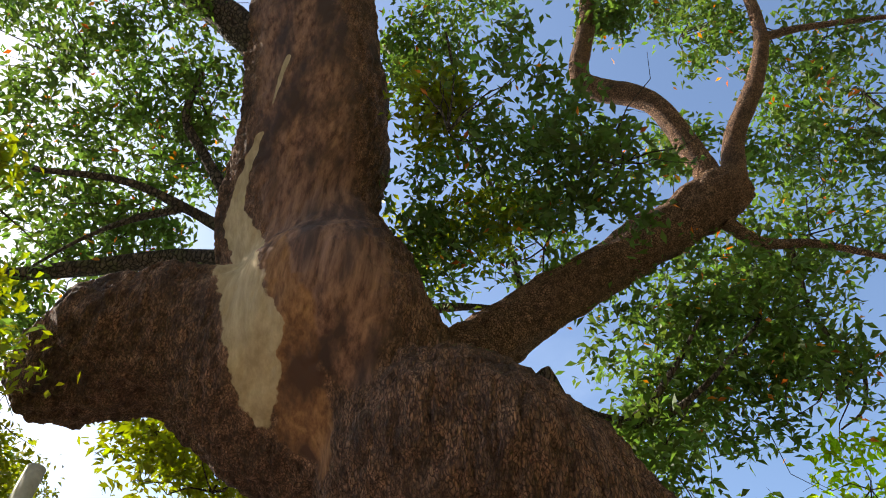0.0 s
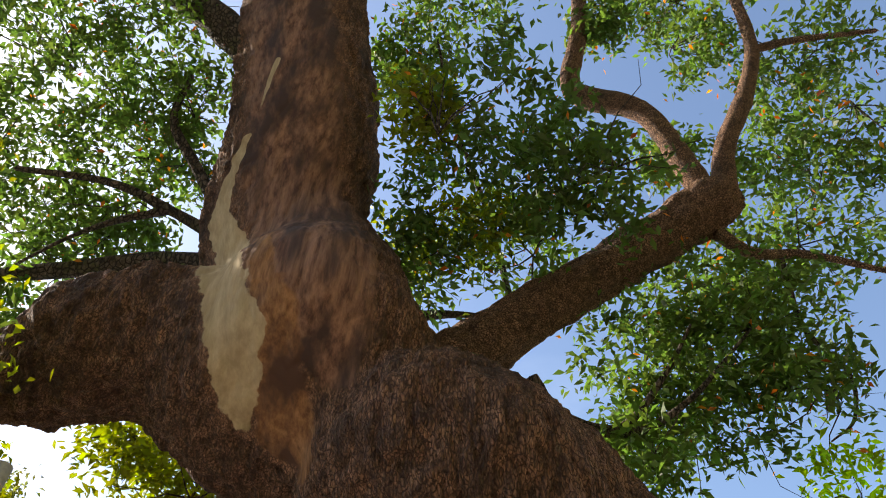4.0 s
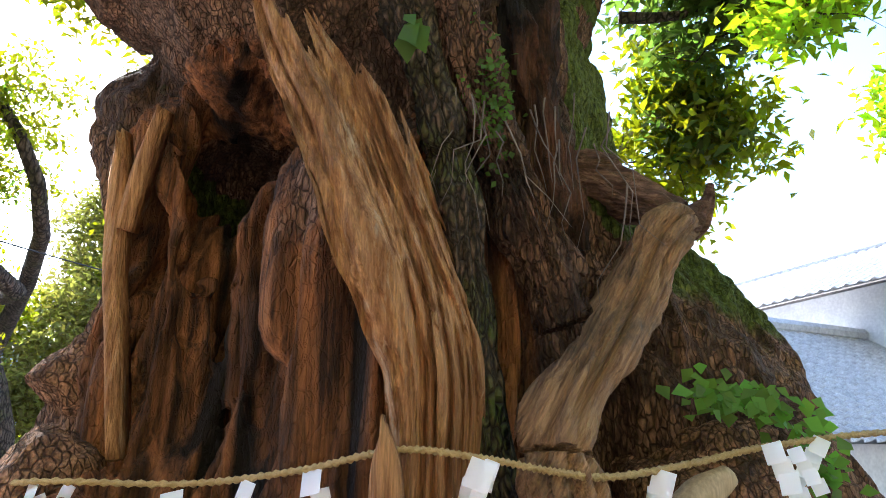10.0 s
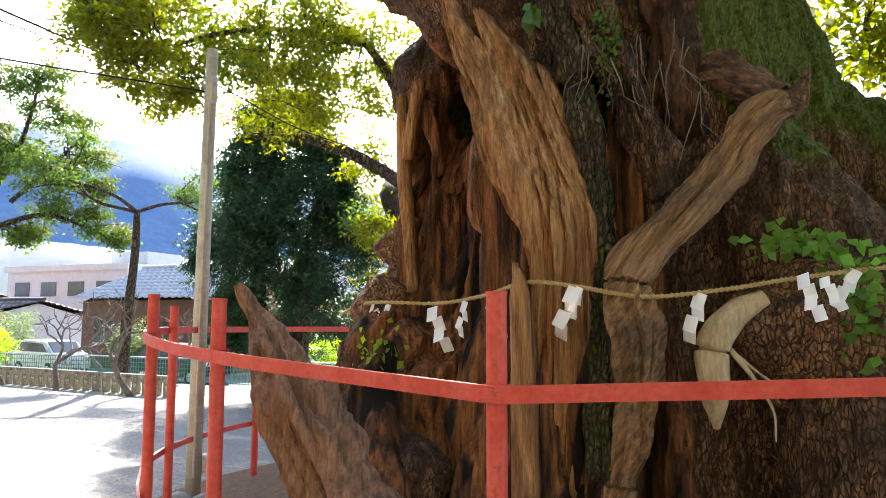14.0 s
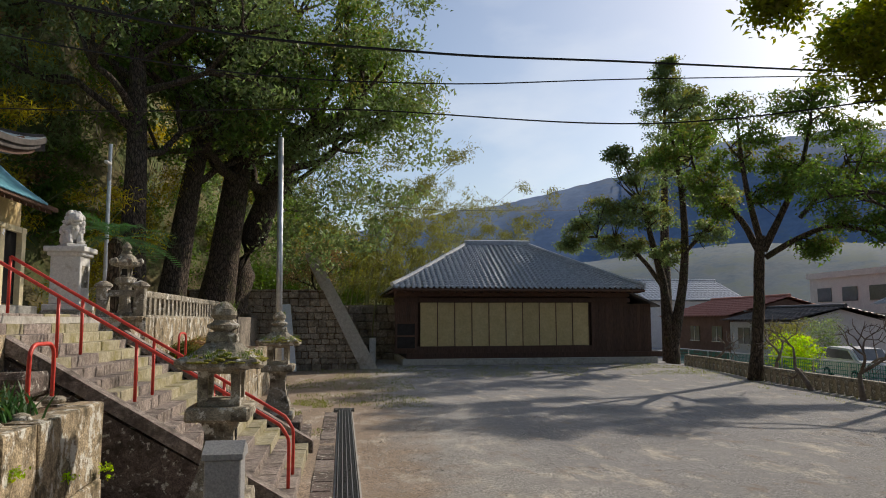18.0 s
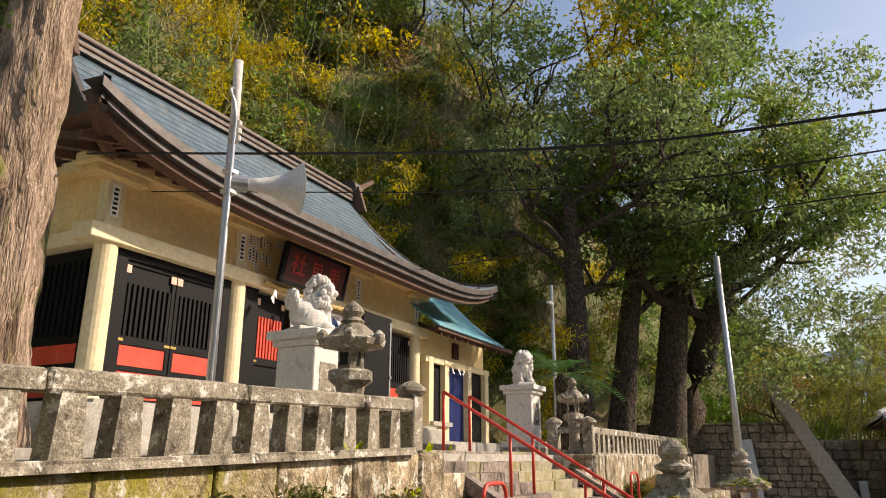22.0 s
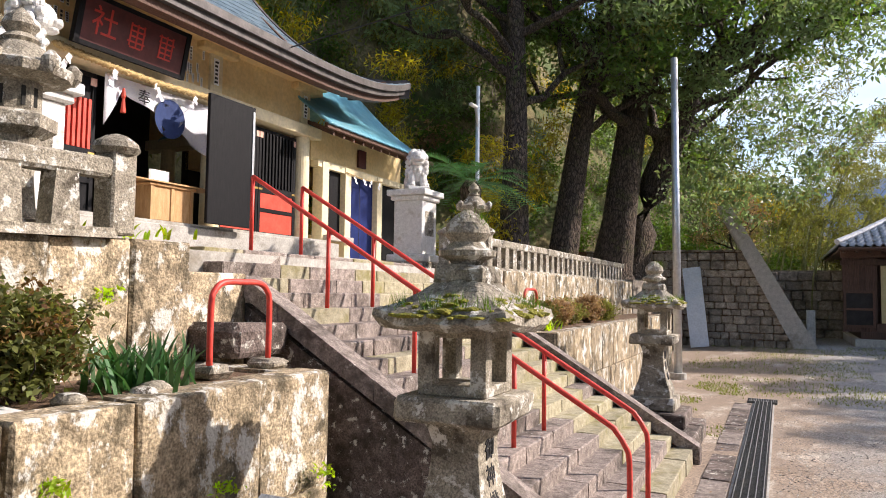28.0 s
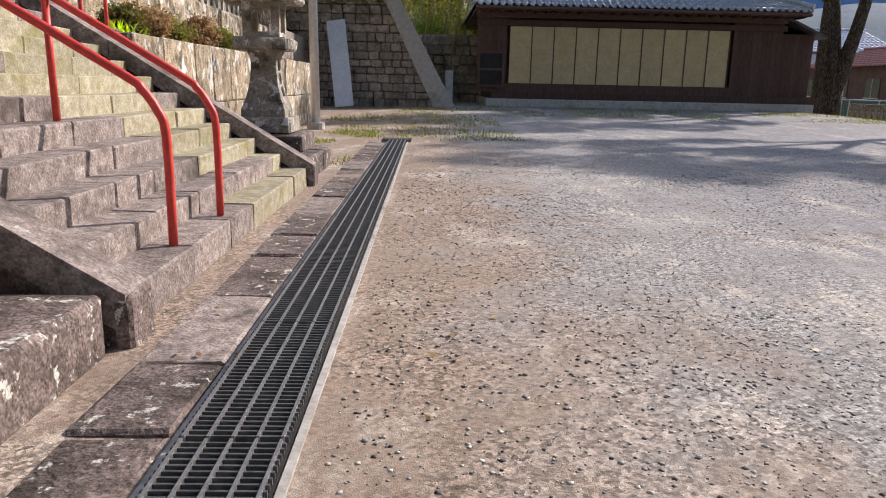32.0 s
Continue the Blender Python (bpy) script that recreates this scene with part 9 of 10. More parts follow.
# ---- rope round the tree ----
def tree_rope():
    t = thing("sacred_rope", (4.1, 0, 2.4), "thin straw rope round the trunk with zig-zag paper", "rope")
    pts = [(5.36, 2.15, 2.13), (4.69, 1.49, 2.21), (4.55, 0.82, 2.20), (4.28, 0.34, 2.25), (4.04, -0.02, 2.32), (4.03, -0.33, 2.29), (3.96, -0.59, 2.24), (4.01, -0.83, 2.22), (4.16, -1.24, 2.27), (4.26, -1.59, 2.33), (4.31, -2.01, 2.38), (4.55, -2.57, 2.42)]
    twisted_rope("rope", pts, 0.016, M["rope"], t, 75)
    for k, (p, h) in enumerate((((4.69, 1.45, 2.21), 0.24), ((4.67, 1.30, 2.20), 0.22), ((4.53, 0.86, 2.17), 0.34), ((4.39, 0.54, 2.21), 0.27), ((4.24, 0.29, 2.25), 0.30), ((4.00, -0.34, 2.28), 0.34), ((4.00, -0.37, 2.28), 0.20), ((4.07, -1.07, 2.24), 0.30), ((4.21, -1.62, 2.35), 0.27), ((4.22, -1.73, 2.33), 0.2), ((4.26, -1.90, 2.37), 0.24))):
        shide(t, p, h, 70 + k, -0.5)


tree_rope()

# ---- red fence round the tree ----
def tree_fence():
    f = thing("ring_fence", (7.2, 0.2, 0), "round red steel fence of posts and flat rails", "fence")
    C0 = np.array([7.2, 0.2])
    posts = [(2.47, -0.34, 2.19), (2.99, 1.56, 2.19), (3.88, 2.96, 2.26)]
    ang = [math.atan2(p[1] - C0[1], p[0] - C0[0]) for p in posts]
    ring = []
    a = ang[0]
    for p in posts:
        ring.append((p[0], p[1], p[2]))
    for k in range(1, 12):
        t = ang[2] - k * (2 * math.pi - ((ang[0] - ang[2]) % (2 * math.pi))) / 12
        r = 4.35 + 0.4 * k / 12
        ring.append((C0[0] + r * math.cos(t), C0[1] + r * math.sin(t), 2.2))
    for x, y, z in ring:
        lean = (x - C0[0]) * 0.004
        part("post", cyl(bmesh.new(), (x - lean, y, -0.15), (x, y, z), 0.044, seg=16), M["salmon"], f, smooth=False)
        part("cap", cyl(bmesh.new(), (x, y, z - 0.004), (x, y, z + 0.006), 0.046, seg=16), M["salmon"], f)
    for h, w in ((1.77, 0.036), (0.72, 0.030)):
        rise = [0.0, 0.09, 0.16] + [0.18 - 0.011 * k for k in range(11)] if h > 1 else [0.0] * 14
        pts = [np.array(p) for p in smooth_path([(x, y, h + d) for (x, y, z), d in zip(ring, rise)] + [(ring[0][0], ring[0][1], h)], 7)]
        bm = bmesh.new()
        prev = None
        for i, p in enumerate(pts):
            o = np.array([p[0] - C0[0], p[1] - C0[1], 0])
            o /= np.linalg.norm(o)
            q = p + o * 0.052
            vs = [bm.verts.new(tuple(q + o * a + np.array([0, 0, b]))) for a, b in ((-0.012, -w), (0.012, -w), (0.012, w), (-0.012, w))]
            if prev:
                for k in range(4):
                    bm.faces.new((prev[k], prev[(k + 1) % 4], vs[(k + 1) % 4], vs[k]))
            prev = vs
        part("rail", bm, M["salmon"], f, "flat red steel rail bent round the ring")
    for k in range(3):
        x, y, z = ring[k]
        bm = bmesh.new()
        for j in range(5):
            zz = 1.74 + (0.0, 0.09, 0.16)[k] + j * 0.016
            tube(bm, [(x + 0.062 * math.cos(a), y + 0.062 * math.sin(a), zz + 0.004 * math.sin(3 * a)) for a in np.linspace(0, 6.28, 14)], 0.006, 5)
        part("wire_tie", bm, M["salmon"], f, "twist of red-painted wire")


tree_fence()
# cobbles of the mound inside the ring, and its kerb
def mound():
    r = np.random.default_rng(21)
    bm = bmesh.new()
    n, k = 48, 8
    V, F = [], []
    for i in range(n):
        a = 2 * math.pi * i / n
        for j in range(k):
            t = j / (k - 1)
            d = 5.15 * (1 - t) + 1.5 * t
            V.append((7.2 + d * math.cos(a), 0.2 + d * math.sin(a), -0.02 + 0.32 * t ** 0.8))
    for i in range(n):
        for j in range(k - 1):
            F.append((i * k + j, ((i + 1) % n) * k + j, ((i + 1) % n) * k + j + 1, i * k + j + 1))
    bm.free()
    structure(raw("tree_mound", V, F, M["soil"], smooth=True), "low earthen mound round the tree")
    m = structure(thing("mound_stones", (7.2, 0.2, 0), "ring of rounded stones edging the mound", "stones"))
    for i in range(170):
        a = r.uniform(2.0, 4.2) if i < 130 else r.uniform(0, 6.28)
        d = r.uniform(3.6, 5.1)
        s = r.uniform(0.06, 0.16)
        b = bmesh.new()
        bmesh.ops.create_icosphere(b, subdivisions=1, radius=1.0)
        for v in b.verts:
            v.co = Vector((v.co.x * s * r.uniform(0.8, 1.3), v.co.y * s * r.uniform(0.8, 1.3), v.co.z * s * 0.5)) + Vector((7.2 + d * math.cos(a), 0.2 + d * math.sin(a), 0.02 + 0.32 * ((5.15 - d) / 3.65) ** 0.8))
        part("stone", b, M["granite"] if i % 3 else M["oldstone"], m, smooth=True)


mound()

slab = thing("fallen_slab", (4.9, 2.3, 0), "great weathered slab of trunk leaning inside the fence", "tree slab")
PL = limb("slab", [(3.26, 0.56, 0.24, 0.31), (3.32, 0.85, 0.92, 0.27), (3.39, 1.24, 1.50, 0.22), (3.42, 1.55, 1.96, 0.13), (3.41, 1.77, 2.30, 0.03)], 56, slab, M["greywood"], 0.10, 20, 1.0, 0.11, 3.0)
part("shell_plate", rough_box(5.6, 5.75, 1.5, 2.0, 0.1, 1.3, 0.05, 8, 0.06), M["greywood"], slab)

# ---- wooded hillside ----
def hill_edge(y):
    return np.interp(y, [-40, 0, 18, 26, 34, 42, 55, 90], [-14.5, -14.8, -14.3, -9.5, -5.5, -0.5, 8.0, 20.0])


def hill_z(x, y):
    d = np.maximum(0, hill_edge(y) - np.asarray(x, float))
    base = np.interp(y, [20, 30, 40], [2.42, 2.0, 0.2])
    fall = np.interp(y, [-40, 28, 40, 55, 90], [1, 1.0, 0.6, 0.3, 0.2])
    return base - 0.05 + (3.0 * d - 0.04 * np.minimum(d, 34) ** 2) * fall + 0.5 * fnoise(np.asarray(x) * 0.25, np.asarray(y) * 0.25, 0.3, 3) * np.minimum(1, d / 3)


def hill():
    ys = np.linspace(-45, 100, 110)
    ds = np.concatenate([np.linspace(0, 12, 25), np.linspace(13, 60, 22)])
    X = hill_edge(ys)[:, None] - ds[None]
    Y = ys[:, None] + 0 * ds[None]
    Z = hill_z(X, Y)
    n, k = X.shape
    i, j = np.meshgrid(np.arange(n - 1), np.arange(k - 1), indexing="ij")
    a = (i * k + j).ravel()
    structure(raw("hillside", np.stack([X, Y, Z], -1).reshape(-1, 3), np.stack([a, a + k, a + k + 1, a + 1], 1), M["hill"], smooth=True), "steep wooded hillside of leaf litter")


hill()


def hill_cover():
    r = np.random.default_rng(33)
    kinds = {k: ([], []) for k in ("deep", "olive", "camphor", "ochre", "tan", "ivy")}
    for k in range(900):
        y = r.uniform(-12, 60)
        d = 0.4 + 26 * r.random() ** 1.2
        x = float(hill_edge(y)) - d
        z = float(hill_z(x, y))
        s = r.uniform(0.7, 1.7) * (0.8 + d * 0.022)
        v = float(fnoise(y * 0.16, d * 0.2, 2.2, 3))
        low = d < 3
        kind = "ivy" if low and r.random() < 0.7 else ("ochre" if 0.12 < v < 0.36 and 4 < d < 20 and r.random() < 0.75 else ("tan" if v < -0.20 and r.random() < 0.42 else ("olive" if r.random() < 0.46 else ("deep" if r.random() < 0.6 else "camphor"))))
        if y < 8 and d > 6 and r.random() < 0.62:
            continue
        kinds[kind][0].append((x, y, z + s * r.uniform(0.4, 1.1)))
        kinds[kind][1].append((s * r.uniform(0.8, 1.2), s * r.uniform(0.8, 1.2), s * r.uniform(0.7, 1.3)))
    lab = {"deep": "dark evergreen shrubs on the slope", "olive": "olive-green shrubs on the slope", "camphor": "mid-green saplings on the slope", "ochre": "sunlit yellow bamboo on the slope", "tan": "dry tan undergrowth", "ivy": "ivy mantling the foot of the slope"}
    for k, (c, rad) in kinds.items():
        if c:
            ob = foliage("hillside_" + {"deep": "evergreens", "olive": "shrubs", "camphor": "saplings", "ochre": "bamboo", "tan": "undergrowth", "ivy": "ivy_mat"}[k], c, rad, 520 if k != "ivy" else 700, {"ochre": 0.26, "ivy": 0.13}.get(k, 0.22), L[k], None, "", 50 + len(k), 0.26, 18, 0.2, 0.24 if k == "ochre" else 0.45)
            tagged(ob, lab[k], "shrubs")
    # bare brush
    st, en = [], []
    for k in range(2400):
        y = r.uniform(-12, 34)
        d = 2 + 22 * r.random()
        if k % 2 and y > 10:
            y = r.uniform(-12, 10)
        x = float(hill_edge(y)) - d
        z = float(hill_z(x, y))
        h = r.uniform(1.2, 3.6)
        for q in range(2):
            st.append((x, y, z))
            en.append((x + r.normal() * h * 0.3 + h * 0.25, y + r.normal() * h * 0.35, z + h * r.uniform(0.7, 1.1)))
    for k, lf in enumerate(("olive", "ochre", "deep", "camphor")):
        cs, rs = [], []
        for q in range(130):
            y, dd = r.uniform(-4, 27), r.uniform(0.6, 15)
            if lf == "ochre":
                y, dd = r.normal(13, 5), r.uniform(4, 13)
            x = float(hill_edge(y)) - dd
            s = r.uniform(0.7, 1.3)
            cs.append((x + 0.4, y, float(hill_z(x, y)) + s * 0.6))
            rs.append((s, s, s * 1.1))
        ob = foliage("slope_foliage", cs, rs, 420, 0.22, L[lf], None, "", 90 + k, 0.25, 14, 0.02, 0.25 if lf == "ochre" else 0.45)
        tagged(ob, {"olive": "olive leafy scrub on the slope", "ochre": "yellow bamboo sprays on the slope", "deep": "dark leafy scrub on the slope", "camphor": "green leafy scrub on the slope"}[lf], "shrubs")
    tagged(twigs("bare_brush", st, en, 0.022, M["twig"], None, 8), "tangle of bare grey-brown brush on the slope", "brush")
    # bamboo canes
    st, en = [], []
    for k in range(260):
        y = r.uniform(8, 30)
        d = r.uniform(3, 14)
        x = float(hill_edge(y)) - d
        z = float(hill_z(x, y))
        st.append((x, y, z))
        en.append((x + r.uniform(0.3, 1.4), y + r.normal() * 0.4, z + r.uniform(3.5, 6)))
    tagged(twigs("bamboo_canes", st, en, 0.03, mat("bamboo_cane", (0.16, 0.19, 0.05), (0.30, 0.30, 0.10), 6, 0.5, 0.0), None, 9), "upright bamboo canes on the slope", "bamboo")


hill_cover()


def high_woods():
    """Tall evergreens closing the view above the terrace, far up the slope."""
    r = np.random.default_rng(71)
    c = np.array([(-17.9, 21.7, 23.6), (-15.3, 25.5, 25.6), (-12.8, 28.1, 26.0), (-7.0, 29.0, 23.4), (-4.0, 30.5, 23.7), (-1.8, 33.8, 24.6), (-23.0, 27.4, 25.9), (-16.9, 27.9, 23.4), (-15.8, 31.8, 25.9), (-11.0, 31.3, 23.8), (-8.0, 35.2, 24.0), (-5.3, 32.3, 21.5), (-2.6, 36.2, 22.4), (-22.8, 28.3, 22.5), (-19.3, 30.1, 21.9), (-16.2, 31.5, 21.0), (-11.8, 34.2, 21.7), (-4.8, 34.1, 18.5), (-5.8, 32.1, 26.2), (-17.7, 23.3, 20.5), (-11.9, 27.0, 21.4), (-2.4, 30.5, 20.4), (-18.7, 26.4, 19.0), (-11.9, 27.7, 18.2), (-7.8, 29.5, 18.4), (-3.6, 27.4, 20.8), (-13.2, 30.6, 20.4), (-5.7, 26.7, 17.7)])
    for k, lf in enumerate(("deep", "camphor", "olive", "ochre")):
        q = c[k::4] if k < 3 else c[3::8]
        s = thing("high_woods", tuple(q[0] - np.array([0, 0, 9])), "mixed evergreen wood high on the hillside", "woods", "woods on the hillside")
        s["kind"] = "stuff"
        foliage("foliage", q, [(2.9, 2.9, 2.3)] * len(q), 1500, 0.28, L[lf], s, "", 700 + k, 0.36, 36, 0.02, 0.45)
    twigs("limb_tangle", [p - np.array([0.5, 0.5, 4]) for p in c for _ in range(4)], [p + r.normal(size=3) * 1.6 for p in c for _ in range(4)], 0.10, M["trunk"], s, 3)


high_woods()


# ---- trees ----
def grow(p, d, length, r, depth, rr, segs, tips, spread=0.6, up=0.25, kids=(2, 3), shrink=0.74):
    """One branch as a bent tapering run, and its children."""
    p, d = np.array(p, float), np.array(d, float)
    d /= np.linalg.norm(d)
    pts = [(*p, r)]
    n = 4
    for i in range(n):
        d = d + rr.normal(size=3) * 0.16 + np.array([0, 0, up * 0.25])
        d /= np.linalg.norm(d)
        p = p + d * length / n
        pts.append((*p, r * (1 - 0.32 * (i + 1) / n)))
    segs.append(pts)
    if depth == 0:
        tips.append(p)
        return
    if depth <= 1:
        tips.append((np.array(pts[2][:3]) + p) / 2)
    for k in range(rr.integers(kids[0], kids[1] + 1)):
        q = rr.normal(size=3)
        q -= d * np.dot(q, d)
        q /= np.linalg.norm(q) + 1e-9
        nd = d * (1 - spread * 0.45) + q * spread * rr.uniform(0.7, 1.2) + np.array([0, 0, up])
        grow(p, nd, length * shrink * rr.uniform(0.8, 1.15), r * 0.62, depth - 1, rr, segs, tips, spread, up, kids, shrink)


def segs_mesh(name, segs, material, parent, label="", seg=8, bump=0.03):
    V, F = [], []
    for pts in segs:
        P = np.array(smooth_path(pts, 3))
        fr = frames_along([p[:3] for p in P])
        sg = seg if P[0, 3] > 0.08 else 5
        th = np.linspace(0, 2 * math.pi, sg, endpoint=False)
        k0 = len(V)
        for (c, s, u), pr in zip(fr, P):
            c, s, u = np.array(c), np.array(s), np.array(u)
            ring = c + (s[None] * np.cos(th)[:, None] + u[None] * np.sin(th)[:, None]) * pr[3]
            if bump and pr[3] > 0.1:
                ring = ring + (ring - c) * (0.16 * fnoise(ring[:, 0] * 4, ring[:, 1] * 4, ring[:, 2] * 1.6, 3))[:, None]
            V += list(ring)
        n = len(P)
        for i in range(n - 1):
            for j in range(sg):
                a, b = k0 + i * sg + j, k0 + i * sg + (j + 1) % sg
                F.append((a, b, b + sg, a + sg))
    return raw(name, np.array(V), np.array(F), material, parent, label, smooth=True)


def tree(base, d, length, r, depth, seed, label, leaf, leaf_size=0.14, per=260, tuft=0.55, sub=0.16, bark="trunk", spread=0.6, up=0.25, kids=(2, 3), shrink=0.74, extra=(), nsub=8, name="tree", trunk_pts=None, group=""):
    rr = np.random.default_rng(seed)
    t = thing(name, base, label, "tree", group)
    segs, tips = [], []
    if trunk_pts:
        segs.append(trunk_pts)
        e = np.array(trunk_pts[-1])
        dd = e[:3] - np.array(trunk_pts[-2][:3])
        for k in range(kids[1]):
            grow(e[:3], dd / np.linalg.norm(dd) + rr.normal(size=3) * spread, length, e[3] * 0.7, depth, rr, segs, tips, spread, up, kids, shrink)
    else:
        grow(base, d, length, r, depth, rr, segs, tips, spread, up, kids, shrink)
    segs_mesh("trunk", segs, M[bark], t, "", 14)
    if leaf:
        c = np.array(tips)
        if len(extra):
            c = np.concatenate([c, np.array(extra)])
        foliage("crown", c, [tuft * k for k in rr.uniform(0.7, 1.25, len(c))], per, leaf_size, L[leaf], t, "", seed, sub, nsub)
    return t, tips


# evergreens behind the far terrace
def big_terrace_trees():
    rr = np.random.default_rng(3)
    specs = (((-7.0, 21.2, 3.0), (-7.1, 21.6, 7.5), (-7.3, 22.0, 12.0), 0.36, "deep"), ((-6.7, 25.2, 3.2), (-6.2, 25.6, 7.5), (-5.4, 26.2, 12.5), 0.40, "deep"), ((-5.4, 27.2, 3.4), (-4.8, 27.4, 8), (-4.2, 27.8, 12.5), 0.55, "camphor"), ((-5.0, 28.2, 3.4), (-3.8, 28.3, 7.0), (-2.4, 28.4, 10.5), 0.55, "camphor"))
    for k, (a, b, c, r, lf) in enumerate(specs):
        t = thing("terrace_tree", a, "tall dark evergreen with a bare leaning trunk" if k < 2 else "great spreading camphor above the masonry wall", "tree", "trees behind the far terrace")
        segs, tips = [], []
        segs.append([(a[0] - 0.1, a[1], a[2] - 0.8, r * 1.6), (*a, r * 1.25), (*b, r * 0.9), (*c, r * 0.65)])
        for q in range(10 if k < 2 else 12):
            f = 0.1 + 0.9 * q / (9 if k < 2 else 11)
            o = np.array(b) * (1 - f) + np.array(c) * f if q else np.array(b)
            ang = rr.uniform(0, 6.28)
            grow(o, (math.cos(ang), math.sin(ang), 0.5), 2.3 if k < 2 else 3.0, r * 0.36, 2, rr, segs, tips, 0.75, 0.18, (2, 3), 0.72)
        segs_mesh("trunk", segs, M["trunk"], t, "", 16)
        tp = np.array(tips)
        foliage("crown", tp, [(0.95 * s, 0.95 * s, 0.7 * s) for s in rr.uniform(0.7, 1.3, len(tp))], 110 if k < 2 else 220, 0.20, L[lf], t, "hanging evergreen leaves", 60 + k, 0.26, 9, 0.05, 0.4)
        if k == 3:
            oc = ((-4.70, 24.79, 12.31), (-2.76, 25.34, 11.40), (-0.73, 24.94, 12.75), (1.30, 23.81, 12.73), (2.21, 24.35, 11.04), (0.56, 24.75, 10.16), (-1.28, 25.07, 9.04), (-3.07, 24.99, 8.91), (-0.42, 25.43, 7.43), (1.49, 25.42, 7.07), (-4.93, 25.62, 9.59), (2.29, 24.94, 9.00), (-1.45, 25.53, 6.75), (0.24, 25.68, 5.74), (-7.42, 23.54, 13.93), (-3.89, 23.95, 14.56), (0.02, 23.03, 14.59), (-1.91, 22.35, 15.84), (-5.63, 23.07, 15.72), (1.84, 23.03, 14.38), (-2.24, 25.68, 5.46), (-0.81, 26.76, 5.18))
            foliage("crown_outer", np.array(oc), [(1.5, 1.5, 1.1)] * len(oc), 560, 0.21, L["deep"], t, "dense outer boughs", 90, 0.28, 24, 0.05, 0.4)
        if k >= 2:
            # olive copy shifted up and out: the lit boughs painted by leaf colour
            foliage("crown_sunlit", tp[::3] + np.array([0.4, -0.2, 0.4]), 0.9 * np.ones(len(tp[::3])), 160, 0.16, L["olive"], t, "outer leaves, sunlight put into their olive tint", 80 + k, 0.26, 7)


big_terrace_trees()


def grove(name, n, x0, x1, y0, y1, h0, h1, leaf, size, label, seed, arch=0.5, per=340):
    """Bamboo: arching canes with feathery leaf sprays."""
    r = np.random.default_rng(seed)
    g = thing(name, ((x0 + x1) / 2, (y0 + y1) / 2, 0), label, "bamboo")
    segs, cs, rads = [], [], []
    for k in range(n):
        x, y, h = r.uniform(x0, x1), r.uniform(y0, y1), r.uniform(h0, h1)
        z = float(hill_z(x, y)) if x < hill_edge(y) else float(ground_z(x, y))
        a = r.uniform(-0.9, 1.6)
        pts = []
        for t in np.linspace(0, 1, 6):
            o = arch * h * t ** 2.4
            pts.append((x + o * math.cos(a), y + o * math.sin(a), z + h * (t - 0.12 * t ** 3), 0.035 * (1 - 0.8 * t) + 0.004))
            if t > 0.35:
                for q in range(2):
                    cs.append(np.array(pts[-1][:3]) + r.normal(size=3) * 0.25)
                    rads.append((0.5, 0.5, 0.42))
        segs.append(pts)
    tagged(segs_mesh("cane_stand", segs, mat("green_cane", (0.18, 0.20, 0.06), (0.30, 0.30, 0.12), 6, 0.5, 0.0), g, "", 5, 0), kind="stuff")
    foliage("leaf_spray", cs, rads, per, size, L[leaf], g, "feathery bamboo leaves", seed, 0.2, 6, 0.1, 0.2)


grove("bamboo_grove", 44, -4.0, 4.0, 36.5, 47, 7, 13, "olive", 0.24, "yellow-green bamboo thicket behind the hall", 41, 0.40, 90)
grove("bamboo_grove", 30, 2, 10, 44, 56, 8, 13, "olive", 0.22, "arching bamboo tops beyond the hall", 42, 0.45, 120)
grove("bamboo_grove", 22, -16, -8, 17, 25, 5, 9, "ochre", 0.2, "yellow bamboo above the terrace", 43, 0.4, 110)
t, _ = tree((-1.0, 36.0, 1.0), (0.2, 0, 1), 2.0, 0.12, 3, 77, "tan leafless tree above the masonry", "tan", 0.12, 120, 0.5, 0.2, nsub=5)

# the mossy trunk beside the shrine
def mossy_tree():
    t = thing("mossy_tree", (-6.0, 2.0, 2.42), "upright pale-barked tree with moss on one side", "tree")
    limb("trunk", [(-6.02, 2.06, 2.2, 0.40), (-6.0, 2.05, 3.2, 0.33), (-6.0, 2.02, 4.6, 0.31), (-6.0, 2.0, 6.2, 0.29), (-6.0, 2.0, 9, 0.26), (-6, 2.1, 13, 0.2)], 44, t, M["trunkpale"], 0.05, 14, 0.1, 0.03, 4.0)
    limb("cut_stub", [(-5.9, 1.85, 4.35, 0.13), (-5.75, 1.62, 4.45, 0.12), (-5.68, 1.5, 4.47, 0.11)], 16, t, M["trunkpale"], 0.01, 5)
    r = np.random.default_rng(5)
    n = 2600
    z = r.uniform(2.6, 7.5, n)
    a = r.normal(-2.0, 0.28, n)
    rad = 0.375 - 0.007 * z
    p = np.stack([-6.0 + rad * np.cos(a), 2.03 + rad * np.sin(a), z], 1)
    V, F = leaf_quads(p, 0.05, 3, 0.1, 0.8, np.stack([np.cos(a), np.sin(a), 0 * a], 1))
    tagged(raw("moss_fern", V, F, L["ivy"], t, "green moss and ferns down the trunk"), kind="stuff")
    foliage("crown", [(-6, 2, 11), (-5, 3, 12), (-7, 1, 12), (-6, 0.5, 13)], [1.6, 1.6, 1.6, 1.6], 1200, 0.14, L["camphor"], t, "", 6, 0.3, 20)


mossy_tree()
tree((-9.0, -2.5, 2.4), (0.1, 0, 1), 2.2, 0.16, 3, 91, "young tree with bright leaves behind the shrine corner", "lime", 0.13, 260, 0.7, 0.2)

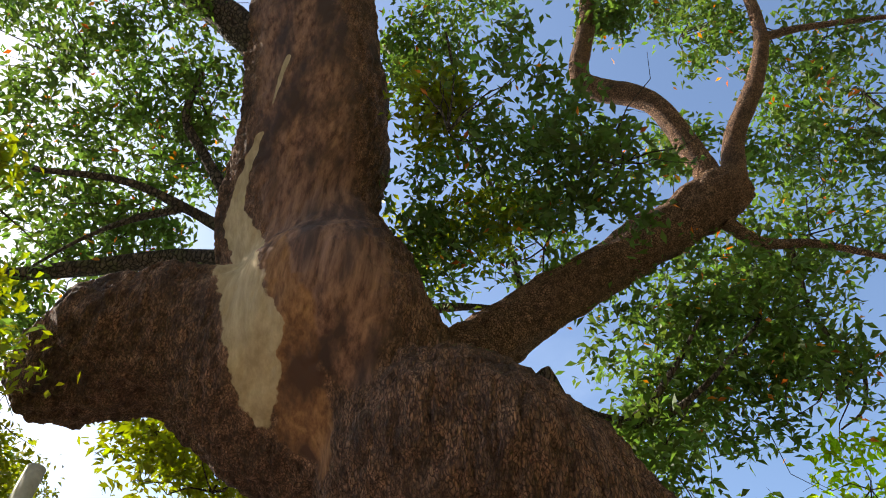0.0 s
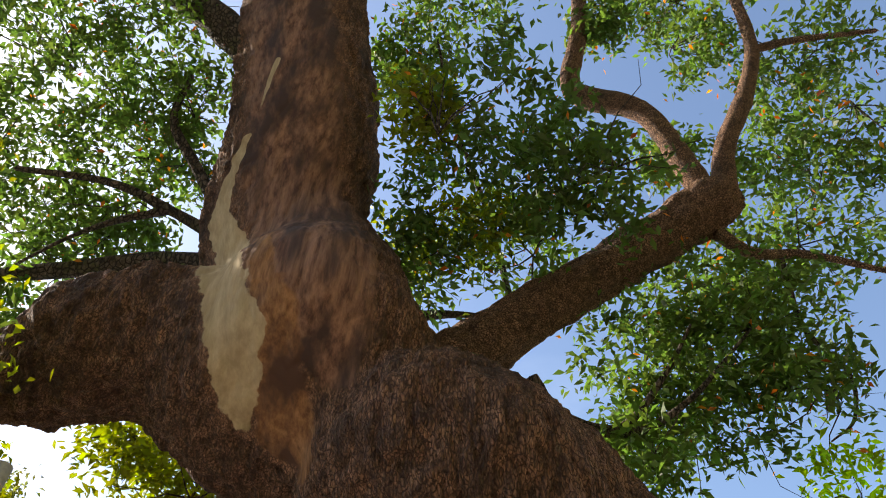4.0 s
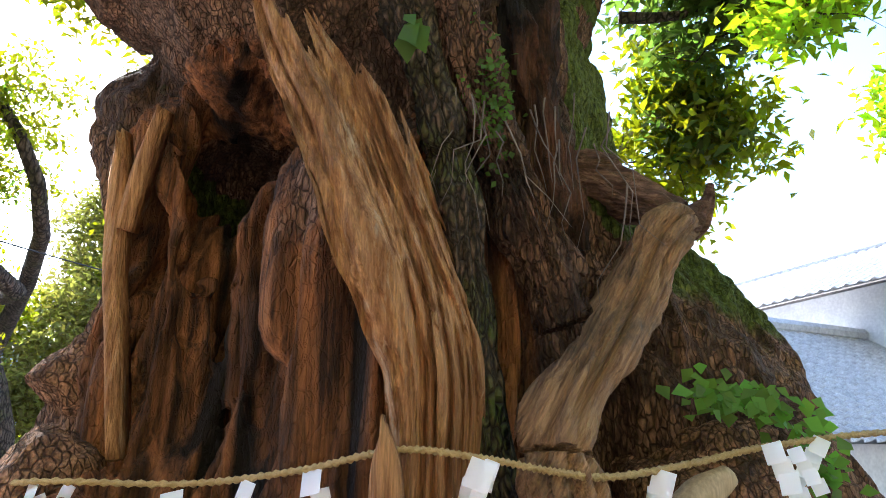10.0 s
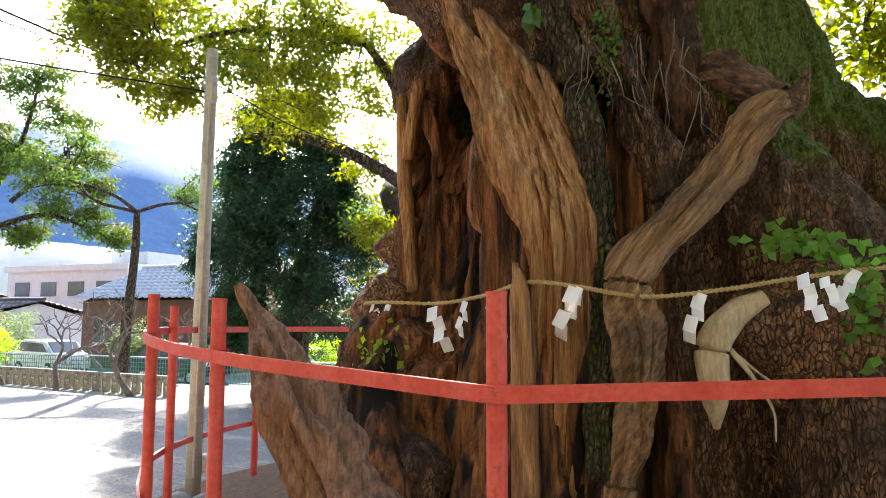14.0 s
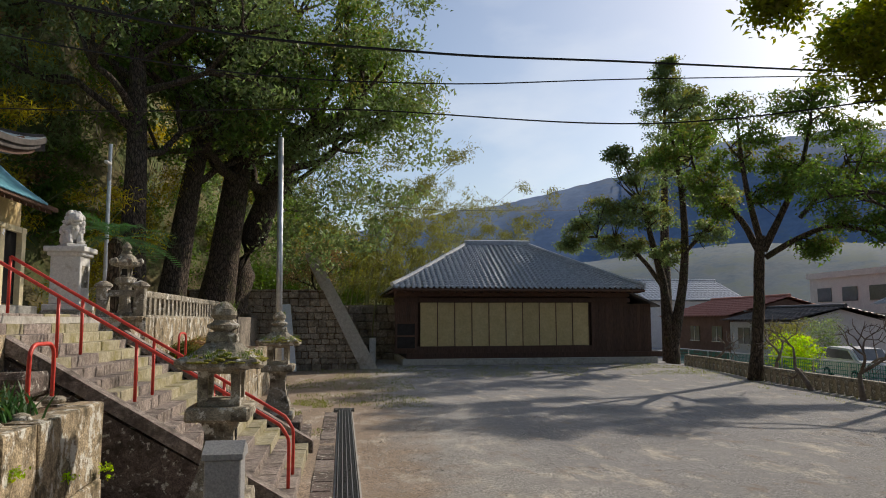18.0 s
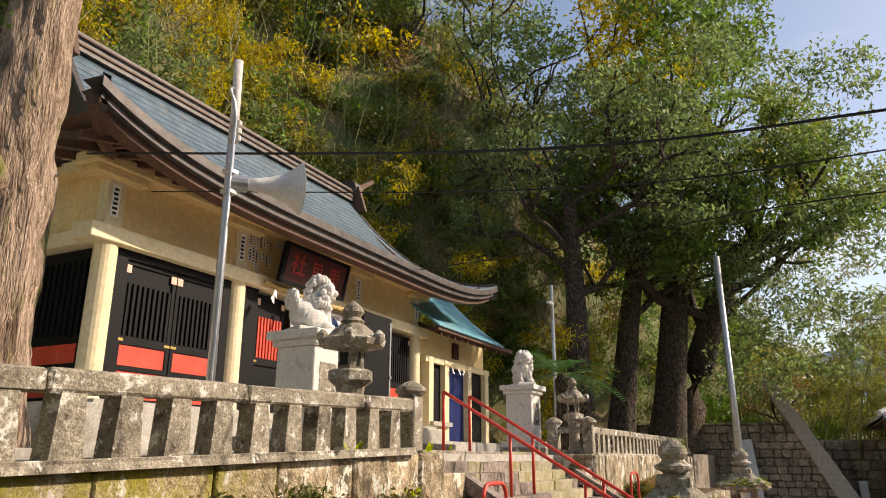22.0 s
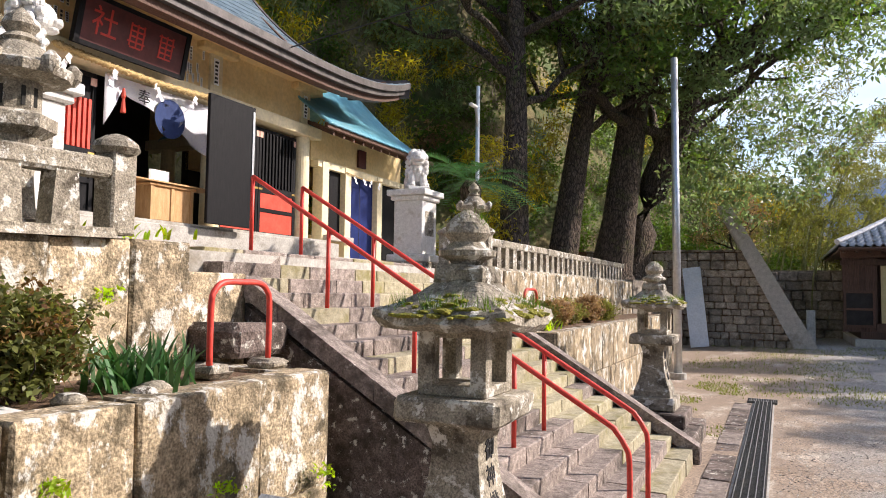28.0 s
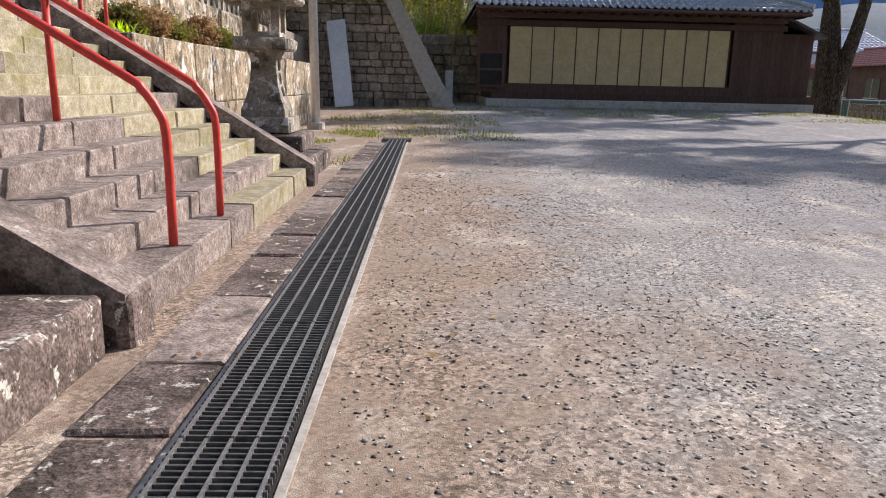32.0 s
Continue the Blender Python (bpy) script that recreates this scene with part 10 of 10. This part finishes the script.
# trees along the street side of the court
G = "trees along the court"
def court_tree(base, limbs, clumps, label, leaf, seed, per=900, size=0.17, name="tree"):
    """A broadleaf tree with drawn limbs; each clump of leaves hangs on twigs from the nearest limb."""
    t = thing(name, base, label, "tree", G)
    rr = np.random.default_rng(seed)
    pts = np.concatenate([np.array(smooth_path(l, 5)) for l in limbs])
    segs = [list(l) for l in limbs]
    C = np.array(clumps)
    for c in C:
        d = np.linalg.norm(pts[:, :3] - c[:3], axis=1) + 0.6 * np.maximum(0, pts[:, 2] - c[2])
        o = pts[np.argmin(d)]
        a = o[:3]
        for q in range(4):
            e = c[:3] + rr.normal(size=3) * c[3] * 0.55
            m = a + (e - a) * 0.5 + rr.normal(size=3) * 0.18
            segs.append([(*a, min(0.05, o[3] * 0.6)), (*m, 0.028), (*e, 0.010)])
    segs_mesh("trunk", segs, M["trunk"], t, "", 12)
    foliage("crown", C[:, :3], [(r * 1.25, r * 1.25, r * 0.9) for r in C[:, 3]], int(per * 1.5), size, L[leaf], t, "", seed, 0.20, 20)
    # sunlit leaves come from this raised olive copy, not from the sun alone
    foliage("crown_sunlit", C[:, :3] + np.array([0.25, -0.1, 0.3]), [(r, r, r * 0.6) for r in C[:, 3]], per // 3, size, L["olive"], t, "leaves with sunlight put into their olive tint", seed + 1, 0.18, 12)


court_tree((16.36, 33.0, 0.1), [[(16.36, 33.04, 0.0, 0.36), (16.12, 32.95, 2.72, 0.26), (16.02, 33.11, 4.26, 0.22), (15.63, 33.41, 6.42, 0.16), (15.2, 33.61, 8.58, 0.08)], [(16.36, 33.0, 0.0, 0.36), (16.43, 32.86, 1.51, 0.29), (16.75, 32.39, 4.24, 0.23), (16.72, 31.97, 6.35, 0.19), (16.48, 31.73, 9.35, 0.13), (15.98, 31.78, 12.37, 0.05)], [(16.08, 33.1, 3.95, 0.13), (15.1, 34.06, 5.82, 0.11), (13.88, 35.15, 6.79, 0.08), (12.64, 36.2, 6.98, 0.04)], [(16.72, 32.02, 5.74, 0.11), (17.44, 30.95, 6.9, 0.08), (17.88, 30.22, 7.75, 0.05)]],
           [(15.2, 33.61, 8.58, 1.28), (14.58, 33.76, 10.1, 1.1), (15.67, 32.5, 10.63, 1.28), (16.24, 31.63, 12.06, 1.19), (16.95, 31.05, 13.27, 1.01), (16.81, 31.39, 10.55, 1.28), (15.67, 33.15, 7.63, 1.1), (14.27, 34.53, 8.0, 1.1), (13.3, 35.39, 8.35, 1.1), (12.63, 36.17, 7.29, 0.91), (13.89, 35.17, 6.48, 0.82), (17.61, 30.34, 8.34, 1.1), (17.45, 30.96, 6.75, 0.91), (16.13, 32.66, 5.76, 0.82), (17.26, 30.98, 11.76, 1.1), (12.14, 36.57, 6.51, 0.55), (14.83, 34.21, 6.13, 0.73), (17.03, 31.15, 9.01, 1.1), (14.03, 34.03, 11.18, 0.64)], "double-trunked broadleaf tree at the court's corner", "deep", 11, 800, 0.19)
court_tree((15.35, 23.97, 0.0), [[(15.35, 23.97, -0.1, 0.33), (15.38, 23.85, 1.0, 0.24), (15.42, 23.63, 3.07, 0.21), (15.42, 23.49, 4.5, 0.20), (15.46, 23.37, 5.58, 0.16)], [(15.41, 23.46, 4.98, 0.14), (15.05, 23.95, 6.22, 0.12), (14.4, 24.53, 7.23, 0.09), (13.79, 24.95, 8.22, 0.06), (13.54, 25.01, 9.45, 0.03)], [(15.43, 23.4, 5.46, 0.13), (14.84, 23.14, 7.31, 0.10), (14.55, 22.96, 8.69, 0.07), (14.33, 22.74, 10.04, 0.03)], [(15.55, 23.37, 4.98, 0.15), (16.34, 23.04, 6.7, 0.12), (16.73, 22.52, 8.13, 0.09), (16.85, 22.06, 9.65, 0.06), (16.92, 21.93, 10.61, 0.03)], [(15.62, 23.34, 4.74, 0.12), (16.4, 22.28, 5.41, 0.10), (17.14, 21.28, 5.72, 0.08), (18.0, 20.49, 5.34, 0.05), (18.79, 20.0, 4.99, 0.025)], [(16.71, 22.72, 6.2, 0.09), (17.89, 22.27, 7.72, 0.07), (18.84, 21.88, 9.01, 0.04)]],
           [(13.52, 24.98, 9.81, 0.94), (12.74, 25.59, 8.96, 0.72), (13.91, 24.66, 7.94, 0.87), (14.03, 22.92, 10.28, 0.94), (14.95, 22.63, 9.39, 0.94), (14.5, 23.73, 8.58, 0.79), (16.22, 22.4, 10.49, 0.87), (17.21, 21.72, 10.73, 0.79), (17.23, 22.17, 9.6, 0.94), (18.63, 22.0, 9.25, 0.94), (19.03, 21.73, 8.0, 0.87), (17.87, 21.83, 7.41, 0.94), (16.53, 22.44, 7.86, 0.79), (15.44, 22.52, 7.04, 0.65), (17.13, 21.27, 5.83, 0.79), (18.08, 20.41, 5.57, 0.79), (18.88, 19.94, 4.99, 0.5), (16.76, 21.96, 4.93, 0.5), (14.32, 24.38, 6.71, 0.65), (19.19, 21.36, 6.97, 0.58), (16.18, 23.23, 8.44, 0.72)], "broadleaf tree with a forked trunk by the stone fence", "camphor", 13, 620, 0.17)
court_tree((18.5, 38, 0), [[(18.5, 38.0, -0.1, 0.36), (18.4, 37.8, 6.0, 0.28), (18.3, 37.2, 12.0, 0.16), (18.24, 36.54, 17.3, 0.03)]], [(18.24, 36.54, 17.33, 0.45), (18.13, 36.7, 16.47, 0.9), (18.46, 36.56, 15.6, 1.26), (17.74, 37.06, 15.43, 0.9), (19.2, 36.12, 15.08, 1.08), (18.08, 36.94, 14.22, 1.53), (18.3, 37.0, 12.6, 1.6), (18.2, 37.2, 11.0, 1.7)], "slim conifer rising behind the corner trees", "deep", 15, 700, 0.19)
for k, (x, y, h) in enumerate(((14.4, 17.0, 0.9), (14.9, 20.0, 1.0), (16.8, 29.5, 0.8), (14.1, 13.8, 1.1), (17.5, 26, 1.0), (19.5, 21, 1.2), (18.0, 16, 1.0))):
    tree((x, y, -0.1), (0.1 * (-1) ** k, 0.2, 1), h, 0.09, 4, 130 + k, "bare spreading plum tree in winter twigs", None, bark="twig", spread=0.85, up=0.05, kids=(2, 3), shrink=0.8, name="plum_tree", group="bare plum trees")
tree((16.9, 17.2, -0.1), None, 1.6, 0.2, 2, 140, "thin tree with sparse green tufts and bare limbs", "camphor", 0.14, 200, 0.5, 0.2, "trunk", 0.8, 0.2, (2, 3), 0.75, trunk_pts=[(16.9, 17.2, -0.2, 0.2), (17.0, 17.2, 2.0, 0.16), (17.3, 17.3, 4.2, 0.13), (17.2, 17.2, 5.6, 0.1)], group=G)


def juniper():
    t = thing("juniper", (14.8, 9.6, 0), "dark shaggy juniper with upswept foliage", "tree")
    rr = np.random.default_rng(8)
    segs, cs, rads = [], [], []
    for s in (-1, 1):
        segs.append([(14.8 + 0.2 * s, 9.6 - 0.35 * s, -0.2, 0.26), (14.8 + 0.25 * s, 9.6 - 0.5 * s, 2.5, 0.2), (14.8 + 0.3 * s, 9.6 - 0.9 * s, 5.5, 0.1)])
    for k in range(170):
        z = rr.uniform(1.4, 7.6)
        w = np.interp(z, [1.2, 2.5, 4.5, 6.5, 7.8], [1.4, 2.3, 2.4, 1.6, 0.4])
        a = rr.uniform(0, 6.28)
        d = w * rr.uniform(0.45, 1.0)
        cs.append((14.8 + d * math.cos(a) * 0.85, 9.6 + d * math.sin(a) * 1.1, z))
        rads.append((0.35, 0.35, 0.75))
    segs_mesh("trunk", segs, M["trunk"], t, "", 12)
    foliage("crown", cs, rads, 700, 0.14, L["juniper"], t, "dark scale-like foliage", 5, 0.16, 12, 0.5, 0.3)


juniper()
# sunlit camphor branches between the pole and the juniper
def sunlit_camphor():
    t = thing("sunlit_camphor", (19, 7.5, 0), "camphor with back light put into its yellow-green leaves", "tree")
    segs, tips = [], []
    rr = np.random.default_rng(4)
    segs.append([(19, 7.5, -0.3, 0.4), (18.2, 7.3, 3.0, 0.32), (16.8, 7.6, 5.5, 0.25), (11.93, 4.76, 4.70) + (0.14,), (10.67, 5.71, 5.32) + (0.10,), (9.52, 6.49, 5.27) + (0.05,)])
    segs.append([(17.4, 7.4, 4.6, 0.2), (11.84, 4.51, 5.53) + (0.12,), (10.53, 4.81, 7.02) + (0.08,), (9.41, 5.45, 7.22) + (0.05,)])
    segs.append([(10.53, 4.81, 7.02) + (0.07,), (8.83, 5.65, 6.80) + (0.05,), (7.70, 6.50, 6.25) + (0.03,), (7.19, 6.92, 5.53) + (0.015,)])
    C = np.array([(10.54, 5.02, 6.74, 0.9), (9.93, 5.85, 6.41, 0.9), (9.13, 6.37, 6.46, 0.8), (9.55, 6.43, 5.66, 0.7), (8.23, 6.59, 6.49, 0.8), (8.01, 6.94, 5.66, 0.6), (11.40, 4.89, 6.30, 0.8), (10.80, 4.51, 7.30, 0.8), (9.61, 5.36, 7.20, 0.9), (11.57, 5.29, 5.09, 0.6), (11.80, 5.37, 3.74, 0.5), (7.33, 6.92, 6.15, 0.7), (6.76, 7.00, 6.16, 0.7), (8.31, 5.81, 7.48, 1.0), (9.01, 5.83, 6.26, 0.9), (10.03, 5.61, 5.82, 0.8), (9.48, 4.94, 6.76, 0.9), (6.95, 6.21, 6.61, 0.7), (6.34, 6.44, 6.05, 0.5), (7.47, 6.22, 5.61, 0.5), (6.35, 5.67, 6.03, 0.9), (6.29, 6.01, 5.39, 0.5), (8.24, 5.21, 6.15, 0.9), (9.25, 5.12, 5.48, 0.9), (4.87, 6.00, 6.26, 0.4)])
    segs_mesh("trunk", segs, M["trunk"], t, "", 10)
    # yellow set for leaves with sun behind, darker set paints the crown's shade
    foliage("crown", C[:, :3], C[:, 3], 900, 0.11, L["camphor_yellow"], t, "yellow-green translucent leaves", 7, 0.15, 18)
    foliage("crown_shade", C[::2, :3] + 0.3, C[::2, 3], 420, 0.11, L["camphor"], t, "darker leaves, crown shade put into their colour", 17, 0.15, 12)
    twigs("twig_tangle", [c[:3] for c in C for k in range(5)], [c[:3] + rr.normal(size=3) * c[3] * 0.6 for c in C for k in range(5)], 0.014, M["trunk"], t, 4)


sunlit_camphor()


def lime_tree():
    t = thing("spring_tree", (6.5, -8.0, 0), "tree in bright yellow-green spring leaf", "tree")
    rr = np.random.default_rng(6)
    C = np.array([(5.53, -5.61, 7.31, 0.75), (6.02, -5.30, 6.69, 0.55), (5.96, -5.75, 6.03, 0.6), (6.70, -5.14, 5.59, 0.35), (6.37, -5.51, 5.39, 0.5), (6.02, -5.99, 5.47, 0.5), (6.31, -4.95, 7.25, 0.4), (5.08, -5.71, 7.71, 0.7), (5.02, -2.99, 6.37, 0.5), (4.53, -3.48, 6.79, 0.7), (3.78, -3.78, 7.18, 0.8), (4.30, -3.83, 6.36, 0.8), (3.58, -3.98, 6.53, 0.8), (5.01, -3.29, 5.82, 0.6), (4.47, -3.89, 5.61, 0.8), (5.44, -3.17, 5.60, 0.5), (4.04, -4.24, 5.69, 0.8), (5.04, -4.05, 6.44, 0.6), (4.12, -4.36, 6.98, 0.7), (4.03, -4.60, 6.19, 0.7)])
    o = np.array((4.69, -7.12, 6.16))
    segs = [[(o[0], o[1], -0.2, 0.3), (o[0] - 0.1, o[1], 2.5, 0.26), (*o, 0.2)]]
    for c in C[::2]:
        segs.append([(*o, 0.06), *[(*(o + (c[:3] - o) * f + rr.normal(size=3) * 0.15), 0.05 * (1.1 - f)) for f in (0.4, 0.75, 1.0)]])
    segs_mesh("trunk", segs, M["trunk"], t, "", 8)
    foliage("crown", C[:, :3], C[:, 3] * 1.15, 430, 0.15, L["lime"], t, "fresh lime-green leaves", 8, 0.15, 15, 0.5)
    twigs("twig_tangle", [c[:3] for c in C for k in range(6)], [c[:3] + rr.normal(size=3) * c[3] * 0.6 for c in C for k in range(6)], 0.010, M["trunk"], t, 4)


lime_tree()
# distant woods seen past the trunk
for k, (p, r, lf) in enumerate((((20.5, 5.5, 6.0), 3.2, "olive"), ((22, 9.0, 5.0), 3.0, "camphor_yellow"), ((24, 3.0, 6.5), 3.2, "deep"), ((23.16, 0.88, 11.35), 2.6, "olive"), ((21.28, -0.35, 10.05), 2.0, "camphor_yellow"), ((20.35, 3.81, 7.47), 2.4, "camphor_yellow"), ((22.62, 4.72, 12.53), 2.6, "olive"), ((22.6, 6.2, 8.6), 2.8, "olive"), ((21.0, 7.3, 4.2), 2.6, "olive"))):
    t = thing("roadside_tree", (p[0], p[1], 0), "rounded leafy tree beyond the street", "tree", "trees beyond the street")
    segs_mesh("trunk", [[(p[0], p[1], -0.5, 0.13), (p[0] + 0.1, p[1], p[2] * 0.4, 0.11), (p[0], p[1], p[2], 0.06)]], M["trunk"], t, "", 8)
    foliage("crown", [np.array(p)], [(r, r, r * 0.95)], 11000, 0.20, L[lf], t, "", 300 + k, 0.35, 60)
for k, (x, y, r, lf) in enumerate(((22.5, 33, 1.8, "olive"), (24, 24, 1.6, "deep"), (19.6, 27.5, 1.2, "lime"), (25.5, 34.5, 2.0, "deep"), (20.5, 12.0, 1.3, "lime"), (24, 60, 3, "olive"), (40, 90, 4, "deep"))):
    s = thing("garden_shrub", (x, y, -0.4), "rounded garden shrub beside the street", "shrub", "shrubs by the street")
    foliage("foliage", [(x, y, r * 0.7)], [(r, r, r * 0.8)], 3000, 0.13, L[lf], s, "", 400 + k, 0.25, 30)


# ---- planters ----
def bush(x, y, z, r, leaf, label, seed, per=4600, size=0.05):
    b = thing("bush", (x, y, z - r), label, "bush", "clipped bushes in the planters")
    rr = np.random.default_rng(seed)
    foliage("leaves", [(x, y, z)], [(r, r, r * 0.95)], per, size, L[leaf], b, "", seed, 0.07, 60, 0.3, 0.55)
    if leaf == "bushy":
        foliage("brown_leaves", [(x, y, z)], [(r, r, r * 0.95)], per // 2, size * 0.8, L["bronze"], b, "bronze winter leaves", seed + 40, 0.06, 50, 0.3, 0.55)
    twigs("stem_tangle", [(x, y, z - r)] * 26, [np.array((x, y, z)) + rr.normal(size=3) * r * 0.5 for _ in range(26)], 0.012, M["trunk"], b, seed)


bush(-3.70, 4.44, 1.80, 0.34, "bushy", "rounded boxwood bush in the planter", 1)
bush(-3.72, 3.10, 1.84, 0.38, "bushy", "rounded boxwood bush in the planter", 2)
bush(-3.65, 2.0, 1.82, 0.36, "bushy", "rounded boxwood bush in the planter", 3)
bush(-3.7, 0.4, 1.8, 0.34, "bushy", "rounded boxwood bush in the planter", 4)
bush(-3.75, 13.6, 1.72, 0.28, "bushy", "low shrub in the far planter", 5)
bush(-3.7, 14.4, 1.7, 0.30, "tan", "reddish low shrub in the far planter", 6)
bush(-3.75, 15.4, 1.72, 0.30, "olive", "low shrub in the far planter", 7)
bush(-3.7, 16.5, 1.75, 0.34, "tan", "reddish low shrub in the far planter", 8)
bush(-3.75, 18.0, 1.72, 0.32, "olive", "low shrub in the far planter", 9)


def strap_plant(x, y, z, n, l, label, seed, leaf="blade"):
    s = thing("strap_plant", (x, y, z), label, "plant", "strap-leaved plants")
    r = np.random.default_rng(seed)
    V, F = [], []
    for k in range(n):
        a, le = r.uniform(0, 6.28), l * r.uniform(0.6, 1.15)
        o = np.array([x + r.normal() * 0.14, y + r.normal() * 0.18, z])
        w = 0.014
        sd = np.array([-math.sin(a), math.cos(a), 0]) * w
        lean = r.uniform(0.25, 0.9)
        k0 = len(V)
        for i, t in enumerate((0, 0.35, 0.7, 1.0)):
            c = o + np.array([math.cos(a) * lean * le * t ** 1.3, math.sin(a) * lean * le * t ** 1.3, le * (t - 0.35 * lean * t ** 2.5)])
            ww = (1, 1, 0.75, 0.08)[i]
            V += [c - sd * ww, c + sd * ww]
            if i:
                F.append((k0 + 2 * i - 2, k0 + 2 * i - 1, k0 + 2 * i + 1, k0 + 2 * i))
    tagged(raw("leaves", V, F, L[leaf], s), kind="stuff")


strap_plant(-3.55, 5.05, 1.48, 130, 0.34, "clump of dark green strap leaves in the planter", 1)
strap_plant(-3.6, 1.2, 1.48, 120, 0.40, "clump of dark green strap leaves in the planter", 2)
strap_plant(-4.45, 5.75, 2.44, 30, 0.12, "small weeds at the foot of the balustrade", 3, "lime")
strap_plant(-4.4, 4.2, 2.44, 30, 0.09, "small weeds at the foot of the balustrade", 4, "lime")
strap_plant(-3.5, 12.9, 1.48, 60, 0.22, "grassy weeds by the red hoop", 5, "lime")
for k, (x, y, z) in enumerate(((-3.0, 5.2, 0.95), (-3.0, 4.1, 1.2), (-4.16, 5.3, 2.05), (-4.16, 2.2, 2.0), (-2.95, 6.1, 0.8))):
    w = thing("wall_weed", (x + 0.02, y, z), "tuft of yellow-green weed growing from the wall", "weed", "weeds on the walls")
    foliage("leaves", [(x + 0.03, y, z)], [(0.05, 0.09, 0.08)], 70, 0.045, L["lime"], w, "", 500 + k, 0.03, 6)
def rock_bed():
    b = thing("rock_bed", (-3.6, 3.8, 1.47), "bed of bright white stone chips among rounded rocks", "rock bed")
    part("chip_bed", rough_box(-3.95, -3.25, 3.25, 4.25, 1.44, 1.49, 0.02, 3, 0.02), M["white"], b)
    r = np.random.default_rng(9)
    for k in range(16):
        x, y, s = r.uniform(-3.95, -3.15), r.uniform(3.0, 5.0), r.uniform(0.03, 0.08)
        bm = bmesh.new()
        bmesh.ops.create_icosphere(bm, subdivisions=2, radius=1.0)
        for v in bm.verts:
            v.co = Vector((v.co.x * s * 1.3, v.co.y * s, v.co.z * s * 0.55)) * (1 + 0.2 * float(vnoise(v.co.x * 2 + k, v.co.y * 2, v.co.z * 2))) + Vector((x, y, 1.50))
        part("rock", bm, M["oldstone"], b, smooth=True)


rock_bed()


def cycad():
    c = thing("cycad", (-5.1, 13.9, 2.42), "cycad palm with arching dark green fronds", "cycad")
    part("trunk", lathe(bmesh.new(), -5.3, 14.1, [(0.2, 2.4), (0.22, 2.8), (0.18, 3.5), (0.2, 4.0), (0.1, 4.15)], 14), M["trunk"], c)
    r = np.random.default_rng(2)
    for k in range(30):
        a, el = r.uniform(0, 6.28), r.uniform(0.15, 1.0)
        l = r.uniform(1.1, 1.5)
        pts = []
        for t in np.linspace(0, 1, 9):
            pts.append(np.array([-5.3 + math.cos(a) * l * t * math.cos(el * 0.7), 14.1 + math.sin(a) * l * t * math.cos(el * 0.7), 4.1 + l * (math.sin(el) * t - 0.55 * t * t)]))
        V, F = [], []
        for i in range(24):
            t = 0.12 + 0.88 * i / 24
            p = np.array([np.interp(t, np.linspace(0, 1, 9), [q[j] for q in pts]) for j in range(3)])
            d = pts[-1] - pts[0]
            sd = np.cross(d, (0, 0, 1.0))
            sd /= np.linalg.norm(sd)
            fw = d / np.linalg.norm(d)
            le = 0.17 * math.sin(math.pi * min(1, 0.25 + 0.75 * (1 - t)))
            for s in (-1, 1):
                q = len(V)
                V += [p, p + fw * 0.036, p + sd * s * le * 1.25 + fw * 0.09 + np.array([0, 0, 0.03])]
                F.append((q, q + 1, q + 2))
        fr = raw("frond", V, F, L["blade"], c)
    return c


cycad()
